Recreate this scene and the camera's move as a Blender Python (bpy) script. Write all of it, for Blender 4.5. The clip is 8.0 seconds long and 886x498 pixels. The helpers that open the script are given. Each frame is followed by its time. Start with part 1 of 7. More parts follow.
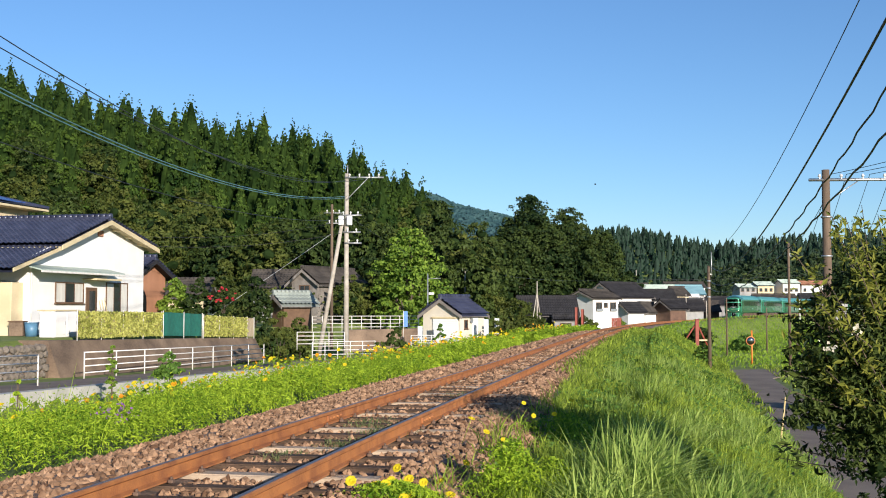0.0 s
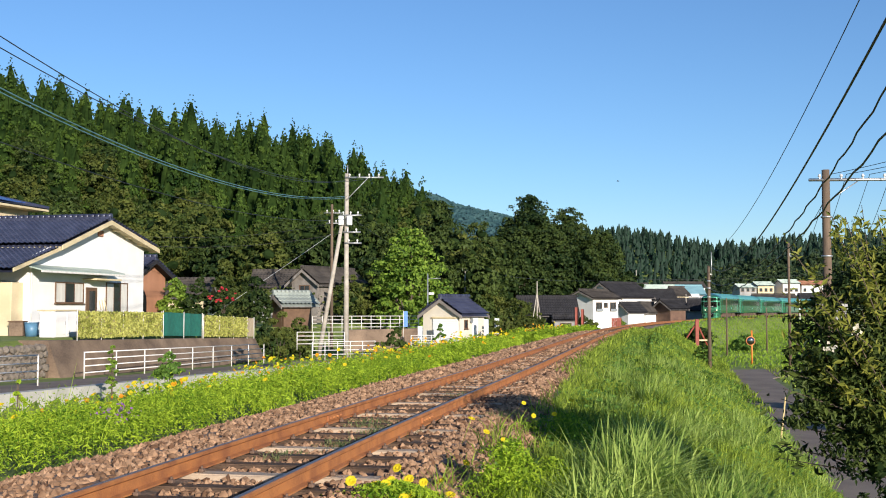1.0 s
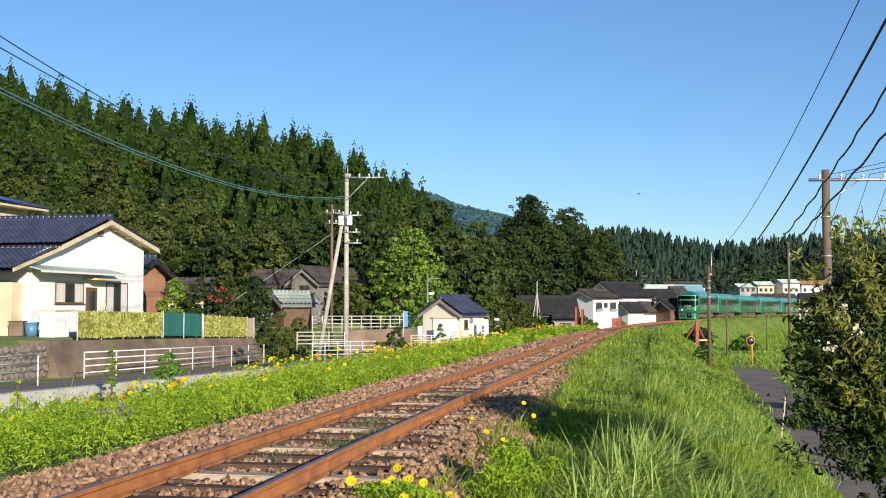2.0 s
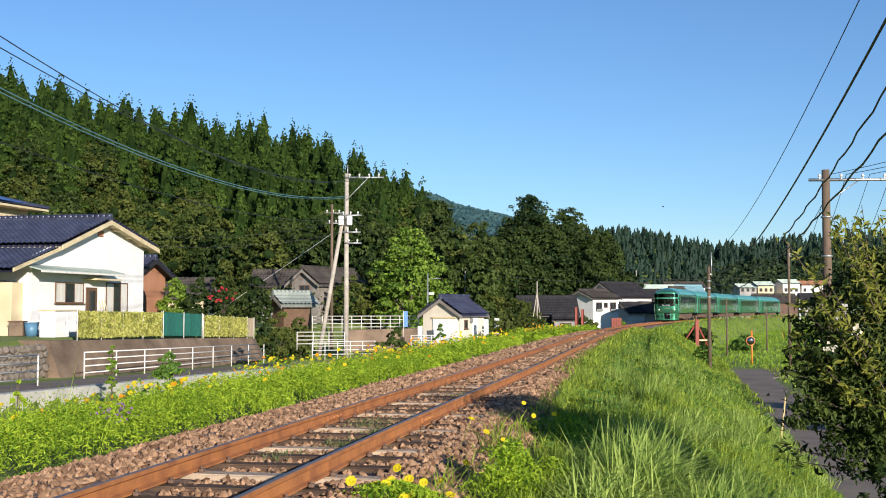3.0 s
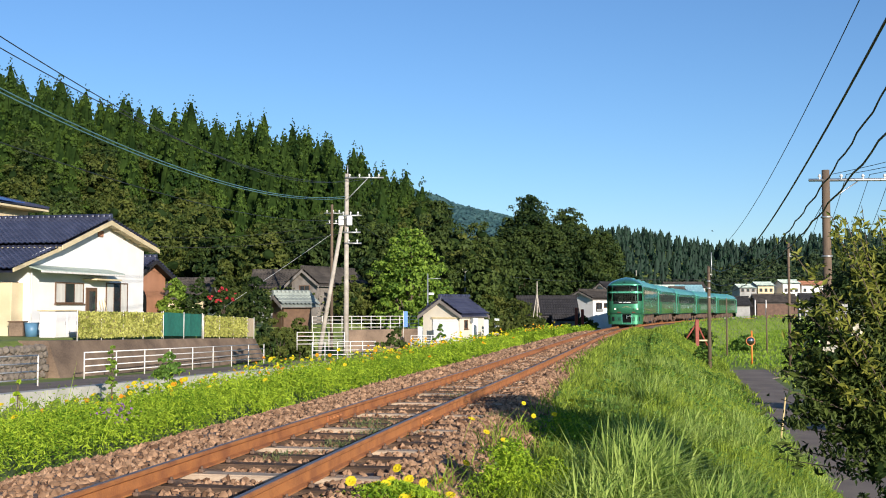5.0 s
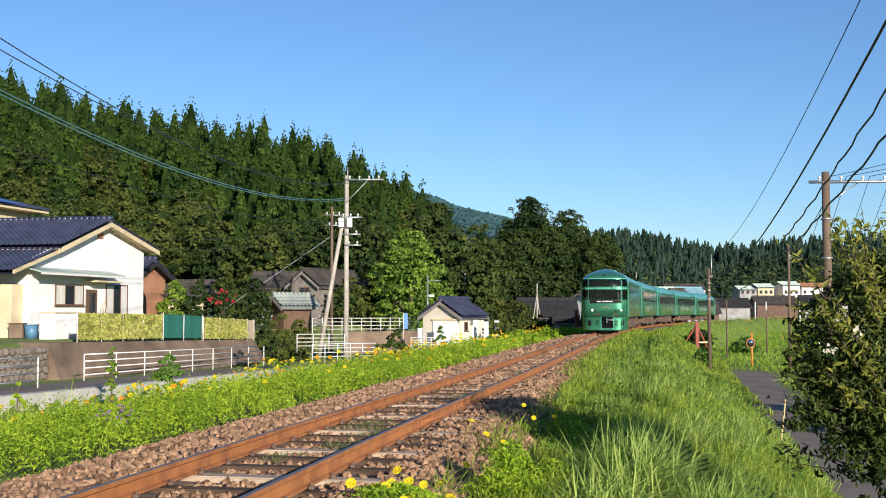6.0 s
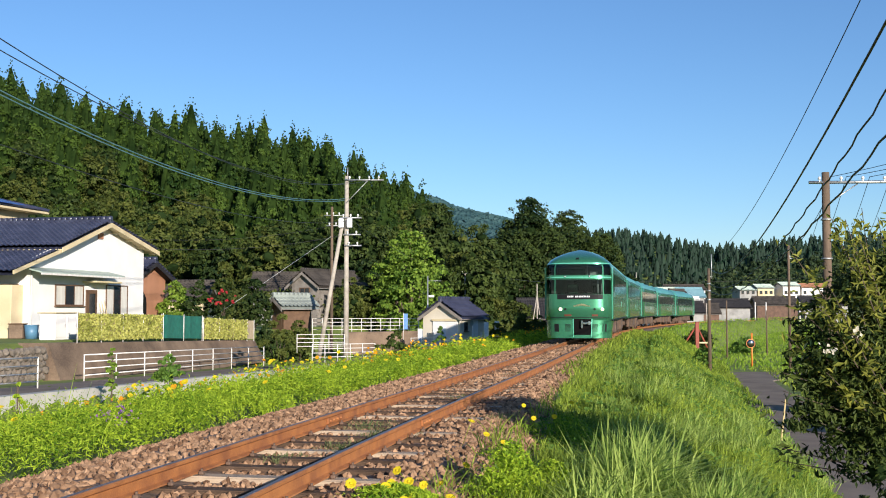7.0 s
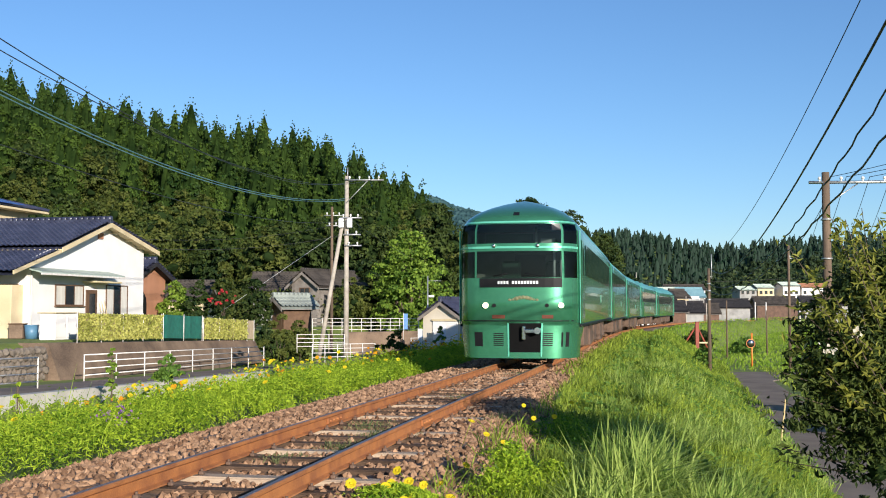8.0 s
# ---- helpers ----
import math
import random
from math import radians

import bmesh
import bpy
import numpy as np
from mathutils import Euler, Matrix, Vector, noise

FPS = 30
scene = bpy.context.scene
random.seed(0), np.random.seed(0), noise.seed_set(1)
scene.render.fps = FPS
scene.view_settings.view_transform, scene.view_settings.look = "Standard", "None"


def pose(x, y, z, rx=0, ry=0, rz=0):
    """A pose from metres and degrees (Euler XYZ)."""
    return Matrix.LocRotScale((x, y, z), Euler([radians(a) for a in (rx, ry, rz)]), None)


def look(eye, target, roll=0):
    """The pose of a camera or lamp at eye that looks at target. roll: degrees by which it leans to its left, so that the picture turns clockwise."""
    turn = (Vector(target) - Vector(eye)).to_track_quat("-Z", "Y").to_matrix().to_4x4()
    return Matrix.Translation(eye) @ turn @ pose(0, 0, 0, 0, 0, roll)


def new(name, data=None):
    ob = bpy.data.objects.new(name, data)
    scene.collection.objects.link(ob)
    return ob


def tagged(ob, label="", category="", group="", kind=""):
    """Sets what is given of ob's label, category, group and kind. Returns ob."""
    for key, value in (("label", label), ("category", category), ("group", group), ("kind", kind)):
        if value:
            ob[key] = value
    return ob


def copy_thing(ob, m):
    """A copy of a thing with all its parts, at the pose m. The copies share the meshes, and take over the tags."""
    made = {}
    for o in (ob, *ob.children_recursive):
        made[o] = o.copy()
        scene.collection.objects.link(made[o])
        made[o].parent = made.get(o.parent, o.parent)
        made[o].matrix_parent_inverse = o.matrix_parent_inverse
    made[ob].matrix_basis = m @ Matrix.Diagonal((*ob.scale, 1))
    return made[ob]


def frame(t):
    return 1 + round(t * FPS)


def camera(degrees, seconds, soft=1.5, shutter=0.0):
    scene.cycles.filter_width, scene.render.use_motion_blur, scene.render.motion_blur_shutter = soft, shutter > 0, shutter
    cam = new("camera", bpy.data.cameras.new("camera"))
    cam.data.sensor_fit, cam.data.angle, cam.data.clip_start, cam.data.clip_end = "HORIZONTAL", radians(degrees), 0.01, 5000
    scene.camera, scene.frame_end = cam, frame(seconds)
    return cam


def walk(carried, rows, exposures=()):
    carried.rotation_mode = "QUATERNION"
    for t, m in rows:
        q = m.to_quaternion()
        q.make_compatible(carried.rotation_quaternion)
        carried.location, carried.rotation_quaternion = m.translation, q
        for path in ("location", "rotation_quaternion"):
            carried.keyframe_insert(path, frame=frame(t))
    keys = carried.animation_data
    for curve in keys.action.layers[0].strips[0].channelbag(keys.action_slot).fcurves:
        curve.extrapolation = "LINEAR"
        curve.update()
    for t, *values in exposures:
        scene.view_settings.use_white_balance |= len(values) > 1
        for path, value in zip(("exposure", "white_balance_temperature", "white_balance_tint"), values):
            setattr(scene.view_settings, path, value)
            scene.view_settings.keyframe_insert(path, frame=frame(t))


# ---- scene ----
# camera: stands on the shoulder of the embankment, tilts up a little late in the clip
cam = camera(43.93, 8.0, soft=1.0)
walk(cam, [(0.0, pose(0, 0, 1.2034, 93.0, 0, 0)), (4.7, pose(0, 0, 1.2034, 93.0, 0, 0)),
           (5.8, pose(0, 0, 1.2034, 93.09, 0, 0)), (6.5, pose(0, 0, 1.2034, 93.13, 0, 0)),
           (8.0, pose(0, 0, 1.2034, 93.13, 0, 0))],
     exposures=[(0.0, 0.66, 5850, 14), (8.0, 0.66, 5850, 14)])

# light: low evening sun behind the camera, clear sky
SUN_EL, SUN_AZ = radians(13.0), radians(157)
world = bpy.data.worlds.new("world")
scene.world = world
world.use_nodes = True
wn = world.node_tree.nodes
sky = wn.new("ShaderNodeTexSky")
sky.sky_type, sky.sun_disc = "NISHITA", False
sky.sun_elevation, sky.sun_rotation = SUN_EL, SUN_AZ
sky.air_density, sky.dust_density, sky.ozone_density = 1.0, 0.0, 4.0
wn["Background"].inputs[1].default_value = 0.088
world.node_tree.links.new(sky.outputs[0], wn["Background"].inputs[0])
sun = new("sun", bpy.data.lights.new("sun", "SUN"))
sun.data.energy, sun.data.angle, sun.data.color = 4.7, radians(0.6), (1.0, 0.88, 0.69)
to_sun = Vector((math.sin(SUN_AZ) * math.cos(SUN_EL), math.cos(SUN_AZ) * math.cos(SUN_EL), math.sin(SUN_EL)))
sun.matrix_world = look((0, 0, 60), Vector((0, 0, 60)) - to_sun)


# ---- materials ----
def mat(name, c1, c2=None, scale=8.0, rough=0.7, metal=0.0, bump=0.0, fine=60.0, detail=4.0, coat=0.0, stretch=(1, 1, 1), spread=0.18, spec=0.5):
    """A surface with colour varied at two scales and a fine relief."""
    m = bpy.data.materials.new(name)
    m.use_nodes = True
    nt = m.node_tree
    b = nt.nodes["Principled BSDF"]
    b.inputs["Roughness"].default_value, b.inputs["Metallic"].default_value = rough, metal
    b.inputs["Coat Weight"].default_value = coat
    b.inputs["Specular IOR Level"].default_value = spec
    c2 = c2 or tuple(v * 0.8 for v in c1)
    co = nt.nodes.new("ShaderNodeTexCoord")
    mp = nt.nodes.new("ShaderNodeMapping")
    mp.inputs["Scale"].default_value = stretch
    nt.links.new(co.outputs["Object"], mp.inputs[0])
    n1, n2 = nt.nodes.new("ShaderNodeTexNoise"), nt.nodes.new("ShaderNodeTexNoise")
    for n, s in ((n1, scale), (n2, fine)):
        n.inputs["Scale"].default_value, n.inputs["Detail"].default_value = s, detail
        nt.links.new(mp.outputs[0], n.inputs["Vector"])
    add = nt.nodes.new("ShaderNodeMath")
    add.operation = "MULTIPLY_ADD"
    nt.links.new(n2.outputs["Fac"], add.inputs[0])
    add.inputs[1].default_value = 0.45
    nt.links.new(n1.outputs["Fac"], add.inputs[2])
    info = nt.nodes.new("ShaderNodeObjectInfo")
    add2 = nt.nodes.new("ShaderNodeMath")
    add2.operation = "MULTIPLY_ADD"
    nt.links.new(info.outputs["Random"], add2.inputs[0])
    add2.inputs[1].default_value = 0.1
    nt.links.new(add.outputs[0], add2.inputs[2])
    ramp = nt.nodes.new("ShaderNodeValToRGB")
    ramp.color_ramp.elements[0].position, ramp.color_ramp.elements[1].position = 0.75 - spread, 0.75 + spread
    ramp.color_ramp.elements[0].color, ramp.color_ramp.elements[1].color = (*c2, 1), (*c1, 1)
    nt.links.new(add2.outputs[0], ramp.inputs[0])
    nt.links.new(ramp.outputs[0], b.inputs["Base Color"])
    if bump:
        bp = nt.nodes.new("ShaderNodeBump")
        bp.inputs["Strength"].default_value, bp.inputs["Distance"].default_value = bump, 0.02
        nt.links.new(n2.outputs["Fac"], bp.inputs["Height"])
        nt.links.new(bp.outputs[0], b.inputs["Normal"])
    return m


def leafy(name, dark, light, trans=0.35, scale=0.4, rough=0.55, single=0.5):
    """Leaves: colour by leaf and by patch, some light comes through."""
    m = bpy.data.materials.new(name)
    m.use_nodes = True
    nt = m.node_tree
    b = nt.nodes["Principled BSDF"]
    b.inputs["Roughness"].default_value = rough
    b.inputs["Specular IOR Level"].default_value = 0.15
    geo = nt.nodes.new("ShaderNodeNewGeometry")
    no = nt.nodes.new("ShaderNodeTexNoise")
    no.inputs["Scale"].default_value = scale
    nt.links.new(geo.outputs["Position"], no.inputs["Vector"])
    ma = nt.nodes.new("ShaderNodeMath")
    ma.operation = "MULTIPLY_ADD"
    nt.links.new(geo.outputs["Random Per Island"], ma.inputs[0])
    ma.inputs[1].default_value = single
    nt.links.new(no.outputs["Fac"], ma.inputs[2])
    ramp = nt.nodes.new("ShaderNodeValToRGB")
    ramp.color_ramp.elements[0].position, ramp.color_ramp.elements[1].position = 0.33 + single * 0.25, 0.68 + single * 0.74
    ramp.color_ramp.elements[0].color, ramp.color_ramp.elements[1].color = (*dark, 1), (*light, 1)
    nt.links.new(ma.outputs[0], ramp.inputs[0])
    nt.links.new(ramp.outputs[0], b.inputs["Base Color"])
    tr = nt.nodes.new("ShaderNodeBsdfTranslucent")
    nt.links.new(ramp.outputs[0], tr.inputs[0])
    mx = nt.nodes.new("ShaderNodeMixShader")
    mx.inputs[0].default_value = trans
    nt.links.new(b.outputs[0], mx.inputs[1])
    nt.links.new(tr.outputs[0], mx.inputs[2])
    nt.links.new(mx.outputs[0], nt.nodes["Material Output"].inputs[0])
    return m


def glow(name, color, power):
    m = mat(name, color)
    b = m.node_tree.nodes["Principled BSDF"]
    b.inputs["Emission Color"].default_value, b.inputs["Emission Strength"].default_value = (*color, 1), power
    return m


M_RAIL = mat("rusty_rail", (0.42, 0.165, 0.045), (0.25, 0.09, 0.03), 5, 0.75, 0.0, 0.3, 80)
M_RAILTOP = mat("worn_steel", (0.30, 0.25, 0.22), (0.19, 0.14, 0.11), 6, 0.45, 0.7, 0.1, 50, stretch=(6, 6, 6))
M_SLEEPER = mat("old_sleeper_wood", (0.15, 0.095, 0.062), (0.055, 0.036, 0.024), 3, 0.9, 0, 0.6, 40, stretch=(1, 6, 6), spread=0.22, spec=0.2)
M_SLEEPER_PALE = mat("new_sleeper_wood", (0.52, 0.40, 0.28), (0.34, 0.25, 0.17), 3, 0.85, 0, 0.4, 40, stretch=(1, 6, 6))
M_BED = mat("ballast_bed", (0.24, 0.16, 0.115), (0.10, 0.07, 0.05), 14, 0.95, 0, 1.0, 45, spread=0.15)
M_GROUND = mat("grassy_ground", (0.20, 0.25, 0.04), (0.10, 0.14, 0.022), 0.7, 0.95, 0, 0.8, 6, spread=0.2)
M_ASPHALT = mat("asphalt", (0.27, 0.215, 0.17), (0.19, 0.15, 0.12), 0.8, 0.9, 0, 0.4, 60, spec=0.2)
M_CONCRETE = mat("pale_concrete", (0.55, 0.52, 0.46), (0.38, 0.36, 0.31), 1.2, 0.85, 0, 0.3, 30)
M_WALLCONC = mat("stained_concrete", (0.25, 0.175, 0.115), (0.10, 0.068, 0.046), 0.9, 0.9, 0, 0.5, 18, spread=0.22)
M_POLE = mat("concrete_pole", (0.46, 0.41, 0.34), (0.30, 0.26, 0.21), 2.5, 0.85, 0, 0.2, 30)
M_WOODPOLE = mat("weathered_pole", (0.16, 0.11, 0.07), (0.08, 0.055, 0.037), 3, 0.85, 0, 0.4, 30, stretch=(1, 1, 0.15))
M_GALV = mat("galvanised_steel", (0.55, 0.55, 0.54), (0.42, 0.42, 0.41), 10, 0.45, 0.7)
M_CABLE = mat("black_cable", (0.025, 0.025, 0.027), None, 10, 0.5)
M_CABLE_BLUE = mat("blue_cable", (0.10, 0.22, 0.27), None, 10, 0.5)
M_PORCELAIN = mat("white_porcelain", (0.75, 0.74, 0.72), None, 10, 0.25)
M_FENCE = mat("white_painted_pipe", (0.80, 0.77, 0.72), (0.62, 0.57, 0.50), 6, 0.45, 0, 0, 40)
M_PLASTER = mat("white_plaster", (0.82, 0.80, 0.77), (0.74, 0.71, 0.67), 0.8, 0.85, 0, 0.15, 30)
M_CREAM = mat("cream_plaster", (0.68, 0.57, 0.36), (0.56, 0.45, 0.27), 0.8, 0.85, 0, 0.15, 30)
M_GREYWALL = mat("old_grey_plaster", (0.36, 0.35, 0.33), (0.22, 0.21, 0.20), 0.8, 0.9, 0, 0.2, 20)
M_BRICKWALL = mat("terracotta_wall", (0.42, 0.20, 0.11), (0.32, 0.15, 0.08), 1.0, 0.85, 0, 0.2, 30)
M_TILE = mat("glazed_blue_black_tile", (0.055, 0.06, 0.10), (0.028, 0.03, 0.055), 1.5, 0.30, 0, 0.1, 25)
M_TILE_OLD = mat("weathered_grey_tile", (0.082, 0.070, 0.060), (0.04, 0.035, 0.031), 1.2, 0.8, 0, 0.3, 20, spec=0.2)
M_TILE_DARK = mat("black_tile", (0.035, 0.033, 0.036), (0.02, 0.019, 0.02), 1.2, 0.7, 0, 0.2, 20, spec=0.2)
M_METALROOF = mat("pale_green_sheet_roof", (0.42, 0.50, 0.42), (0.34, 0.41, 0.35), 1.0, 0.45)
M_BLUEROOF = mat("blue_sheet_roof", (0.16, 0.33, 0.38), (0.12, 0.26, 0.31), 0.8, 0.5)
M_WOODTRIM = mat("pale_painted_wood", (0.66, 0.55, 0.33), (0.52, 0.42, 0.24), 2.0, 0.7)
M_DARKWOOD = mat("brown_window_frame", (0.15, 0.085, 0.045), (0.10, 0.055, 0.03), 4.0, 0.6)
M_GLASS = mat("window_glass", (0.03, 0.035, 0.04), (0.02, 0.022, 0.026), 2.0, 0.06, 0.0, 0, 20, spec=0.8)
M_CURTAIN = mat("pale_curtain", (0.66, 0.63, 0.57), (0.52, 0.49, 0.43), 3.0, 0.8, 0, 0, 20, stretch=(6, 6, 0.3))
M_SOLAR = mat("solar_panel", (0.06, 0.13, 0.42), (0.04, 0.08, 0.28), 2.0, 0.22)
M_GREEN = mat("metallic_green_paint", (0.085, 0.32, 0.175), (0.060, 0.255, 0.135), 0.6, 0.27, 0.65, 0, 8, coat=0.35)
M_GREEN_PALE = mat("pale_green_trim", (0.16, 0.58, 0.40), (0.13, 0.50, 0.34), 0.6, 0.3, 0.3, 0, 8, coat=0.5)
M_ROOFGREEN = mat("green_car_roof", (0.13, 0.42, 0.36), (0.10, 0.34, 0.29), 0.5, 0.4, 0.3, 0, 8)
M_TRAINGLASS = mat("tinted_train_glass", (0.016, 0.040, 0.028), (0.010, 0.026, 0.018), 1.0, 0.08, 0, 0, 8, spec=0.14)
M_CABGLASS = bpy.data.materials.new("clear_tinted_glass")
M_CABGLASS.use_nodes = True
_g = M_CABGLASS.node_tree
_tr, _gl, _mx = _g.nodes.new("ShaderNodeBsdfTransparent"), _g.nodes.new("ShaderNodeBsdfGlossy"), _g.nodes.new("ShaderNodeMixShader")
_tr.inputs[0].default_value = (0.36, 0.42, 0.40, 1)
_gl.inputs["Roughness"].default_value = 0.03
_mx.inputs[0].default_value = 0.035
_g.links.new(_tr.outputs[0], _mx.inputs[1])
_g.links.new(_gl.outputs[0], _mx.inputs[2])
_g.links.new(_mx.outputs[0], _g.nodes["Material Output"].inputs[0])
M_CABGREY = mat("cab_lining", (0.30, 0.29, 0.25), (0.22, 0.21, 0.18), 2.0, 0.8)
M_SEAT = mat("dark_green_seat", (0.03, 0.08, 0.05), (0.02, 0.05, 0.035), 3.0, 0.9)
M_UNDER = mat("brown_underframe", (0.17, 0.105, 0.07), (0.07, 0.045, 0.03), 1.5, 0.8, 0, 0.3, 12, spread=0.22)
M_DARK = mat("recess_shade_and_cab_black", (0.006, 0.006, 0.006), None, 5, 0.95, spec=0.1)
M_BROWN = mat("dark_brown_boards", (0.15, 0.085, 0.055), (0.09, 0.05, 0.033), 1.5, 0.8)
M_BLACK = mat("black_panel", (0.012, 0.012, 0.013), None, 5, 0.5, spec=0.15)
M_CHROME = mat("bright_metal", (0.7, 0.7, 0.68), None, 5, 0.2, 1.0)
M_GOLD = mat("gold_emblem", (0.26, 0.25, 0.13), (0.10, 0.13, 0.06), 20, 0.35, 0.4)
M_WHITE = mat("white_paint", (0.80, 0.80, 0.78), None, 5, 0.5)
M_LAMP = glow("lit_headlamp", (1.0, 0.80, 0.52), 1.3)
M_REDLENS = mat("red_lens", (0.13, 0.04, 0.022), None, 5, 0.2)
M_REDSTEEL = mat("rust_red_steel", (0.28, 0.055, 0.03), (0.19, 0.04, 0.022), 3, 0.65)
M_ORANGE = mat("orange_paint", (0.75, 0.23, 0.03), (0.6, 0.18, 0.03), 3, 0.5)
# dim tint paints a dark slope's reflection into the mirror
M_MIRROR = mat("mirror_dark_reflection", (0.28, 0.26, 0.25), None, 3, 0.06, 1.0)
M_BLUEPLASTIC = mat("blue_plastic", (0.10, 0.22, 0.34), None, 4, 0.45)
M_NETGREEN = mat("dark_green_net", (0.02, 0.16, 0.115), (0.014, 0.11, 0.08), 5, 0.8, 0, 0.6, 90)
M_NETTAN = mat("tan_net", (0.42, 0.34, 0.23), (0.33, 0.26, 0.17), 5, 0.85, 0, 0.6, 90)
M_BARK = mat("bark", (0.13, 0.095, 0.065), (0.06, 0.045, 0.03), 5, 0.9, 0, 0.8, 30, stretch=(1, 1, 0.25))
M_BAMBOO = mat("bamboo_cane", (0.62, 0.48, 0.22), (0.50, 0.37, 0.15), 6, 0.5)
M_BANNER = mat("white_blue_banner", (0.72, 0.76, 0.80), (0.62, 0.68, 0.75), 3, 0.8)
M_BANNER_BLUE = mat("blue_banner", (0.15, 0.30, 0.60), None, 3, 0.8)
L_CEDAR = leafy("cedar_foliage", (0.012, 0.034, 0.006), (0.072, 0.118, 0.014), 0.10, 0.17, 0.6, 0.22)
L_BROAD = leafy("broadleaf_foliage", (0.008, 0.022, 0.006), (0.068, 0.096, 0.019), 0.10, 0.17, 0.6, 0.35)
L_OLIVE = leafy("olive_foliage", (0.030, 0.052, 0.010), (0.125, 0.140, 0.028), 0.2, 0.25, 0.55, 0.3)
L_GINKGO = leafy("light_green_foliage", (0.075, 0.15, 0.020), (0.26, 0.37, 0.045), 0.35, 0.5)
L_SHRUB = leafy("glossy_dark_leaves", (0.008, 0.022, 0.006), (0.075, 0.100, 0.018), 0.12, 1.2, 0.6)
L_YOUNG = leafy("young_yellow_leaves", (0.10, 0.13, 0.02), (0.30, 0.30, 0.05), 0.4, 1.5)
L_COSMOS = leafy("cosmos_foliage", (0.11, 0.225, 0.012), (0.50, 0.63, 0.04), 0.42, 1.1)
L_GRASS = leafy("grass_blades", (0.065, 0.125, 0.012), (0.38, 0.47, 0.055), 0.35, 0.5)
L_GRASS_FAR = leafy("far_grass", (0.14, 0.25, 0.02), (0.31, 0.43, 0.045), 0.35, 0.25)
L_IVY = leafy("yellow_green_ivy", (0.26, 0.28, 0.05), (0.62, 0.60, 0.17), 0.3, 2.0)
L_YELLOW = leafy("yellow_petals", (0.70, 0.52, 0.01), (0.90, 0.72, 0.02), 0.4, 2.0)
L_ORANGE = leafy("orange_petals", (0.75, 0.28, 0.01), (0.90, 0.42, 0.01), 0.4, 2.0)
L_PURPLE = leafy("purple_petals", (0.28, 0.10, 0.38), (0.45, 0.20, 0.55), 0.4, 2.0)
L_RED = leafy("red_blossom", (0.50, 0.04, 0.06), (0.75, 0.09, 0.10), 0.4, 2.0)
L_PALEFLOWER = leafy("white_petals", (0.65, 0.58, 0.45), (0.85, 0.80, 0.66), 0.4, 2.0)


# ---- builders ----
def mesh_from(name, verts, faces, smooth=False):
    me = bpy.data.meshes.new(name)
    me.from_pydata([tuple(v) for v in verts], [], [tuple(f) for f in faces])
    if smooth:
        me.polygons.foreach_set("use_smooth", [True] * len(me.polygons))
    me.update()
    return me


def quads_mesh(name, v, material, per=4):
    """A mesh of loose faces, per corners each, from an array (n, per, 3)."""
    n = len(v)
    me = bpy.data.meshes.new(name)
    me.vertices.add(n * per)
    me.vertices.foreach_set("co", v.reshape(-1).astype(np.float32))
    me.loops.add(n * per)
    me.loops.foreach_set("vertex_index", np.arange(n * per, dtype=np.int32))
    me.polygons.add(n)
    me.polygons.foreach_set("loop_start", np.arange(0, n * per, per, dtype=np.int32))
    me.polygons.foreach_set("use_smooth", np.zeros(n, dtype=bool))
    me.update(calc_edges=True)
    me.materials.append(material)
    return me


def part(name, bm, material, parent=None, label="", smooth=False):
    me = bpy.data.meshes.new(name)
    bm.normal_update()
    bm.to_mesh(me)
    bm.free()
    if smooth:
        me.polygons.foreach_set("use_smooth", [True] * len(me.polygons))
    me.materials.append(material)
    ob = new(name, me)
    if parent:
        ob.parent = parent
    if label:
        ob["label"] = label
    return ob


def piece(name, me, parent=None, m=None):
    ob = new(name, me)
    if parent:
        ob.parent = parent
    if m is not None:
        ob.matrix_basis = m
    return ob


def box(bm, x0, x1, y0, y1, z0, z1, bevel=0.0, m=None):
    """A bevelled box added to bm."""
    vs = [bm.verts.new((x, y, z)) for x in (x0, x1) for y in (y0, y1) for z in (z0, z1)]
    fs = [bm.faces.new([vs[i] for i in f]) for f in
          ((0, 1, 3, 2), (4, 6, 7, 5), (0, 4, 5, 1), (2, 3, 7, 6), (0, 2, 6, 4), (1, 5, 7, 3))]
    if bevel:
        es = {e for f in fs for e in f.edges}
        out = bmesh.ops.bevel(bm, geom=list(es), offset=bevel, segments=1, affect="EDGES")
        vs = list({v for f in out["faces"] for v in f.verts} | {v for v in vs if v.is_valid})
    if m is not None:
        bmesh.ops.transform(bm, matrix=m, verts=[v for v in vs if v.is_valid])
    return bm


def cyl(bm, a, b, r0, r1=None, n=10):
    """A tapered rod from a to b added to bm."""
    a, b = Vector(a), Vector(b)
    r1 = r0 if r1 is None else r1
    q = (b - a).to_track_quat("Z", "Y")
    rings = []
    for p, r in ((a, r0), (b, r1)):
        rings.append([bm.verts.new(p + q @ Vector((r * math.cos(i * math.tau / n), r * math.sin(i * math.tau / n), 0))) for i in range(n)])
    for i in range(n):
        bm.faces.new((rings[0][i], rings[0][(i + 1) % n], rings[1][(i + 1) % n], rings[1][i])).smooth = True
    bm.faces.new(rings[0][::-1])
    bm.faces.new(rings[1])
    return bm


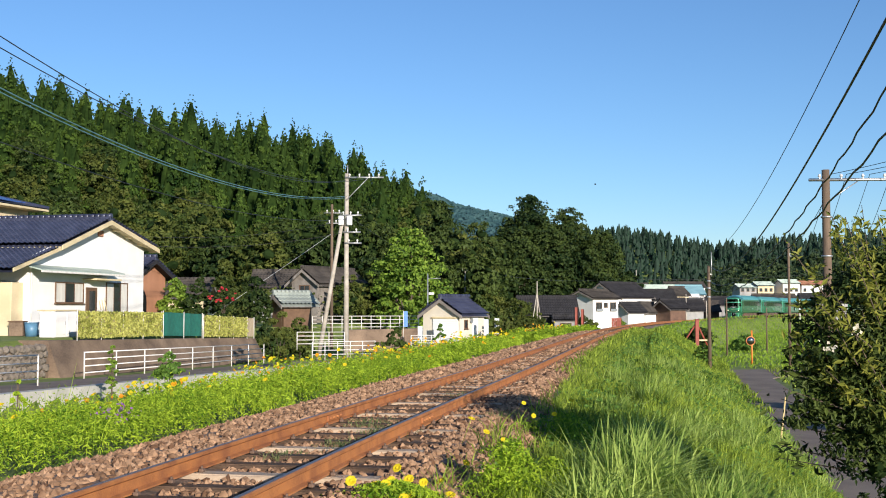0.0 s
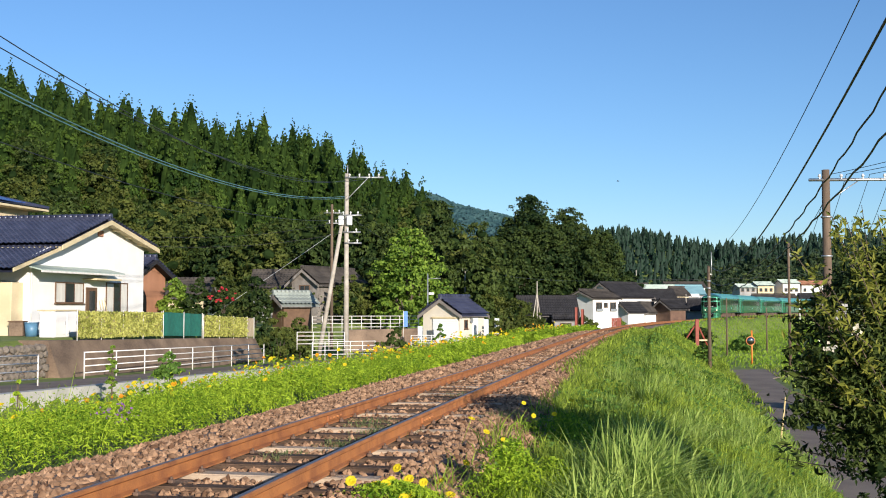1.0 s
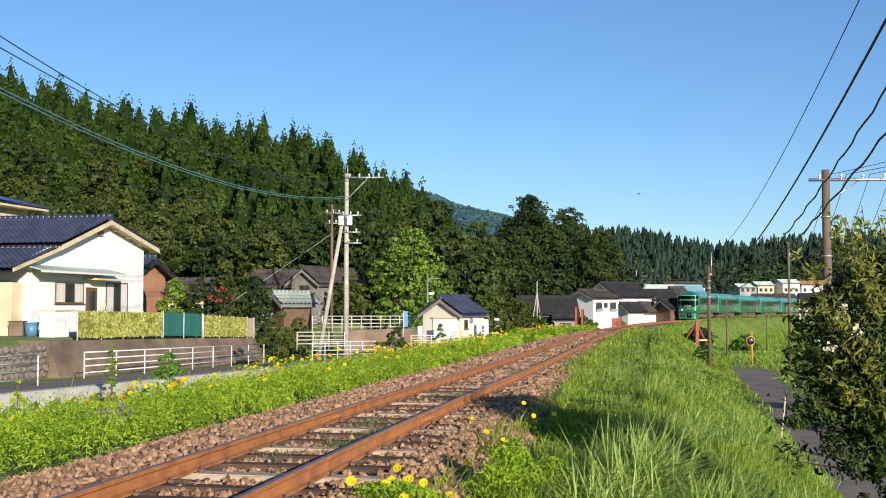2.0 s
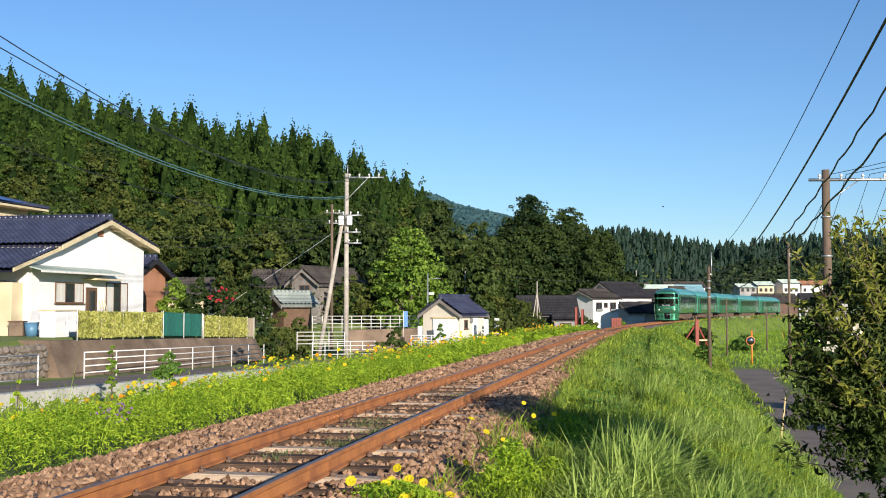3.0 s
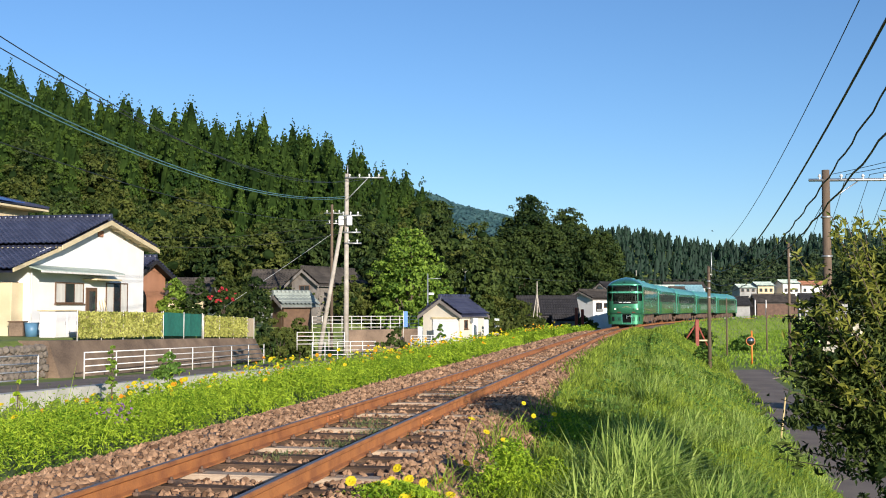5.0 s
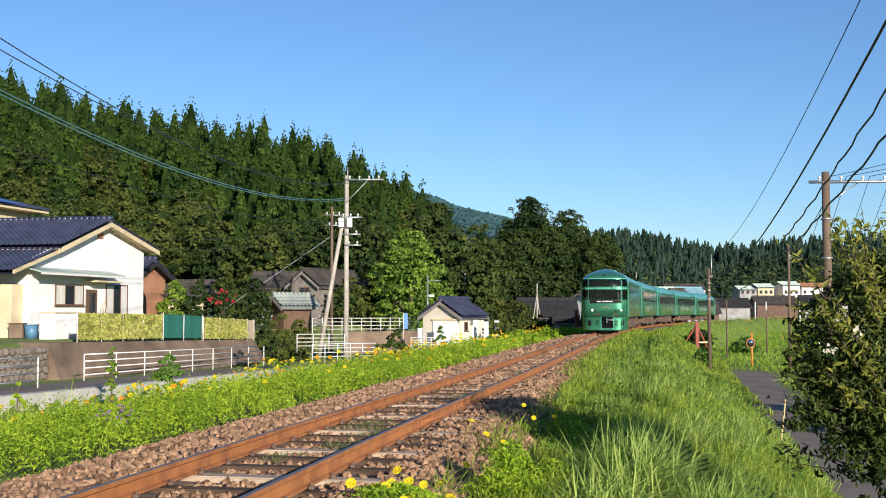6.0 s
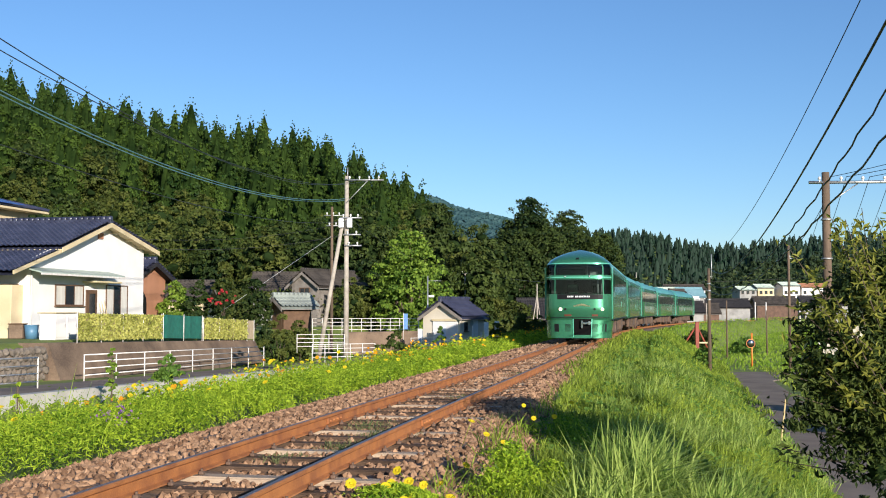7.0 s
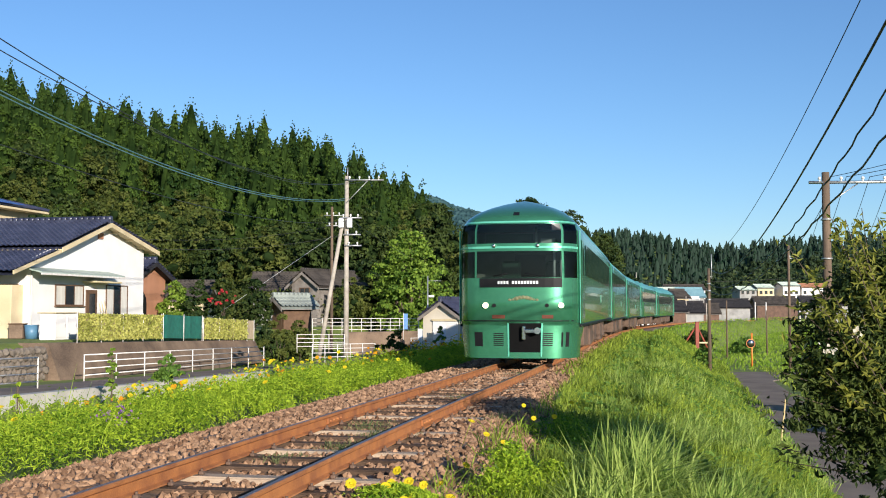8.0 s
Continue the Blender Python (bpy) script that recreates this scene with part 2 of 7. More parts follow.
def prism(bm, outline, y0, y1, m=None):
    """An outline of (x, z) drawn out from y0 to y1."""
    a = [bm.verts.new((x, y0, z)) for x, z in outline]
    b = [bm.verts.new((x, y1, z)) for x, z in outline]
    n = len(a)
    bm.faces.new(a)
    bm.faces.new(b[::-1])
    for i in range(n):
        bm.faces.new((a[i], b[i], b[(i + 1) % n], a[(i + 1) % n]))
    if m is not None:
        bmesh.ops.transform(bm, matrix=m, verts=a + b)
    bmesh.ops.recalc_face_normals(bm, faces=bm.faces)
    return bm


def empty(name, m, label, category, group=""):
    ob = new(name)
    ob.empty_display_size = 0.2
    ob.matrix_basis = m
    return tagged(ob, label, category, group)


def leaves(rng, pos, nrm, size, aspect=0.55, jitter=0.6, droop=0.0):
    """Diamond leaves at pos that face roughly along nrm: an array (n, 4, 3)."""
    n = len(pos)
    nn = nrm + rng.normal(0, jitter, (n, 3))
    nn /= np.linalg.norm(nn, axis=1, keepdims=True) + 1e-9
    d = rng.normal(0, 1, (n, 3))
    d[:, 2] -= droop
    d -= nn * np.sum(d * nn, axis=1, keepdims=True)
    d /= np.linalg.norm(d, axis=1, keepdims=True) + 1e-9
    w = np.cross(nn, d)
    s = np.broadcast_to(np.asarray(size, dtype=float), (n,))[:, None] * rng.uniform(0.6, 1.3, (n, 1))
    fold = nn * s * 0.12
    return np.stack([pos - d * s * 0.5, pos + w * s * 0.5 * aspect + fold, pos + d * s * 0.5, pos - w * s * 0.5 * aspect + fold], 1)


# ---- line of the track: curvature along its length ----
K_AT = np.array([0, 20, 40, 60, 80, 110, 150, 200, 260.0])
K_VAL = np.array([0.00506, -0.00122, 0.00042, 0.001, 0.00153, 0.002, 0.00189, 0.0016, 0.00223])
S_ALL = np.arange(-12, 330, 0.5)
_k = np.where(S_ALL < 0, 0.0, np.interp(S_ALL, K_AT, K_VAL))
_th = np.concatenate([[0], np.cumsum((_k[1:] + _k[:-1]) / 2 * 0.5)])
TH_ALL = _th - np.interp(0, S_ALL, _th) + 0.1584
_mid = (TH_ALL[1:] + TH_ALL[:-1]) / 2
_x = np.concatenate([[0], np.cumsum(np.sin(_mid) * 0.5)])
_y = np.concatenate([[0], np.cumsum(np.cos(_mid) * 0.5)])
X_ALL = _x - np.interp(0, S_ALL, _x) + -2.411
Y_ALL = _y - np.interp(0, S_ALL, _y) + 4.0
GRADE = -0.00416


def rail_z(s):
    return GRADE * s


def on_track(s, off=0.0, z=0.0):
    """The place off metres to the right of the track's middle, z above the rail tops."""
    th = np.interp(s, S_ALL, TH_ALL)
    return Vector((np.interp(s, S_ALL, X_ALL) + off * math.cos(th), np.interp(s, S_ALL, Y_ALL) - off * math.sin(th), rail_z(s) + z))


def heading(s):
    return float(np.interp(s, S_ALL, TH_ALL))


def track_frame(x, y):
    """For arrays of places: the length along the track and the offset to its right."""
    x, y = np.asarray(x, float), np.asarray(y, float)
    s = np.empty(x.shape)
    off = np.empty(x.shape)
    flat = np.stack([x.ravel(), y.ravel()], 1)
    so, oo = s.reshape(-1), off.reshape(-1)
    cx, cy = X_ALL[::4], Y_ALL[::4]
    for i0 in range(0, len(flat), 20000):
        q = flat[i0:i0 + 20000]
        j = np.argmin((q[:, :1] - cx) ** 2 + (q[:, 1:] - cy) ** 2, axis=1) * 4
        th = TH_ALL[j]
        dx, dy = q[:, 0] - X_ALL[j], q[:, 1] - Y_ALL[j]
        along = dx * np.sin(th) + dy * np.cos(th)
        so[i0:i0 + 20000] = S_ALL[j] + along
        oo[i0:i0 + 20000] = dx * np.cos(th) - dy * np.sin(th)
    return so.reshape(x.shape), oo.reshape(x.shape)


LANE_Z = -2.9
BED = ((-2.95, -0.52), (-2.5, -0.36), (-1.75, -0.19), (-0.75, -0.185), (-0.45, -0.2), (0.45, -0.2), (0.75, -0.19), (1.25, -0.17), (1.6, -0.26), (2.0, -0.50))


def surface_z(x, y):
    """The ground or, where it lies higher, the bed of the track."""
    s, o = track_frame(x, y)
    bed = np.interp(o, [b[0] for b in BED], [b[1] for b in BED], left=-9, right=-9) + GRADE * s
    return np.maximum(ground_z(x, y), bed)


def ground_z(x, y):
    """The height of the ground: the embankment, the road beside it, the terrace, the valley and its hills."""
    x, y = np.asarray(x, float), np.asarray(y, float)
    s, off = track_frame(x, y)
    zr = GRADE * np.clip(s, -20, 330)
    right = np.interp(off, [0, 1.3, 2.2, 3.3, 6.9, 60, 150], [-0.45, -0.45, -0.44, -0.55, LANE_Z, LANE_Z - 0.6, LANE_Z - 1])
    right = right + np.where(off > 3.0, -0.0 * zr, zr)
    road = -0.95 - 0.022 * np.clip(y - 25, 0, 40)
    left = np.interp(-off, [0, 1.9, 2.8, 5.0, 11.8], [-0.45, -0.46, -0.5, -0.72, 0]) + zr
    k = np.clip((-off - 5.0) / 6.8, 0, 1)
    left = np.where(off < -5.0, (-0.72 + zr) * (1 - k) + (road - 0.42) * k, left)
    left = np.where(off < -11.8, road - 0.1, left)
    terrace = np.clip((-off - 18.6) / 0.8, 0, 1)
    left = left * (1 - terrace) + np.where(off < -18.6, -0.05, left) * terrace
    z = np.where(off > 0, right, left)
    # wooded hill
    hill = HILL_Z(x, y)
    return np.maximum(z, hill)


def hill_profile(x, y):
    """The wooded ridge to the left of the valley, the far hill to its right, the mountain behind."""
    d = np.hypot(x, y) + 1e-6
    a = np.degrees(np.arctan2(x, y))
    top = np.interp(a, [-60, -40, -22, -15, -9, -5.6, -1.4, 1.5, 4], [36, 36, 28, 22, 20, 17, 9.5, 0, -6])
    up = np.clip((d - 100.0) / 105.0, 0, 1)
    near = np.where(np.abs(a) < 60, (top + 6) * (up * up * (3 - 2 * up)) - 6, -6)
    top2 = np.interp(a, [3, 7, 10.5, 12, 14, 17, 21, 25, 40], [10, 51, 52, 44, 38, 42, 45, 48, 50])
    up2 = np.clip((d - 520.0) / 360.0, 0, 1)
    far = np.where((a > 3) & (a < 60), (top2 + 8) * (up2 * up2 * (3 - 2 * up2)) - 8, -8)
    top3 = np.interp(a, [-9, -4, -1.5, -0.3, 0.6, 2, 3.2, 5, 8, 12, 20], [185, 168, 150, 142, 131, 122, 116, 100, 80, 60, 50])
    up3 = np.clip((d - 900.0) / 600.0, 0, 1)
    mount = np.where((a > -30) & (a < 30), (top3 + 9) * (up3 * up3 * (3 - 2 * up3)) - 9, -9)
    return np.maximum(np.maximum(near, far), np.where(d > 900, mount, -9))


HILL_Z = hill_profile


# ---- ground, roads, track ----
def strip(name, s0, s1, o0, o1, zfun, material, thick=0.12, step=1.0, parent=None, label=""):
    """A band that follows the track from s0 to s1, between two offsets, with thickness."""
    bm = bmesh.new()
    n = max(2, int((s1 - s0) / step) + 1)
    rows = []
    for i in range(n):
        s = s0 + (s1 - s0) * i / (n - 1)
        a, b = on_track(s, o0), on_track(s, o1)
        za, zb = zfun(a), zfun(b)
        rows.append([bm.verts.new(v) for v in ((a.x, a.y, za), (b.x, b.y, zb), (b.x, b.y, zb - thick), (a.x, a.y, za - thick))])
    for r, q in zip(rows[:-1], rows[1:]):
        for i in range(4):
            j = (i + 1) % 4
            bm.faces.new((r[i], r[j], q[j], q[i]))
    bm.faces.new(rows[0])
    bm.faces.new(rows[-1][::-1])
    bmesh.ops.recalc_face_normals(bm, faces=bm.faces)
    return part(name, bm, material, parent, label)


def build_ground():
    ang = np.radians(np.concatenate([np.arange(-180, -30, 6), np.arange(-30, 30, 0.2), np.arange(30, 180, 6)]))
    rad = np.concatenate([np.geomspace(0.6, 300, 230), np.geomspace(320, 4500, 22)])
    a, r = np.meshgrid(ang, rad)
    x, y = r * np.sin(a), r * np.cos(a)
    z = ground_z(x, y)
    rng = np.random.default_rng(3)
    s, off = track_frame(x, y)
    rough = np.where((off > 3.2) & (off < 7) | (off < -2.8) & (off > -11), 0.05, 0.0)
    z = z + rng.normal(0, 1, z.shape) * np.where((np.abs(a) < radians(30)) & (r > 3), rough, 0.0)
    verts = np.stack([x, y, z], -1).reshape(-1, 3).tolist()
    nr, na = a.shape
    faces = []
    for i in range(nr - 1):
        b0, b1 = i * na, (i + 1) * na
        faces += [(b0 + j, b0 + (j + 1) % na, b1 + (j + 1) % na, b1 + j) for j in range(na)]
    faces.append(tuple(range(na))[::-1])
    me = mesh_from("ground", verts, faces, True)
    me.materials.append(M_GROUND)
    tagged(new("ground", me), "grassy ground of a valley with a railway embankment", "ground", kind="structure")


def road_z(p):
    return -0.95 - 0.022 * min(max(p.y - 25, 0), 40)


def build_roads():
    tagged(strip("road", -8, 120, -12.25, -15.7, road_z, M_ASPHALT), "grey asphalt lane below the railway", "road", kind="structure")
    tagged(strip("kerb", -8, 90, -11.85, -12.22, lambda p: road_z(p) + 0.12, M_CONCRETE, 0.6), "pale concrete kerb along the asphalt lane", "kerb", kind="structure")
    tagged(strip("lane", 6, 62, 7.0, 9.6, lambda p: LANE_Z + 0.03, M_ASPHALT), "narrow dark asphalt lane at the foot of the embankment", "road", kind="structure")
    bm = bmesh.new()
    a, b, c, d = on_track(62.01, 7.0), on_track(62.01, 9.6), on_track(72, 13.2), on_track(70, 6.4)
    top = [bm.verts.new((p.x, p.y, LANE_Z + 0.03)) for p in (a, b, c, d)]
    low = [bm.verts.new((p.x, p.y, LANE_Z - 0.3)) for p in (a, b, c, d)]
    bm.faces.new(top)
    bm.faces.new(low[::-1])
    for i in range(4):
        bm.faces.new((top[i], low[i], low[(i + 1) % 4], top[(i + 1) % 4]))
    bmesh.ops.recalc_face_normals(bm, faces=bm.faces)
    tagged(part("lane_mouth", bm, M_ASPHALT), "asphalt mouth of the lane by the underpass", "road", kind="structure")


RAIL_PROFILE = ((-0.054, -0.14), (0.054, -0.14), (0.05, -0.128), (0.012, -0.115), (0.009, -0.045), (0.031, -0.03), (0.0325, -0.008),
                (0.020, 0.0), (-0.020, 0.0), (-0.0325, -0.008), (-0.031, -0.03), (-0.009, -0.045), (-0.012, -0.115), (-0.05, -0.128))


def build_track():
    track = empty("railway_track", Matrix(), "single narrow-gauge railway track with rusty rails on wooden sleepers", "railway track")
    track["kind"] = "structure"
    for side in (-1, 1):
        bm = bmesh.new()
        rows = []
        ss = np.concatenate([np.arange(-10, 60, 0.75), np.arange(60, 300, 2.5)])
        for s in ss:
            rows.append([bm.verts.new(on_track(s, side * 0.566 + u, v)) for u, v in RAIL_PROFILE])
        n = len(RAIL_PROFILE)
        for r, q in zip(rows[:-1], rows[1:]):
            for i in range(n):
                f = bm.faces.new((r[i], r[(i + 1) % n], q[(i + 1) % n], q[i]))
                if i == 7:
                    f.material_index = 1
        bmesh.ops.recalc_face_normals(bm, faces=bm.faces)
        rail = part("rail", bm, M_RAIL, track, "rust-brown rail with a worn bright head")
        rail.data.materials.append(M_RAILTOP)
    # sleepers share one mesh
    rng = random.Random(5)
    bm = bmesh.new()
    box(bm, -1.05, 1.05, -0.1, 0.1, -0.29, -0.145, 0.012)
    for v in bm.verts:
        v.co += Vector((rng.uniform(-0.01, 0.01), rng.uniform(-0.006, 0.006), rng.uniform(-0.006, 0.004)))
    old = part("sleeper", bm, M_SLEEPER, track)
    pale = old.data.copy()
    pale.materials.clear()
    pale.materials.append(M_SLEEPER_PALE)
    bm = bmesh.new()
    for sx in (-0.085, 0.085):
        box(bm, sx - 0.022, sx + 0.022, -0.03, 0.03, -0.148, -0.118, 0.008)
        cyl(bm, (sx, 0, -0.12), (sx, 0, -0.098), 0.013, 0.011, 8)
    spike = part("rail_spike", bm, M_UNDER, track)
    first = True
    s, i = -8.6, -16
    while s < 150:
        p = on_track(s)
        m = Matrix.Translation(p) @ pose(0, 0, 0, 0, 0, -math.degrees(heading(s)) + rng.uniform(-1.2, 1.2)) @ pose(rng.uniform(-0.03, 0.03), 0, rng.uniform(-0.012, 0.0))
        me = pale if i % 3 == 1 and 0 < i < 90 else old.data
        if first:
            old.matrix_basis = m
        else:
            piece("sleeper", me, track, m)
        if s < 40:
            for side in (-1, 1):
                q = Matrix.Translation(on_track(s, side * 0.566)) @ pose(0, 0, 0, 0, 0, -math.degrees(heading(s)))
                if first and side < 0:
                    spike.matrix_basis = q
                else:
                    piece("rail_spike", spike.data, track, q)
        first = False
        s += 0.60
        i += 1
    # fish-plate joints
    bm = bmesh.new()
    for sx in (-0.024, 0.024):
        box(bm, sx - 0.012, sx + 0.012, -0.28, 0.28, -0.108, -0.04, 0.004)
    for k in range(4):
        cyl(bm, (-0.06, -0.21 + k * 0.14, -0.074), (0.06, -0.21 + k * 0.14, -0.074), 0.016, 0.016, 6)
    plate = part("fish_plate", bm, M_RAIL, track)
    spots = [(s, side) for s in (9.3, 34.3, 59.3) for side in (-1, 1)]
    for j, (s, side) in enumerate(spots):
        q = Matrix.Translation(on_track(s, side * 0.566)) @ pose(0, 0, 0, 0, 0, -math.degrees(heading(s)))
        if j == 0:
            plate.matrix_basis = q
        else:
            piece("fish_plate", plate.data, track, q)
    # bed
    bm = bmesh.new()
    prof = BED
    rows = []
    for s in np.arange(-10, 300, 1.0):
        rows.append([bm.verts.new(on_track(s, u, v)) for u, v in prof])
    for r, q in zip(rows[:-1], rows[1:]):
        for i in range(len(prof) - 1):
            bm.faces.new((r[i], r[i + 1], q[i + 1], q[i]))
    bed = part("ballast_bed", bm, M_BED)
    tagged(bed, "bed of brown crushed stone under the track", "ballast", kind="structure")
    # loose stones
    rng = np.random.default_rng(8)
    ico = np.array([(0, 0, 1), (.894, 0, .447), (.276, .851, .447), (-.724, .526, .447), (-.724, -.526, .447), (.276, -.851, .447),
                    (.724, .526, -.447), (-.276, .851, -.447), (-.894, 0, -.447), (-.276, -.851, -.447), (.724, -.526, -.447), (0, 0, -1)])
    tri = np.array([(0, 1, 2), (0, 2, 3), (0, 3, 4), (0, 4, 5), (0, 5, 1), (1, 6, 2), (2, 7, 3), (3, 8, 4), (4, 9, 5), (5, 10, 1),
                    (6, 7, 2), (7, 8, 3), (8, 9, 4), (9, 10, 5), (10, 6, 1), (11, 7, 6), (11, 8, 7), (11, 9, 8), (11, 10, 9), (11, 6, 10)])
    pu, pv = np.array([p[0] for p in prof]), np.array([p[1] for p in prof])
    batches = ((-6, 0, 5000, 0.034), (0, 9, 9500, 0.031), (9, 17, 9500, 0.036), (17, 32, 8500, 0.050), (32, 70, 6000, 0.075))
    allv, allf, base = [], [], 0
    for s0, s1, n, size in batches:
        s = rng.uniform(s0, s1, n)
        u = rng.uniform(-2.85, 1.85, n)
        th = np.interp(s, S_ALL, TH_ALL)
        cx, cy = np.interp(s, S_ALL, X_ALL), np.interp(s, S_ALL, Y_ALL)
        z = np.interp(u, pu, pv) + GRADE * s
        keep = (np.abs(np.abs(u) - 0.566) > 0.085) & (u < np.interp(s, [0, 10, 16, 30], [1.85, 1.85, 1.45, 1.15]))
        near = np.abs(((s - 1.0 + 0.30) % 0.60) - 0.30) < 0.11
        keep &= ~(near & (np.abs(u) < 1.05) & (rng.random(n) > 0.38))
        for i in np.nonzero(keep)[0]:
            v = ico * rng.uniform(0.6, 1.35, 3) * size * rng.uniform(0.7, 1.25) * rng.uniform(0.62, 1.28, (12, 1))
            t = rng.uniform(0, math.tau)
            c, sn = math.cos(t), math.sin(t)
            v = np.stack([v[:, 0] * c - v[:, 1] * sn, v[:, 0] * sn + v[:, 1] * c, v[:, 2]], 1)
            v = v + (cx[i] + u[i] * math.cos(th[i]), cy[i] - u[i] * math.sin(th[i]), z[i] + size * 0.25)
            allv.append(v)
            allf.append(tri + base)
            base += 12
    v = np.concatenate(allv)
    f = np.concatenate(allf)
    me = bpy.data.meshes.new("ballast_stones")
    me.vertices.add(len(v))
    me.vertices.foreach_set("co", v.reshape(-1).astype(np.float32))
    me.loops.add(len(f) * 3)
    me.loops.foreach_set("vertex_index", f.reshape(-1).astype(np.int32))
    me.polygons.add(len(f))
    me.polygons.foreach_set("loop_start", np.arange(0, len(f) * 3, 3, dtype=np.int32))
    me.polygons.foreach_set("use_smooth", np.zeros(len(f), dtype=bool))
    me.update(calc_edges=True)
    me.materials.append(M_STONES)
    tagged(new("ballast_stones", me), "loose brown crushed stones between and beside the rails", "ballast", kind="stuff")


M_STONES = leafy("loose_stones", (0.125, 0.068, 0.038), (0.42, 0.258, 0.150), 0.0, 6.0, 0.9)
build_ground()
build_roads()
build_track()


# ---- train: five coupled cars ----
CAR, PITCH = 20.25, 20.6
BODY_Z = np.array([0.95, 1.0, 2.0, 3.15, 3.30, 3.48, 3.64, 3.78, 3.89, 3.97, 4.02])
BODY_W = np.array([1.40, 1.42, 1.42, 1.40, 1.36, 1.24, 1.05, 0.80, 0.54, 0.27, 0.0])


def half_width(z):
    return float(np.interp(z, BODY_Z, BODY_W)) if z > 0.95 else 1.40 - 0.06 * (0.95 - z)


def nose(t, z):
    """A point of the rounded nose: t from -1 to 1 across, z the height; the nose points along +y from 0."""
    w = half_width(z)
    back = 0.20 * t * t + 0.55 * abs(t) ** 9
    if z > 3.36:
        back += 1.9 * ((z - 3.36) / 0.66) ** 2
    if z < 1.05:
        back += 0.10
    return Vector((w * t, -back, z))


def nose_patch(name, t0, t1, z0, z1, out, material, parent, label="", nt_=10, nz=3):
    """A panel that follows the nose, out metres proud of it."""
    bm = bmesh.new()
    g = [[bm.verts.new(nose(t0 + (t1 - t0) * i / nt_, z0 + (z1 - z0) * j / nz) + Vector((0.15 * out * (t0 + (t1 - t0) * i / nt_), out, 0)))
          for i in range(nt_ + 1)] for j in range(nz + 1)]
    for j in range(nz):
        for i in range(nt_):
            bm.faces.new((g[j][i], g[j][i + 1], g[j + 1][i + 1], g[j + 1][i]))
    rim = [g[0][i] for i in range(nt_ + 1)] + [g[j][nt_] for j in range(1, nz + 1)] + [g[nz][i] for i in range(nt_ - 1, -1, -1)] + [g[j][0] for j in range(nz - 1, 0, -1)]
    low = [bm.verts.new(v.co - Vector((0, out + 0.02, 0))) for v in rim]
    for i in range(len(rim)):
        k = (i + 1) % len(rim)
        bm.faces.new((rim[i], low[i], low[k], rim[k]))
    bmesh.ops.recalc_face_normals(bm, faces=bm.faces)
    return part(name, bm, material, parent, label)


def car_shell(bm, y0, y1):
    """The sides and roof of a car between two stations."""
    prof = [(w, z) for z, w in zip(BODY_Z, BODY_W)]
    prof = prof + [(-w, z) for w, z in prof[-2::-1]]
    rows = [[bm.verts.new((x, y, z)) for x, z in prof] for y in np.linspace(y0, y1, 6)]
    n = len(prof)
    for r, q in zip(rows[:-1], rows[1:]):
        for i in range(n - 1):
            bm.faces.new((r[i], q[i], q[i + 1], r[i + 1])).smooth = True
        bm.faces.new((r[0], r[n - 1], q[n - 1], q[0]))
    return rows, prof


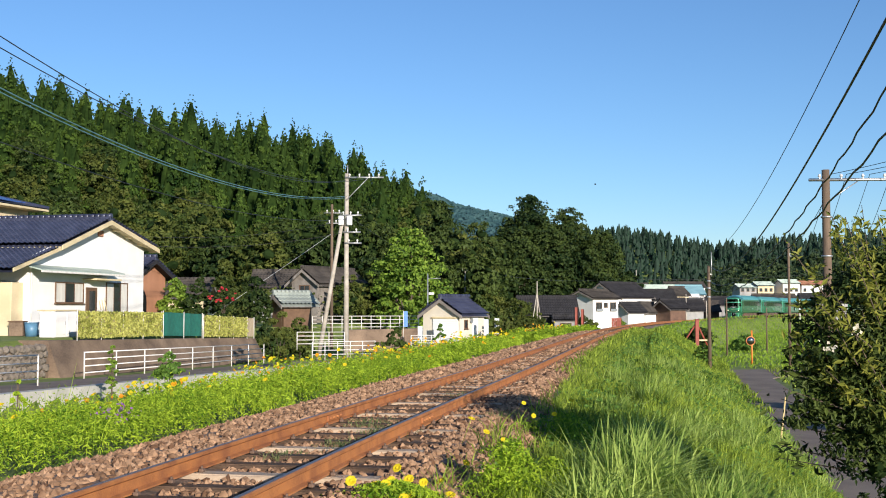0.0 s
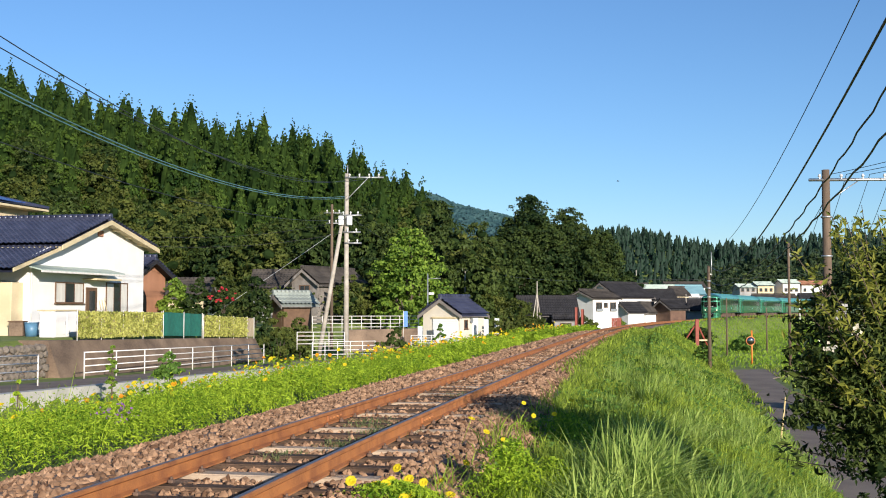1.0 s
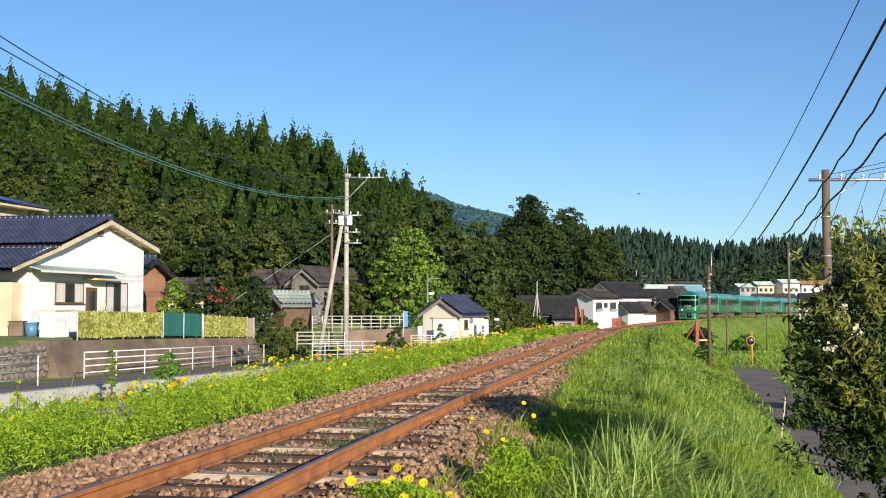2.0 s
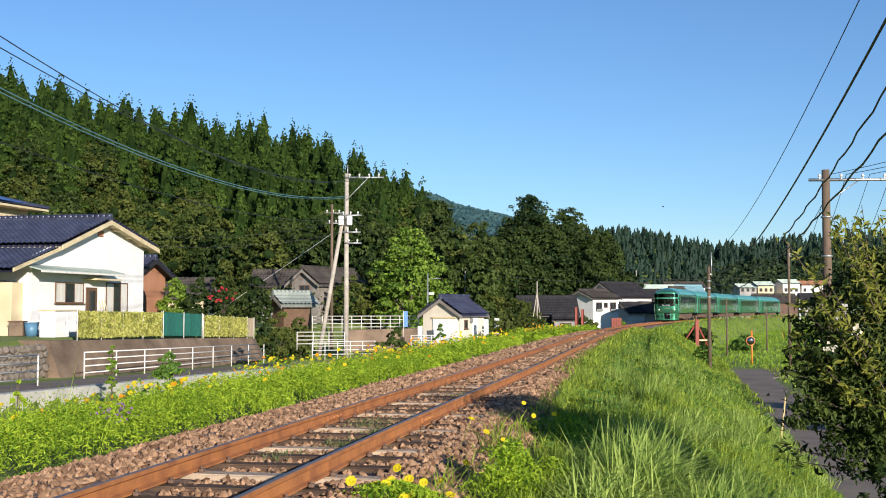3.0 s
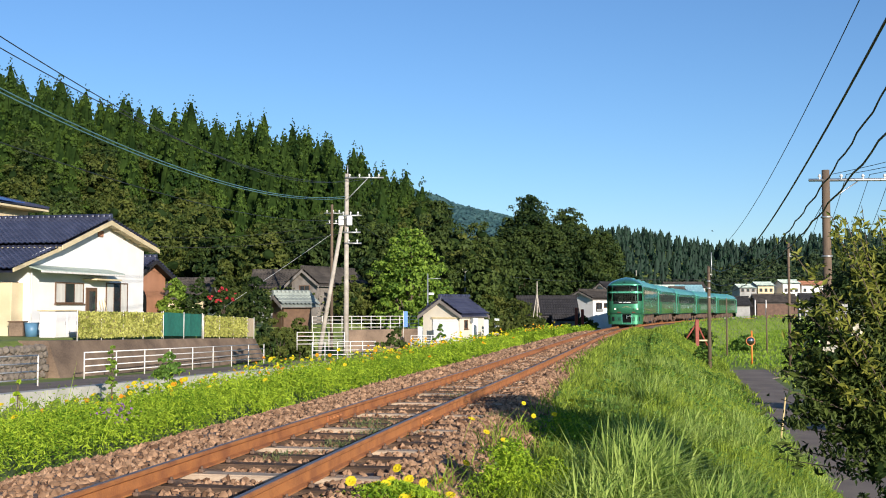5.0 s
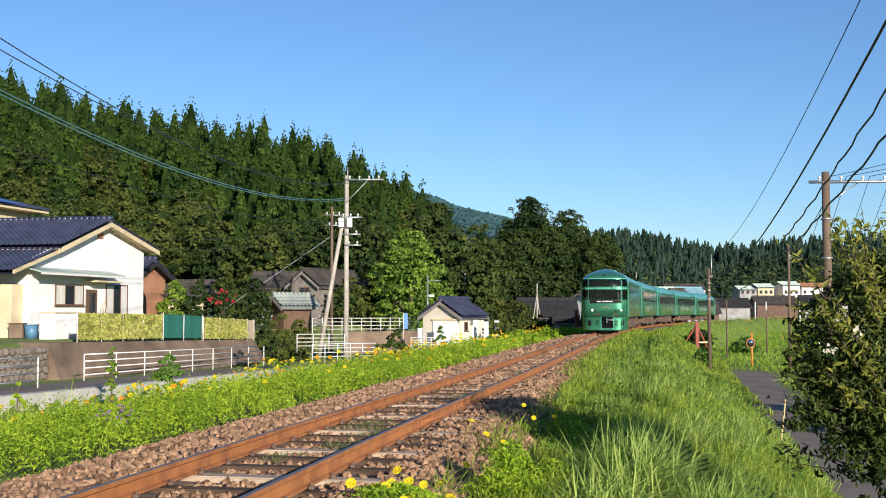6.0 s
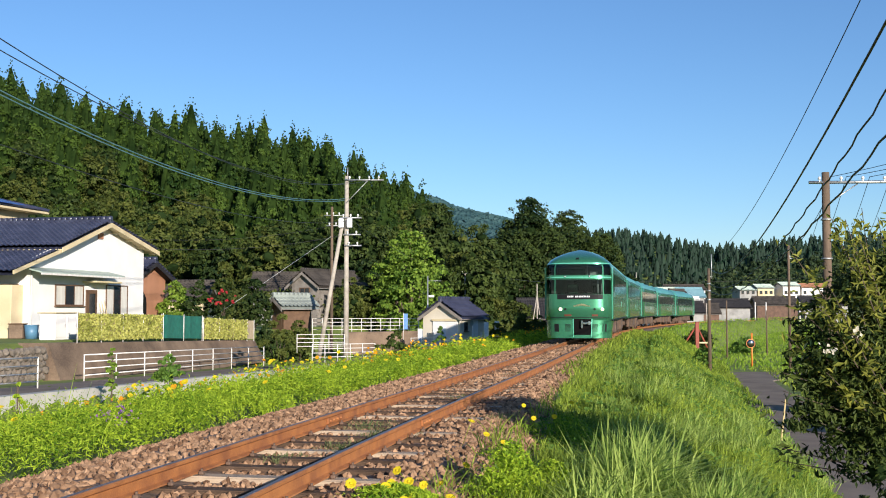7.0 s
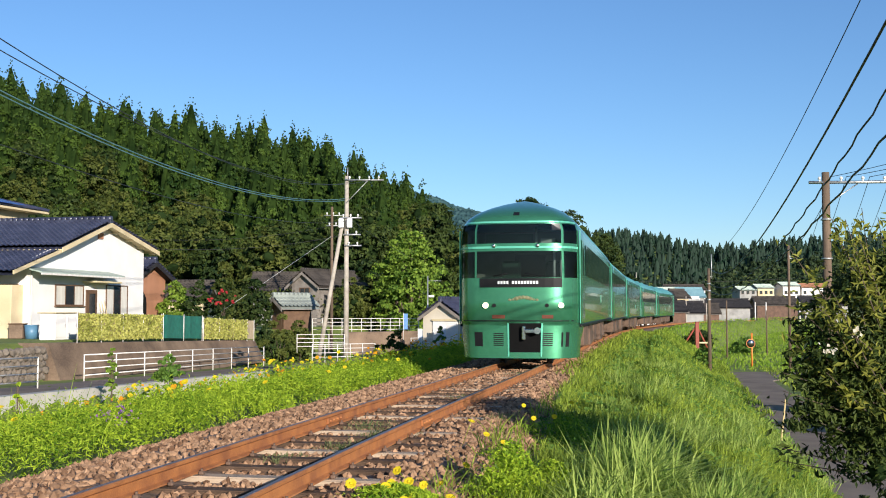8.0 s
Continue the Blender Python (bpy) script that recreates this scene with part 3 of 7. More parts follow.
def build_car(end, seed, low_windows):
    """A car, its middle at the origin, its front towards +y; end: it has the rounded nose."""
    label = "green metallic end car of a train with a rounded glazed nose" if end else "green metallic middle car of a train, tinted windows"
    car = empty("train_car", Matrix(), label, "train car", "cars of the train")
    rng = random.Random(seed)
    h = CAR / 2
    front = h - 0.75 if end else h
    bm = bmesh.new()
    rows, prof = car_shell(bm, -h, h - 2.75 if end else h)
    bm.faces.new(rows[0][::-1])
    if not end:
        bm.faces.new(rows[-1])
    bmesh.ops.recalc_face_normals(bm, faces=bm.faces)
    for f in bm.faces:
        if f.calc_center_median().z > 3.3 and abs(f.normal.y) < 0.5:
            f.material_index = 1
    body = part("body", bm, M_GREEN, car)
    body.data.materials.append(M_ROOFGREEN)
    if end:
        bm = bmesh.new()
        zs = [0.2, 0.6, 0.95, 1.0, 1.06, 1.5, 2.06, 2.36, 2.67, 2.86, 3.15, 3.31, 3.36, 3.42, 3.48, 3.56, 3.64, 3.72, 3.78, 3.84, 3.89, 3.93, 3.97, 4.0, 4.018]
        ts = [-1, -0.985, -0.97, -0.92, -0.86, -0.78, -0.74, -0.6, -0.45, -0.2, 0, 0.2, 0.45, 0.655, 0.695, 0.78, 0.86, 0.92, 0.96, 0.985, 1]
        g = [[bm.verts.new(nose(t, z) + Vector((0, h, 0))) for t in ts] for z in zs]
        glazed = ((-0.97, -0.78), (-0.74, 0.655), (0.695, 0.96))
        for j in range(len(zs) - 1):
            for i in range(len(ts) - 1):
                if (2.06 <= zs[j] < 2.67 or 2.86 <= zs[j] < 3.31) and any(a <= ts[i] < b for a, b in glazed):
                    continue
                bm.faces.new((g[j][i], g[j][i + 1], g[j + 1][i + 1], g[j + 1][i])).smooth = True
        # close the nose to the shell behind it
        for i in (0, len(ts) - 1):
            back = [bm.verts.new((r[i].co.x, h - 2.75 if z > 0.94 else h - 1.6, z)) for r, z in zip(g, zs)]
            for j in range(len(zs) - 1):
                f = bm.faces.new((g[j][i], g[j + 1][i], back[j + 1], back[j]))
                f.smooth = True
        bmesh.ops.recalc_face_normals(bm, faces=bm.faces)
        part("nose", bm, M_GREEN, car)
        fit = pose(0, h, 0)
        made = []

        def add(*a, **k):
            ob = nose_patch(*a, **k)
            ob.matrix_basis = fit
            made.append(ob)
            return ob
        add("upper_windscreen", -0.74, 0.66, 2.86, 3.31, 0.012, M_CABGLASS, car, "wide tinted upper windscreen")
        add("corner_window", 0.70, 0.965, 2.86, 3.31, 0.010, M_CABGLASS, car)
        add("corner_window", -0.975, -0.78, 2.86, 3.31, 0.010, M_CABGLASS, car)
        add("lower_windscreen", -0.74, 0.65, 2.06, 2.68, 0.012, M_CABGLASS, car, "wide tinted driver's windscreen")
        add("corner_window", 0.69, 0.955, 2.06, 2.66, 0.010, M_CABGLASS, car)
        add("corner_window", -0.965, -0.78, 2.06, 2.66, 0.010, M_CABGLASS, car)
        board = add("name_board", -0.74, 0.60, 1.84, 2.052, 0.022, M_BLACK, car, "black name board with pale bars of lettering")
        for a, b in ((-0.36, -0.06), (-0.02, 0.08), (0.12, 0.31)):
            k = a
            while k < b - 0.01:
                nose_patch("lettering", k, k + 0.034, 1.915, 1.985, 0.03, M_WHITE, board, nt_=1, nz=1)
                k += 0.048
        add("band", -0.985, 0.985, 2.74, 2.79, 0.022, M_GREEN_PALE, car, "bright green ledge between the windscreens", nt_=24)
        add("brow", -0.99, 0.99, 3.335, 3.375, 0.02, M_GREEN_PALE, car, "bright green brow under the roof dome", nt_=24)
        add("groove", -0.985, 0.985, 1.055, 1.075, 0.006, M_BLACK, car, nt_=24, nz=1)
        # black patch proud of the nose paints the shade of a recess
        add("coupler_recess", -0.40, 0.12, 0.34, 1.03, 0.012, M_DARK, car, "dark open recess of the coupler")
        add("coupler_cover", 0.125, 0.15, 0.24, 1.03, 0.02, M_GREEN_PALE, car, nt_=1)
        add("coupler_cover", -0.43, -0.405, 0.24, 1.03, 0.02, M_GREEN_PALE, car, nt_=1)
        # step holes are black patches too, their inner dark painted on
        for a, b, c, d in ((0.58, 0.72, 0.47, 0.80), (-0.86, -0.74, 0.47, 0.80)):
            add("step_hole", a, b, c, d, 0.008, M_BLACK, car, nt_=1)
        for a in (0.22, -0.60):
            for k in range(7):
                add("vent_slat", a, a + 0.17, 0.49 + k * 0.045, 0.512 + k * 0.045, 0.01, M_BLACK, car, nt_=1, nz=1)
        add("marker_lamp", 0.18, 0.39, 1.12, 1.20, 0.014, M_REDLENS, car, "red marker lamp", nt_=2, nz=1)
        add("marker_lamp", -0.60, -0.42, 1.12, 1.20, 0.014, M_REDLENS, car, "red marker lamp", nt_=2, nz=1)
        add("roof_vent", -0.06, 0.06, 3.52, 3.60, 0.012, M_BLACK, car, nt_=1, nz=1)
        for t, r in ((0.50, 0.070), (-0.72, 0.066)):
            p = nose(t, 1.42) + Vector((0, h, 0))
            bm = bmesh.new()
            cyl(bm, p + Vector((0, -0.05, 0)), p + Vector((0.02 * t, 0.035, 0)), r, r * 0.96, 18)
            lamp = part("headlamp", bm, M_LAMP if end == 1 else M_REDLENS, car, "round lit headlamp" if end == 1 else "")
            bm = bmesh.new()
            bmesh.ops.create_cone(bm, cap_ends=False, segments=18, radius1=r * 1.25, radius2=r * 1.05, depth=0.05,
                                  matrix=Matrix.Translation(p + Vector((0, 0.0, 0))) @ pose(0, 0, 0, -90))
            part("lamp_rim", bm, M_GREEN_PALE, lamp)
        for t in (0.36, -0.5):
            p = nose(t, 1.42) + Vector((0, h, 0))
            bm = bmesh.new()
            cyl(bm, p + Vector((0, -0.05, 0)), p + Vector((0, 0.025, 0)), 0.05, 0.045, 12)
            part("small_lamp", bm, M_BLACK, car)
        # crest: a wreath-like oval with wings
        bm = bmesh.new()
        for k in range(9):
            u = -0.22 + k * 0.055
            p = nose(u - 0.12, 1.58 + 0.03 * math.cos((k - 4) * 0.8)) + Vector((0, h, 0))
            bmesh.ops.create_icosphere(bm, subdivisions=1, radius=0.055 if 1 < k < 7 else 0.035,
                                       matrix=Matrix.Translation(p) @ Matrix.Diagonal((1.3, 0.3, 0.9, 1)))
        part("crest", bm, M_GOLD, car, "small gold and green oval crest")
        # coupler
        bm = bmesh.new()
        cyl(bm, (-0.46, h - 0.35, 0.84), (-0.50, h + 0.16, 0.84), 0.10, 0.075, 12)
        box(bm, -0.48, -0.16, h - 0.1, h + 0.04, 0.78, 0.88, 0.02)
        box(bm, -0.22, -0.14, h - 0.1, h + 0.06, 0.62, 0.95, 0.02)
        part("coupler", bm, M_CHROME, car, "polished coupler head")
        for bx in (-0.75, 0.62):
            bm = bmesh.new()
            cyl(bm, nose(bx * 0.6, 2.10) + Vector((0, h + 0.06, 0)), nose(bx * 0.2, 2.16) + Vector((0, h + 0.05, 0)), 0.014, 0.01, 6)
            part("wiper", bm, M_BLACK, car)
        for k in (-0.45, 0.45):
            bm = bmesh.new()
            p = nose(k * 0.8, 2.80) + Vector((0, h + 0.03, 0))
            bmesh.ops.create_icosphere(bm, subdivisions=2, radius=0.05, matrix=Matrix.Translation(p))
            part("ledge_lamp", bm, M_CHROME, car)
        # cab: lining, desk, seats and poles behind the glass
        # a near-black slab on the bulkhead paints the dark of its door opening
        for nm, b, m in (("bulkhead", (-1.36, 1.36, h - 2.72, h - 2.66, 1.05, 3.30), M_CABGREY), ("cab_floor", (-1.36, 1.36, h - 2.65, h - 0.8, 1.30, 1.36), M_DARK),
                         ("cab_ceiling", (-1.34, 1.34, h - 2.65, h - 0.85, 2.73, 2.79), M_CABGREY), ("bulkhead_door", (-0.45, 0.35, h - 2.65, h - 2.62, 1.37, 2.72), M_DARK),
                         ("upper_partition", (-0.2, 1.0, h - 2.0, h - 1.95, 2.80, 3.2), M_SEAT), ("desk", (-1.2, 0.9, h - 1.25, h - 0.65, 1.70, 2.10), M_BLACK)):
            bm = bmesh.new()
            box(bm, *b, 0.01)
            part(nm, bm, m, car)
        for x in (-0.75, 0.35):
            bm = bmesh.new()
            box(bm, x - 0.24, x + 0.24, h - 1.95, h - 1.82, 1.75, 2.52, 0.05)
            box(bm, x - 0.24, x + 0.24, h - 1.82, h - 1.42, 1.75, 1.88, 0.04)
            part("seat", bm, M_SEAT, car)
        for x, y, z0, z1 in ((-0.80, 1.0, 2.10, 2.72), (-0.32, 1.5, 2.80, 3.3), (-0.95, 1.2, 2.10, 2.72)):
            bm = bmesh.new()
            cyl(bm, (x, h - y, z0), (x, h - y, z1), 0.03, 0.03, 8)
            part("cab_pole", bm, M_WHITE, car)
        bm = bmesh.new()
        box(bm, -0.78, -0.42, h - 1.6, h - 1.55, 2.84, 3.06, 0.01)
        part("cab_blind", bm, M_WHITE, car, "pale blind behind the upper windscreen")
    # side windows, doors, panel seams
    for side in (-1, 1):
        x0 = side * 1.418
        y = -h + 1.9
        stop = front - (2.2 if end else 1.9)
        nwin = 9
        step = (stop - y) / nwin
        for k in range(nwin):
            bm = bmesh.new()
            a, b = y + k * step + 0.08, y + (k + 1) * step - 0.08
            box(bm, min(x0, x0 + side * 0.012), max(x0, x0 + side * 0.012), a, b, 2.18, 2.98, 0.004)
            part("side_window", bm, M_TRAINGLASS, car)
        for yd in ((-h + 0.9), (front - (1.0 if not end else 1.2))):
            bm = bmesh.new()
            box(bm, min(x0, x0 + side * 0.01), max(x0, x0 + side * 0.01), yd - 0.4, yd + 0.4, 1.1, 3.02, 0.004)
            door = part("door", bm, M_GREEN, car)
            bm = bmesh.new()
            box(bm, min(x0, x0 + side * 0.02), max(x0, x0 + side * 0.02), yd - 0.18, yd + 0.18, 2.15, 2.85, 0.004)
            part("door_window", bm, M_TRAINGLASS, door)
        for yd in (-h + 0.04, front - 0.04) if not end else (-h + 0.04, front + 0.02):
            bm = bmesh.new()
            box(bm, min(x0, x0 + side * 0.022), max(x0, x0 + side * 0.022), yd - 0.05, yd + 0.05, 1.0, 3.2, 0.006)
            part("end_strip", bm, M_GREEN_PALE, car, "bright green vertical corner strip")
        bm = bmesh.new()
        box(bm, min(x0, x0 + side * 0.008), max(x0, x0 + side * 0.008), -1.5, -1.0, 1.55, 1.8, 0.002)
        part("number_plate", bm, M_GREEN_PALE, car)
        bm = bmesh.new()
        box(bm, min(x0, x0 + side * 0.02) - 0.01, max(x0, x0 + side * 0.02) + 0.01, -h + 0.1, front - 0.1, 0.92, 0.98, 0.004)
        part("sill", bm, M_BLACK, car)
    # roof fittings
    for k in range(3):
        bm = bmesh.new()
        y = -h + 4 + k * 5.5
        box(bm, -0.5, 0.5, y, y + 1.9, 3.80, 3.985, 0.05)
        part("roof_unit", bm, M_ROOFGREEN, car)
    # underframe, bogies, gangway
    k, y = 0, -h + 5.2
    while y < h - 5.4:
        w = rng.uniform(0.7, 1.9)
        for side in (-1, 1):
            bm = bmesh.new()
            box(bm, *sorted((side * 0.55, side * rng.uniform(1.22, 1.36))), y, y + w, rng.uniform(0.28, 0.42), 0.95, 0.02)
            part("underfloor_box", bm, M_UNDER, car)
        y += w + rng.uniform(0.12, 0.4)
    for yb in (-h + 3.2, h - 3.2):
        bm = bmesh.new()
        for side in (-1, 1):
            box(bm, *sorted((side * 0.80, side * 0.93)), yb - 1.55, yb + 1.55, 0.42, 0.62, 0.03)
            for ya in (-1.05, 1.05):
                box(bm, *sorted((side * 0.86, side * 1.02)), yb + ya - 0.16, yb + ya + 0.16, 0.30, 0.58, 0.03)
            cyl(bm, (side * 0.9, yb, 0.5), (side * 0.9, yb, 0.95), 0.2, 0.2, 12)
        bogie = part("bogie", bm, M_UNDER, car, "brown dusty bogie")
        for ya in (-1.05, 1.05):
            bm = bmesh.new()
            for side in (-1, 1):
                cyl(bm, (side * 0.52, yb + ya, 0.43), (side * 0.65, yb + ya, 0.43), 0.45, 0.43, 20)
            cyl(bm, (-0.6, yb + ya, 0.43), (0.6, yb + ya, 0.43), 0.07, 0.07, 8)
            part("wheelset", bm, M_UNDER, bogie)
    bm = bmesh.new()
    box(bm, -0.55, 0.55, -h - 0.16, -h + 0.02, 1.0, 3.2, 0.03)
    part("gangway", bm, M_BLACK, car)
    if not end:
        bm = bmesh.new()
        box(bm, -0.55, 0.55, h - 0.02, h + 0.16, 1.0, 3.2, 0.03)
        part("gangway", bm, M_BLACK, car)
    return car


def train_front(t):
    """How far along the track the train's nose is at t seconds."""
    u = 8.0 - t
    return 21.75 + 21.29 * u - 0.00686 * u * u


lead = build_car(1, 1, False)
middle = build_car(0, 2, True)
CARS = [lead, middle, copy_thing(middle, Matrix()), copy_thing(middle, Matrix()), None]
tail = build_car(2, 4, False)
CARS[4] = tail


def car_pose(i, t):
    s0 = train_front(t) + i * PITCH
    a, b = on_track(s0 + 3.2), on_track(s0 + CAR - 3.2)
    mid = (a + b) / 2
    d = a - b
    turn = math.degrees(math.atan2(d.y, d.x)) - 90
    if i == 4:
        turn += 180
    return pose(mid.x, mid.y, mid.z, 0, 0, turn)


def motions():
    for i, car in enumerate(CARS):
        walk(car, [(k * 0.25, car_pose(i, k * 0.25)) for k in range(33)])
    walk(BIRD, BIRD_ROWS)


# ---- woods and trees ----
def cone_core(rng, at, height, radius, n=14, m=9):
    """The lumpy inner body of a conifer, as triangles (n, 3, 3)."""
    ph = rng.uniform(0, 6, 4)
    h = np.linspace(0.04, 0.985, m)[:, None]
    t = (np.arange(n + 1) * math.tau / n)[None, :]
    r = radius * (1 - h) ** 0.62 * (1 + 0.20 * np.sin(3 * t + ph[0] + 9 * h) * np.sin(17 * h + ph[1]) + 0.14 * np.sin(5 * t + ph[2] - 14 * h))
    g = np.stack([np.cos(t) * r, np.sin(t) * r, np.broadcast_to(h * height, r.shape)], -1)
    q = np.concatenate([np.stack([g[:-1, :-1], g[:-1, 1:], g[1:, 1:]], 2).reshape(-1, 3, 3), np.stack([g[:-1, :-1], g[1:, 1:], g[1:, :-1]], 2).reshape(-1, 3, 3)])
    return q + at


def conifer(rng, at, height, radius, n, size):
    """The foliage of a conifer: sprays of small leaves that stand out from the stem in uneven tiers."""
    m = max(12, n // 14)
    h = 1 - rng.uniform(0.0, 1.0, m) ** 0.80 * 0.90
    a = rng.uniform(0, math.tau, m)
    power = rng.uniform(0.58, 0.80)
    lobes = 1 + 0.20 * np.sin(a * 3 + rng.uniform(0, 6)) * np.sin(h * 17 + rng.uniform(0, 6))
    r = radius * 1.02 * (1 - h) ** power * rng.uniform(0.82, 1.04, m) * lobes
    mid = np.stack([np.cos(a) * r, np.sin(a) * r, h * height], 1)
    out = np.stack([np.cos(a), np.sin(a), np.full(m, 0.15)], 1)
    k = np.repeat(np.arange(m), n // m)
    g = rng.normal(0, 1, (len(k), 3))
    g /= np.linalg.norm(g, axis=1, keepdims=True)
    wide = (radius * 0.20 * np.minimum(1.0, 0.07 + 1.8 * (1 - h)))[k][:, None]
    off = g * wide * rng.uniform(0.4, 1.0, (len(k), 1)) * (1, 1, 0.8)
    nrm = g * 0.55 + out[k] * 0.75 + (0, 0, 0.40)
    return leaves(rng, mid[k] + off, nrm, size * np.minimum(1.0, 0.45 + 1.6 * (1 - h[k])), 0.55, 0.28, 2.0) + at


def crown_points(rng, n, blobs):
    """Points and outward directions on the skin of round clumps, gathered into small tufts with gaps between them."""
    b = np.array(blobs, float)
    w = b[:, 3] ** 2
    m = max(12, n // 20)
    k = rng.choice(len(b), m, p=w / w.sum())
    d = rng.normal(0, 1, (m, 3))
    d /= np.linalg.norm(d, axis=1, keepdims=True)
    d[:, 2] = np.where(d[:, 2] < -0.45, -d[:, 2], d[:, 2])
    c = b[k, :3] + d * (b[k, 3] * rng.uniform(0.66, 1.0, m))[:, None] * (1, 1, 0.85)
    j = rng.integers(0, m, n)
    g = rng.normal(0, 1, (n, 3))
    g /= np.linalg.norm(g, axis=1, keepdims=True)
    g[:, 2] = np.where(g[:, 2] < -0.3, -g[:, 2], g[:, 2])
    rr = b[k[j], 3] * rng.uniform(0.16, 0.34, n)
    return c[j] + g * rr[:, None] * (1, 1, 0.8), g * 0.8 + d[j] * 0.6


def clumps(rng, height, radius, low=0.3, n=9):
    """Round clumps that make up the crown of a broadleaf tree of that height and radius."""
    out = []
    for i in range(n):
        f = i / max(1, n - 1)
        a = i * 2.4 + rng.uniform(-0.5, 0.5)
        prof = math.sin(math.pi * min(1, 0.18 + 0.74 * f)) ** 0.7
        r = radius * rng.uniform(0.38, 0.55) * (1.1 - 0.35 * f)
        d = max(0.0, radius * prof - r) * rng.uniform(0.7, 1.0)
        z = height * (low + (1 - low) * f) - r * 0.7 * f - 0.0
        out.append((math.cos(a) * d, math.sin(a) * d, z, r))
    out.append((0, 0, height * (0.5 + low * 0.5), radius * 0.6))
    return out


def core_balls(blobs, at, f=0.62):
    """Dark inner bodies for the clumps, as triangles; their colour paints the shade within."""
    bm = bmesh.new()
    for x, y, z, r in blobs:
        bmesh.ops.create_icosphere(bm, subdivisions=2, radius=r * f, matrix=Matrix.Translation((x + at[0], y + at[1], z + at[2])))
    for q in bm.verts:
        q.co += noise.noise_vector(q.co * 0.9) * 0.35
    bm.verts.ensure_lookup_table()
    v = np.array([[tuple(q.co) for q in fc.verts] for fc in bm.faces])
    bm.free()
    return v


# solid dark cores: shade between sprays and clumps is put into their colour
L_CEDAR_SHADE = mat("cedar_gap_shade", (0.026, 0.046, 0.009), (0.008, 0.018, 0.004), 0.35, 0.9, 0, 1.0, 2.2, spread=0.16, spec=0.04)
L_BROAD_SHADE = mat("broadleaf_gap_shade", (0.018, 0.032, 0.009), (0.006, 0.014, 0.004), 0.5, 0.9, 0, 1.0, 2.6, spread=0.16, spec=0.04)
# the far core also carries a bluish haze tint
L_FAR_SHADE_HAZE = mat("hazy_far_gap_shade", (0.018, 0.042, 0.022), (0.009, 0.024, 0.014), 0.1, 0.9, 0, 1.0, 0.8, spread=0.16)
M_CORE = L_BROAD_SHADE


def stuff(name, quads, material, label, category, tris=None, core=None):
    me = quads_mesh(name, quads, material)
    tagged(new(name, me), label, category, kind="stuff")
    if tris is not None:
        me = quads_mesh(name + "_shade", tris, core or M_CORE, 3)
        tagged(new(name + "_shade", me), "dark cores that paint the shade inside " + label, category, kind="stuff")


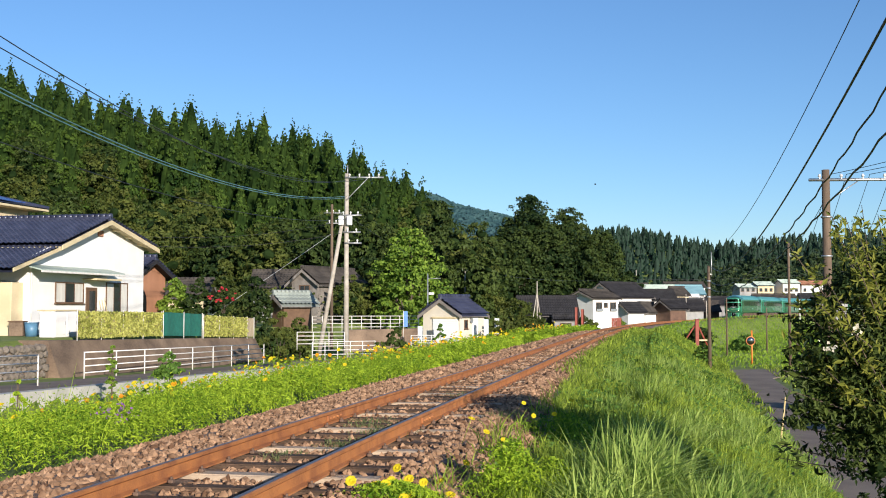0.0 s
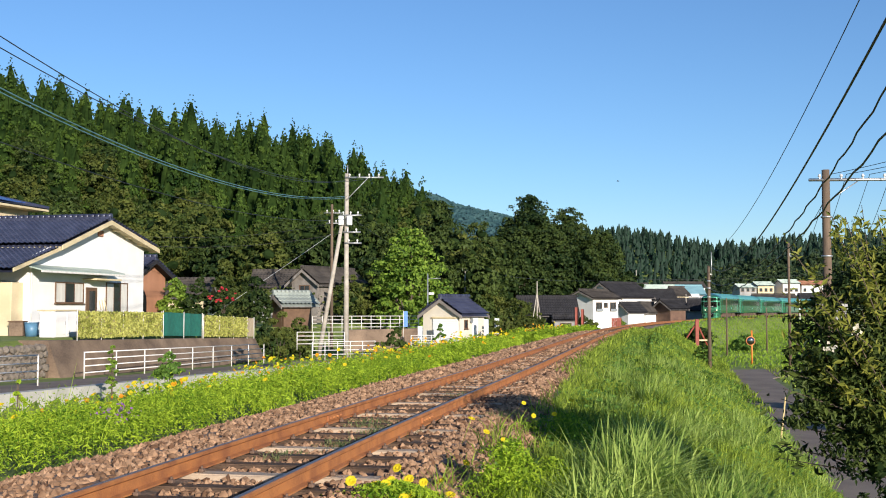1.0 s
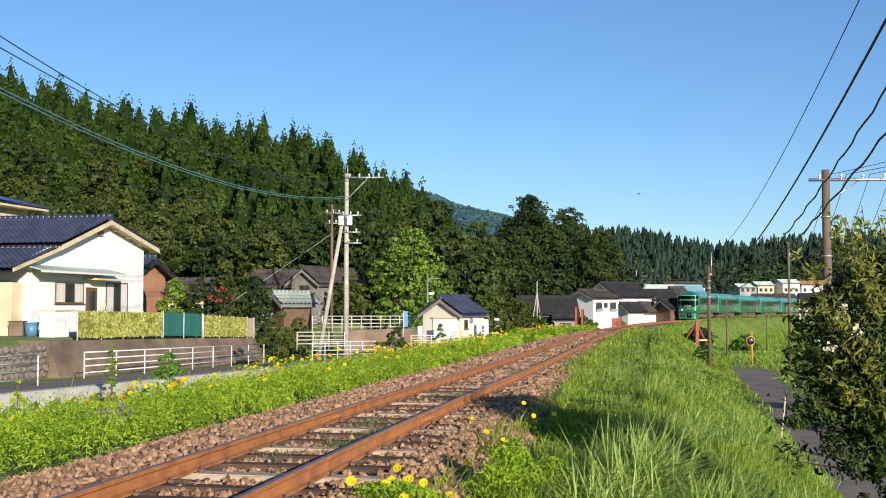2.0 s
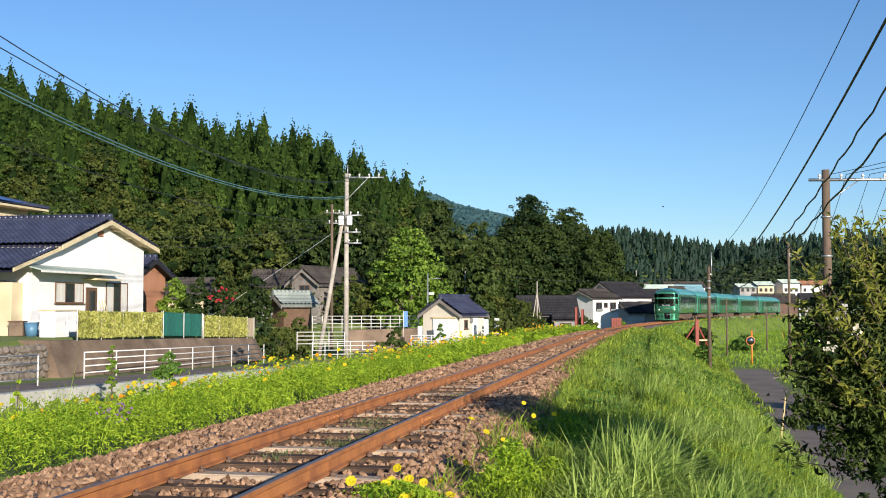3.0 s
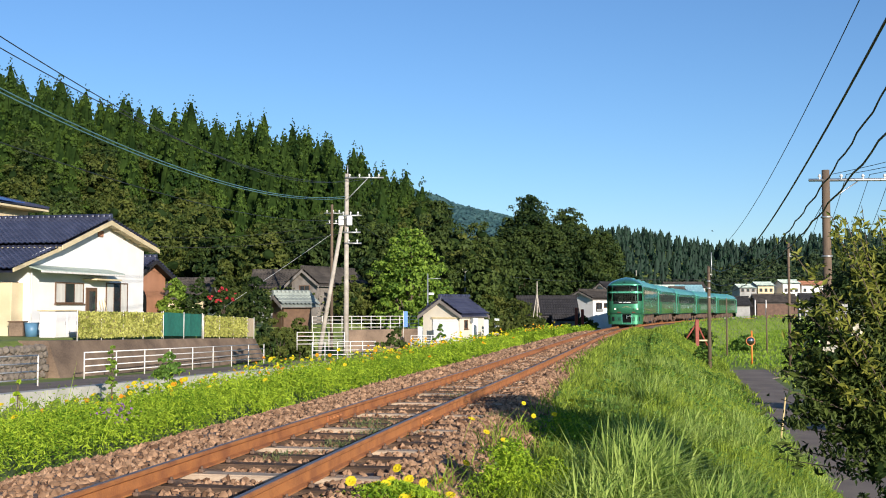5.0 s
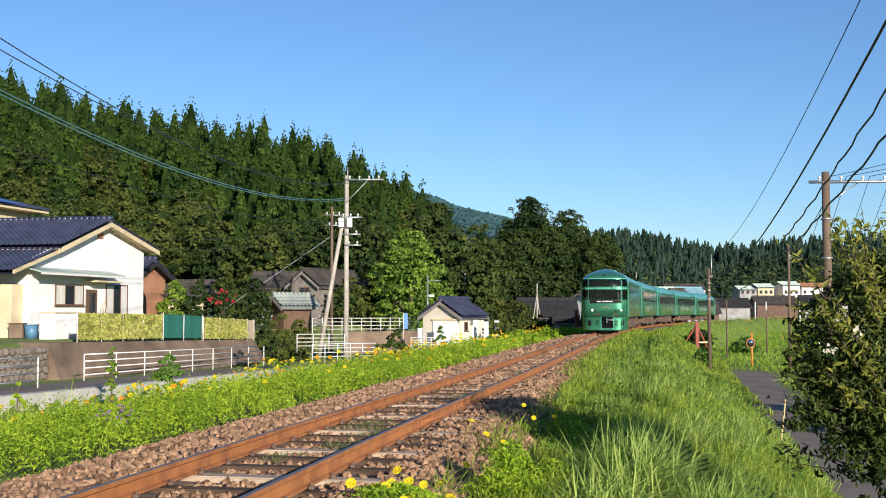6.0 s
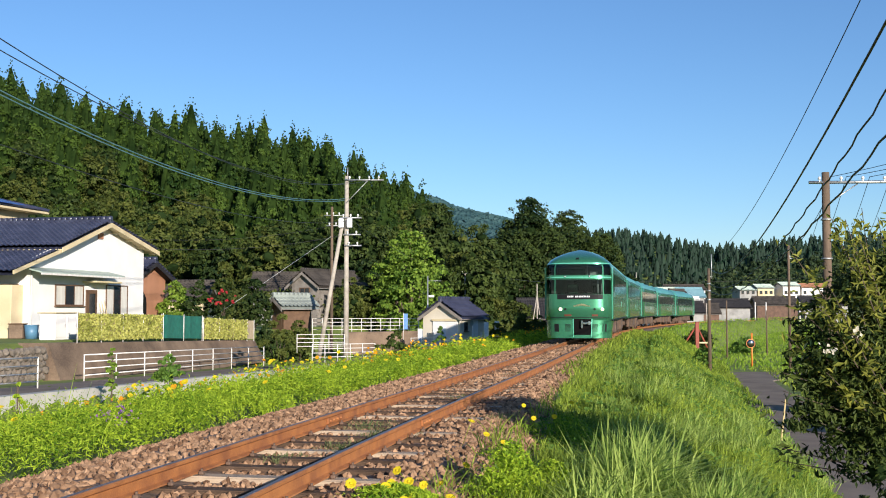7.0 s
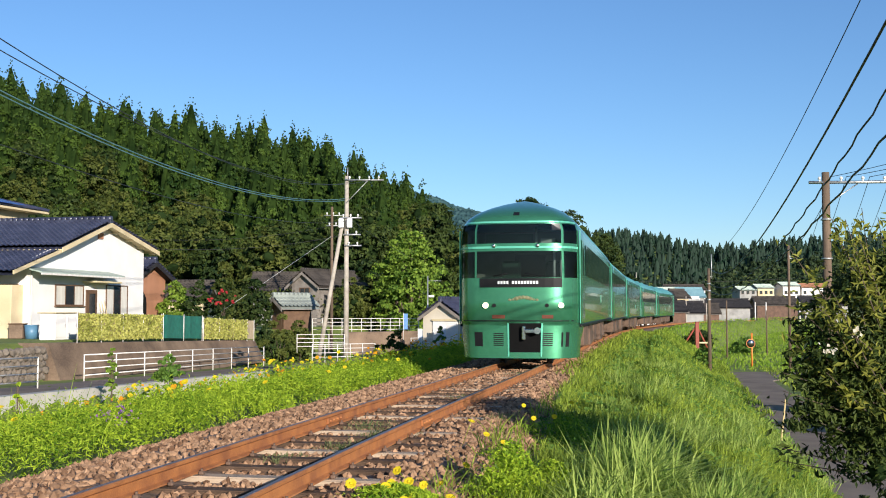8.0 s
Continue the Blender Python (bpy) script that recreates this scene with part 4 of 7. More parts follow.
def build_woods():
    rng = np.random.default_rng(11)
    con, cores, broad, bcores, olive = [], [], [], [], []
    # hillside, planted in loose rows
    for d in np.arange(101, 224, 5.0):
        for a in np.arange(-27.5, 2.2, 4.7 / d * 57.3):
            dd, aa = d + rng.uniform(-2, 2), a + rng.uniform(-1.6, 1.6) / d * 57.3
            x, y = dd * math.sin(math.radians(aa)), dd * math.cos(math.radians(aa))
            z = float(ground_z(np.array([x]), np.array([y]))[0])
            f = (dd - 100) / 120
            slope_top = np.interp(aa, [-22, -9, -5, -1.4, 1.5], [1, 1, 1, 1.0, 0.6])
            pick = f + rng.normal(0, 0.12) + 0.30 * noise.noise(Vector((x * 0.03, y * 0.03, 2.0))) + (0.30 if -12 < aa < -0.4 and f > 0.3 else 0)
            if aa > -0.4 and pick < 0.9:
                pick = 0.0
            if pick > 0.42:
                hh = rng.uniform(12.5, 16.5) * (1.18 if rng.random() < 0.06 else 1) * slope_top
                con.append(conifer(rng, (x, y, z), hh, (cr := hh * rng.uniform(0.150, 0.205)), 1700, 0.47))
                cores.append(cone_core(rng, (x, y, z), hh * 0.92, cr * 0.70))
            elif rng.random() < 0.62:
                hh = rng.uniform(7.5, 12.5)
                bl = clumps(rng, hh, hh * rng.uniform(0.36, 0.48), 0.25, 8)
                p, n = crown_points(rng, 2500, bl)
                (olive if rng.random() < (0.5 if aa < -9 else 0.25) else broad).append(leaves(rng, p, n, 0.44, 0.55, 0.45) + (x, y, z))
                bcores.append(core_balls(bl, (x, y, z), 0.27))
    stuff("cedar_wood", np.concatenate(con), L_CEDAR, "dense dark green cedars on the hillside", "forest", np.concatenate(cores), L_CEDAR_SHADE)
    stuff("broadleaf_wood", np.concatenate(broad), L_BROAD, "mixed dark broadleaf trees at the foot of the hill", "forest", np.concatenate(bcores), L_BROAD_SHADE)
    stuff("light_broadleaf_wood", np.concatenate(olive), L_OLIVE, "lighter olive broadleaf trees in the wood", "forest")
    # far hill
    far, fcores, fb = [], [], []
    for d in np.arange(540, 905, 14):
        for a in np.arange(4.2, 25, 7.0 / d * 57.3):
            dd, aa = d + rng.uniform(-4, 4), a + rng.uniform(-2.2, 2.2) / d * 57.3
            x, y = dd * math.sin(math.radians(aa)), dd * math.cos(math.radians(aa))
            z = float(ground_z(np.array([x]), np.array([y]))[0])
            if noise.noise(Vector((x * 0.007, y * 0.007, 5.0))) + (d - 690) / 220 > -0.12:
                hh = rng.uniform(8, 15.5)
                far.append(conifer(rng, (x, y, z), hh, hh * 0.22, 100, 2.0))
                fcores.append(cone_core(rng, (x, y, z), hh, hh * 0.16, 7, 5))
            else:
                hh = rng.uniform(8, 13)
                bl = clumps(rng, hh, hh * 0.42, 0.25, 5)
                p, n = crown_points(rng, 170, bl)
                fb.append(leaves(rng, p, n, 1.9, 0.8, 0.5) + (x, y, z))
    stuff("far_cedar_wood", np.concatenate(far), L_FAR_HAZE, "far dark conifers with haze put into their colour on the hills across the valley", "forest", np.concatenate(fcores), L_FAR_SHADE_HAZE)
    stuff("far_broadleaf_wood", np.concatenate(fb), L_FARB_HAZE, "far broadleaf trees with haze put into their colour on the hills across the valley", "forest")
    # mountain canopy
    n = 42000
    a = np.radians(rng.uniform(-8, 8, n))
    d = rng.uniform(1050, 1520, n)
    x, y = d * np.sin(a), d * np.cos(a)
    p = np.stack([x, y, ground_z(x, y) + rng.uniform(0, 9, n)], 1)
    stuff("mountain_wood", leaves(rng, p, np.tile((0, -0.6, 0.8), (n, 1)), 6.5, 0.8, 0.3), L_MOUNT_HAZE, "distant wooded mountain with blue-green haze put into its colour", "forest")


# bluish tints paint the haze of distance into the far leaves
L_FAR_HAZE = leafy("hazy_far_cedar_foliage", (0.008, 0.025, 0.017), (0.026, 0.058, 0.030), 0.10, 0.03)
L_FARB_HAZE = leafy("hazy_far_broadleaf_foliage", (0.018, 0.038, 0.020), (0.060, 0.088, 0.034), 0.12, 0.03)
L_MOUNT_HAZE = leafy("hazy_distant_foliage", (0.032, 0.075, 0.085), (0.052, 0.105, 0.105), 0.1, 0.012)


def tree(name, at, height, radius, leafmat, n, size, label, low=0.3, nb=9, seed=1, trunk=0.16, squash=1.0, aspect=0.65, droop=0.0):
    """A broadleaf tree: a tapered trunk with limbs and a crown of clumped leaves."""
    rng = np.random.default_rng(seed)
    thing = empty(name, pose(*at), label, "tree" if height > 2.6 else "bush")
    bl = [(x * squash, y * squash, z, r) for x, y, z, r in clumps(rng, height, radius, low, nb)]
    if name == "bush":
        bl = [(x * 1.35 + rng.normal(0, 0.12) * radius, y * 1.35, z * rng.uniform(0.9, 1.1), r * 0.62) for x, y, z, r in bl]
    bm = bmesh.new()
    cyl(bm, (0, 0, -0.25), (0, 0, height * 0.45), trunk, trunk * 0.6, 8)
    for x, y, z, r in bl[:-1]:
        cyl(bm, (0, 0, height * min(0.42, low * 0.8)), (x * 0.8, y * 0.8, z), trunk * 0.45, trunk * 0.12, 6)
    part("trunk", bm, M_BARK, thing)
    # dark core whose colour stands in for shade inside the crown
    if height > 3.5 and leafmat != L_GINKGO:
        inner = new("inner_foliage", quads_mesh("inner_foliage", core_balls(bl, (0, 0, 0), 0.34), L_BROAD_SHADE, 3))
        inner.parent = thing
    p, nr = crown_points(rng, n, bl)
    ok = p[:, 2] > 0.02
    crown = new("crown", quads_mesh("crown", leaves(rng, p[ok], nr[ok], size, aspect, 0.6, droop), leafmat))
    crown.parent = thing
    return thing


def g0(x, y):
    return float(ground_z(np.array([float(x)]), np.array([float(y)]))[0])


def build_trees():
    rows = (
        # broad dark trees beyond the village
        ("zelkova_tree", 14.6, 183, 19.2, 8.2, L_BROAD, 18000, 0.50, "large dark green broadleaf tree behind the village roofs", 0.15),
        ("zelkova_tree", 20.8, 186, 17.6, 7.4, L_BROAD, 15000, 0.50, "large dark green broadleaf tree behind the village roofs", 0.12),
        ("zelkova_tree", 26.0, 184, 13.6, 6.2, L_BROAD, 13000, 0.50, "rounded dark green broadleaf tree behind the village roofs", 0.12),
        ("zelkova_tree", 10.2, 180, 13.2, 4.6, L_BROAD, 11000, 0.50, "dark green broadleaf tree behind the village roofs", 0.12),
        ("zelkova_tree", 5.5, 165, 11.0, 5.0, L_BROAD, 11000, 0.50, "dark green broadleaf tree at the wood's edge", 0.1),
        ("zelkova_tree", -0.6, 150, 15.2, 4.2, L_BROAD, 11000, 0.50, "tall dark round-topped tree at the wood's edge", 0.1),
        ("zelkova_tree", 17.8, 176, 13.5, 5.4, L_BROAD, 12000, 0.50, "wide dark green broadleaf tree behind the village roofs", 0.08),
        ("zelkova_tree", 23.5, 176, 11.0, 5.2, L_BROAD, 12000, 0.50, "wide dark green broadleaf tree behind the village roofs", 0.08),
        ("zelkova_tree", 12.6, 172, 11.5, 5.2, L_BROAD, 12000, 0.50, "wide dark green broadleaf tree behind the village roofs", 0.08),
        ("zelkova_tree", 30.0, 180, 8.6, 4.2, L_BROAD, 9000, 0.50, "low dark broadleaf tree behind the village roofs", 0.1),
        ("ginkgo_tree", -2.5, 84, 9.0, 3.6, L_GINKGO, 12000, 0.27, "light green leafy tree with an uneven crown", 0.12),
        ("hillside_bush", 4.0, 108, 4.6, 3.6, L_OLIVE, 3000, 0.3, "olive green bushes on the low slope", 0.1),
        ("hillside_bush", 7.4, 112, 3.8, 3.4, L_OLIVE, 2600, 0.3, "olive green bushes on the low slope", 0.1),
        ("hillside_bush", 1.2, 100, 4.2, 2.6, L_BROAD, 2400, 0.3, "dark green bushes by the light green tree", 0.1),
        ("hillside_bush", -5.6, 86, 4.4, 2.4, L_OLIVE, 2600, 0.26, "olive green bushes beside the utility pole", 0.1),
        ("hillside_bush", -7.2, 84, 3.6, 2.0, L_OLIVE, 2000, 0.26, "olive green bushes beside the utility pole", 0.1),
    )
    for i, (nm, x, y, h, r, lm, n, size, lab, low) in enumerate(rows):
        tree(nm, (x, y, g0(x, y)), h, r, lm, n, size, lab, low, 20 if h > 8 else 11, 20 + i, 0.3 if h > 6 else 0.08)


build_woods()
build_trees()


# ---- houses ----
def tiled_slope(bm, w, run, drop, course=0.28, col=0.27, thick=0.10, wave=0.085):
    """A tiled roof slope: w along the eave (x), from the ridge at y=0 down to y=run, dropping by drop; tiles stand as real waves and steps."""
    nc, nr = max(3, int(w / col)), max(3, int(run / course))
    xs = np.linspace(0, w, nc * 3 + 1)
    grid = []
    for r in range(nr):
        for e in (0.0, 1.0):
            f = (r + e) / nr
            lift = 0.06 * e
            grid.append([bm.verts.new((x, f * run, -f * drop + lift + wave * (0.5 + 0.5 * math.cos(i % 3 * math.tau / 3)))) for i, x in enumerate(xs)])
    for a, b in zip(grid[:-1], grid[1:]):
        for i in range(len(xs) - 1):
            bm.faces.new((a[i], a[i + 1], b[i + 1], b[i]))
    low = [[bm.verts.new((x, f * run, -f * drop - thick)) for x in (0, w)] for f in (0, 1)]
    bm.faces.new((low[0][0], low[1][0], low[1][1], low[0][1]))
    return bm


def window(parent, x0, x1, z0, z1, y, m=None, frame_mat=None, out=-1, panes=2, curtain=False, name="window"):
    """A window in a wall along x at depth y that looks along out*y: frame, panes, sill."""
    fm = frame_mat or M_DARKWOOD
    t = 0.06
    bm = bmesh.new()
    ya, yb = sorted((y - out * 0.05, y + out * 0.05))
    box(bm, x0, x1, ya, yb, z0, z0 + t, 0.004)
    box(bm, x0, x1, ya, yb, z1 - t, z1, 0.004)
    box(bm, x0, x0 + t, ya, yb, z0 + t, z1 - t, 0.004)
    box(bm, x1 - t, x1, ya, yb, z0 + t, z1 - t, 0.004)
    win = part(name, bm, fm, parent)
    step = (x1 - x0 - 2 * t) / panes
    for k in range(panes):
        a = x0 + t + k * step
        bm = bmesh.new()
        yc = sorted((y + out * 0.012, y + out * 0.03))
        box(bm, a + 0.02, a + step - 0.02, *yc, z0 + t, z1 - t)
        part("pane", bm, M_CURTAIN if curtain and k != panes // 2 else M_GLASS, win)
    bm = bmesh.new()
    for k in range(1, panes):
        a = x0 + t + k * step
        box(bm, a - 0.022, a + 0.022, *sorted((y, y + out * 0.045)), z0 + t, z1 - t)
    if panes > 1:
        part("mullion", bm, fm, win)
    bm = bmesh.new()
    box(bm, x0 - 0.05, x1 + 0.05, *sorted((y, y + out * 0.12)), z0 - 0.05, z0 - 0.002, 0.005)
    part("sill", bm, fm, win)
    if m is not None:
        win.matrix_basis = m
    return win


def gable_house(name, m, w, l, hw, hr, wallmat, roofmat, label, over=0.5, trim=None, ridge_x=None, right_eave=None, left_run=None):
    """A house with gable walls at y=0 and y=l, its ridge along y; hw: eave height, hr: ridge height."""
    house = empty(name, m, label, "house")
    rx = w / 2 if ridge_x is None else ridge_x
    t = 0.16
    bm = bmesh.new()
    hwr = hw if right_eave is None else right_eave
    gable = [(0, -0.3), (w, -0.3), (w, hwr), (rx, hr - 0.05), (0, hw)]
    prism(bm, gable, 0, t)
    part("front_wall", bm, wallmat, house)
    bm = bmesh.new()
    prism(bm, gable, l - t, l)
    part("back_wall", bm, wallmat, house)
    for x, top in ((0, hw), (w - t, hwr)):
        bm = bmesh.new()
        box(bm, x, x + t, t + 0.002, l - t - 0.002, -0.3, top)
        part("side_wall", bm, wallmat, house)
    pl, pr = (hr - hw) / rx, (hr - hwr) / (w - rx)
    for side, run, pt in ((-1, left_run or rx + over, pl), (1, w - rx + over, pr)):
        bm = bmesh.new()
        tiled_slope(bm, l + 2 * over, run, run * pt)
        if side > 0:
            mm = Matrix(((0, 1, 0, rx), (1, 0, 0, -over), (0, 0, 1, hr + 0.1), (0, 0, 0, 1)))
        else:
            mm = Matrix(((0, -1, 0, rx), (1, 0, 0, -over), (0, 0, 1, hr + 0.1), (0, 0, 0, 1)))
        bmesh.ops.transform(bm, matrix=mm, verts=bm.verts)
        bmesh.ops.recalc_face_normals(bm, faces=bm.faces)
        part("roof_slope", bm, roofmat, house)
        # barge boards at both gables
        for y in (-over - 0.02, l + over - 0.02):
            bm = bmesh.new()
            xe = rx + side * run
            ze = hr - run * pt
            a, b = sorted(((rx, hr), (xe, ze)))
            prism(bm, [(a[0], a[1] - 0.16), (b[0], b[1] - 0.16), (b[0], b[1] + 0.06), (a[0], a[1] + 0.06)], y, y + 0.04)
            part("barge_board", bm, trim or M_WOODTRIM, house)
        bm = bmesh.new()
        a, b = sorted(((rx, hr), (rx + side * run, hr - run * pt)))
        prism(bm, [(a[0], a[1] - 0.045), (b[0], b[1] - 0.045), (b[0], b[1] - 0.01), (a[0], a[1] - 0.01)], -over + 0.03, l + over - 0.03)
        part("soffit", bm, trim or M_WOODTRIM, house)
    bm = bmesh.new()
    y = -over
    while y < l + over - 0.1:
        cyl(bm, (rx, y, hr + 0.27), (rx, y + 0.3, hr + 0.27), 0.13, 0.11, 10)
        y += 0.3
    box(bm, rx - 0.12, rx + 0.12, -over, l + over, hr + 0.02, hr + 0.24, 0.02)
    part("ridge_tiles", bm, roofmat, house)
    return house


def side_window(house, face, w, l, a, b, z0, z1, **k):
    """A window on a wall of a gable_house: face front, right or left; a, b along the wall."""
    if face == "front":
        return window(house, a, b, z0, z1, 0.0, None, out=-1, **k)
    if face == "right":
        return window(house, a, b, z0, z1, 0.0, Matrix(((0, -1, 0, w), (1, 0, 0, 0), (0, 0, 1, 0), (0, 0, 0, 1))), out=-1, **k)
    return window(house, a, b, z0, z1, 0.0, Matrix(((0, 1, 0, 0), (-1, 0, 0, l), (0, 0, 1, 0), (0, 0, 0, 1))), out=-1, **k)


def build_white_house():
    # local x runs along the gable wall beside the railway, local y away from the railway
    m = Matrix.Translation((-18.0, 48.0, 0.0)) @ pose(0, 0, 0, 0, 0, 77.6)
    h = gable_house("white_house", m, 10.2, 11.0, 3.42, 5.35, M_PLASTER, M_TILE, "white plastered house with dark blue tiled gable roof and brown windows", 0.60, ridge_x=5.75, right_eave=4.33, left_run=4.3)
    w = window(h, 1.87, 4.28, 1.35, 2.33, 0, None, None, -1, 3, True)
    window(h, 6.35, 8.5, 0.2, 2.4, 0, None, None, -1, 3, True, "glass_door")
    bm = bmesh.new()
    box(bm, 4.5, 5.5, -0.04, 0.06, 0.05, 2.12, 0.01)
    door = part("door", bm, M_DARKWOOD, h, "brown front door with a dark pane")
    bm = bmesh.new()
    box(bm, 4.78, 5.3, -0.055, -0.035, 0.9, 1.95, 0.004)
    part("pane", bm, M_GLASS, door)
    bm = bmesh.new()
    box(bm, 4.2, 6.6, -0.75, 0.02, 2.46, 2.54, 0.01)
    part("door_hood", bm, M_WOODTRIM, h)
    # low sheet-metal canopy along the wall
    bm = bmesh.new()
    prism(bm, [(0, 2.98), (0, 3.04), (-0.95, 2.82), (-0.95, 2.76)], -0.7, 6.5, Matrix(((0, 1, 0, 0), (1, 0, 0, 0), (0, 0, 1, 0), (0, 0, 0, 1))))
    part("canopy", bm, M_METALROOF, h, "pale green sheet-metal canopy")
    bm = bmesh.new()
    box(bm, -0.7, 6.5, -0.97, -0.93, 2.68, 2.77, 0.01)
    part("gutter", bm, M_FENCE, h)
    bm = bmesh.new()
    cyl(bm, (-0.06, -0.06, 0), (-0.06, -0.06, 2.7), 0.04, 0.04, 8)
    part("downpipe", bm, M_FENCE, h)
    for k in range(4):
        x = 6.9 + k * 1.3
        bm = bmesh.new()
        z = 5.35 - (x - 5.75) * 0.229
        box(bm, x - 0.06, x + 0.06, -0.53, 0.0, z - 0.14, z - 0.03, 0.008)
        part("purlin", bm, M_WOODTRIM, h)
    bm = bmesh.new()
    box(bm, 5.5, 5.95, -0.08, 0.02, 4.62, 4.92, 0.02)
    part("gable_vent", bm, M_BRICKWALL, h)
    # lower roof skirt facing down the valley
    bm = bmesh.new()
    tiled_slope(bm, 11.1, 3.95, 1.22)
    bmesh.ops.transform(bm, matrix=Matrix(((0, -1, 0, 1.9), (1, 0, 0, -0.45), (0, 0, 1, 3.95), (0, 0, 0, 1))), verts=bm.verts)
    bmesh.ops.recalc_face_normals(bm, faces=bm.faces)
    part("lower_roof", bm, M_TILE, h)
    bm = bmesh.new()
    prism(bm, [(-2.05, 2.66), (2.0, 3.87), (2.0, 4.03), (-2.05, 2.82)], -0.52, -0.46)
    part("barge_board", bm, M_WOODTRIM, h)
    side_window(h, "left", 10.2, 11.0, 8.6, 10.4, 1.1, 2.3, panes=2)
    bm = bmesh.new()
    box(bm, -0.9, -0.02, 0.35, 4.2, -0.2, 2.25, 0.02)
    bay = part("bay", bm, M_CREAM, h, "cream plastered bay")
    bm = bmesh.new()
    box(bm, -0.96, -0.9, 1.2, 2.9, 1.05, 1.95, 0.01)
    part("bay_window", bm, M_GLASS, bay)
    # taller house behind, under a hipped roof
    m2 = Matrix.Translation((-24.76, 54.55, 0.0)) @ pose(0, 0, 0, 0, 0, 77.6)
    g = empty("tall_house", m2, "cream two-storey house with a hipped dark tiled roof and solar panels", "house")
    for x0, x1, y0, y1 in ((0, 7, 0, 0.16), (0, 7, 7.04, 7.2), (0, 0.16, 0.162, 7.038), (6.84, 7, 0.162, 7.038)):
        bm = bmesh.new()
        box(bm, x0, x1, y0, y1, -0.2, 6.55)
        part("wall", bm, M_CREAM, g)
    e0, e1, top = 6.58, 6.68, 7.75
    corners = [(-0.8, -0.8), (7.8, -0.8), (7.8, 8.0), (-0.8, 8.0)]
    ridge = [(1.8, 3.6), (5.2, 3.6)]
    slopes = ((0, 1, (1, 0)), (1, 2, (1,)), (2, 3, (0, 1)), (3, 0, (0,)))
    for a, b, tops in slopes:
        bm = bmesh.new()
        n = 15
        rows = []
        pa, pb = Vector((*corners[a], e1)), Vector((*corners[b], e1))
        ta, tb = Vector((*ridge[tops[-1]], top)), Vector((*ridge[tops[0]], top))
        for i in range(n):
            for e in (0.0, 1.0):
                f = (i + e) / n
                lift = Vector((0, 0, 0.045 * (1 - e)))
                rows.append([bm.verts.new(pa.lerp(ta, f) + lift), bm.verts.new(pb.lerp(tb, f) + lift)])
        for r, q in zip(rows[:-1], rows[1:]):
            bm.faces.new((r[0], r[1], q[1], q[0]))
        part("roof_slope", bm, M_TILE, g)
    bm = bmesh.new()
    box(bm, -0.8, 7.8, -0.8, 8.0, e0 - 0.03, e1 - 0.01, 0.01)
    part("soffit", bm, M_WOODTRIM, g)
    bm = bmesh.new()
    for a, k in ((0, 0), (1, 1), (2, 1), (3, 0)):
        cyl(bm, (*corners[a], e1 + 0.05), (*ridge[k], top + 0.06), 0.12, 0.12, 8)
    cyl(bm, (*ridge[0], top + 0.08), (*ridge[1], top + 0.08), 0.16, 0.16, 8)
    part("ridge_tiles", bm, M_TILE, g)
    tilt = math.degrees(math.atan2(top - e1, 4.4))
    bm = bmesh.new()
    box(bm, 0, 1.60, 0, 0.98, 0.09, 0.13, 0.01)
    panel = part("solar_panel", bm, M_SOLAR, g, "blue solar panel on the roof")
    c, s = math.cos(math.radians(tilt)), math.sin(math.radians(tilt))
    base = Matrix(((1, 0, 0, 0.95), (0, c, -s, -0.55), (0, s, c, e1 + 0.10), (0, 0, 0, 1)))
    panel.matrix_basis = base
    for k in range(1, 9):
        piece("solar_panel", panel.data, g, base @ pose(k % 3 * 1.64, k // 3 * 1.02, 0))
    # terracotta house behind
    m3 = Matrix.Translation((-17.26, 60.6, -0.1)) @ pose(0, 0, 0, 0, 0, 77.6)
    e = gable_house("terracotta_house", m3, 4.2, 6.0, 3.05, 3.9, M_BRICKWALL, M_TILE, "terracotta house with an arched porch and dark tiles", 0.5, trim=M_TILE_DARK)
    # thin black arch on the wall paints the shade inside the porch
    bm = bmesh.new()
    arch = [(0.4 + 1.5, -0.1), (0.4, -0.1), (0.4, 1.6)] + [(1.15 - 0.75 * math.cos(k * math.pi / 8), 1.6 + 0.75 * math.sin(k * math.pi / 8)) for k in range(1, 8)] + [(1.9, 1.6)]
    prism(bm, arch, -0.02, 0.01)
    part("arched_porch", bm, M_BLACK, e)


build_white_house()


# ---- verge: grass, cosmos bank, shrub ----
def blades(rng, pos, length, width, lean=0.5):
    """Bent grass blades that stand on pos: an array (n, 4, 3)."""
    n = len(pos)
    a = rng.uniform(0, math.tau, n)
    k = rng.uniform(0.1, 1.0, n) * lean
    ln = np.broadcast_to(np.asarray(length, float), (n,)) * rng.uniform(0.55, 1.25, n)
    dirs = np.stack([np.cos(a) * k, np.sin(a) * k, np.ones(n)], 1)
    dirs /= np.linalg.norm(dirs, axis=1, keepdims=True)
    side = np.stack([-np.sin(a + 0.8), np.cos(a + 0.8), np.zeros(n)], 1) * (np.broadcast_to(np.asarray(width, float), (n,)) * 0.5)[:, None]
    mid = pos + dirs * (ln * 0.55)[:, None]
    tip = pos + dirs * ln[:, None]
    tip[:, :2] += np.stack([np.cos(a), np.sin(a)], 1) * (ln * k * 0.45)[:, None]
    tip[:, 2] -= ln * k * 0.25
    return np.stack([pos, mid + side, tip, mid - side], 1)


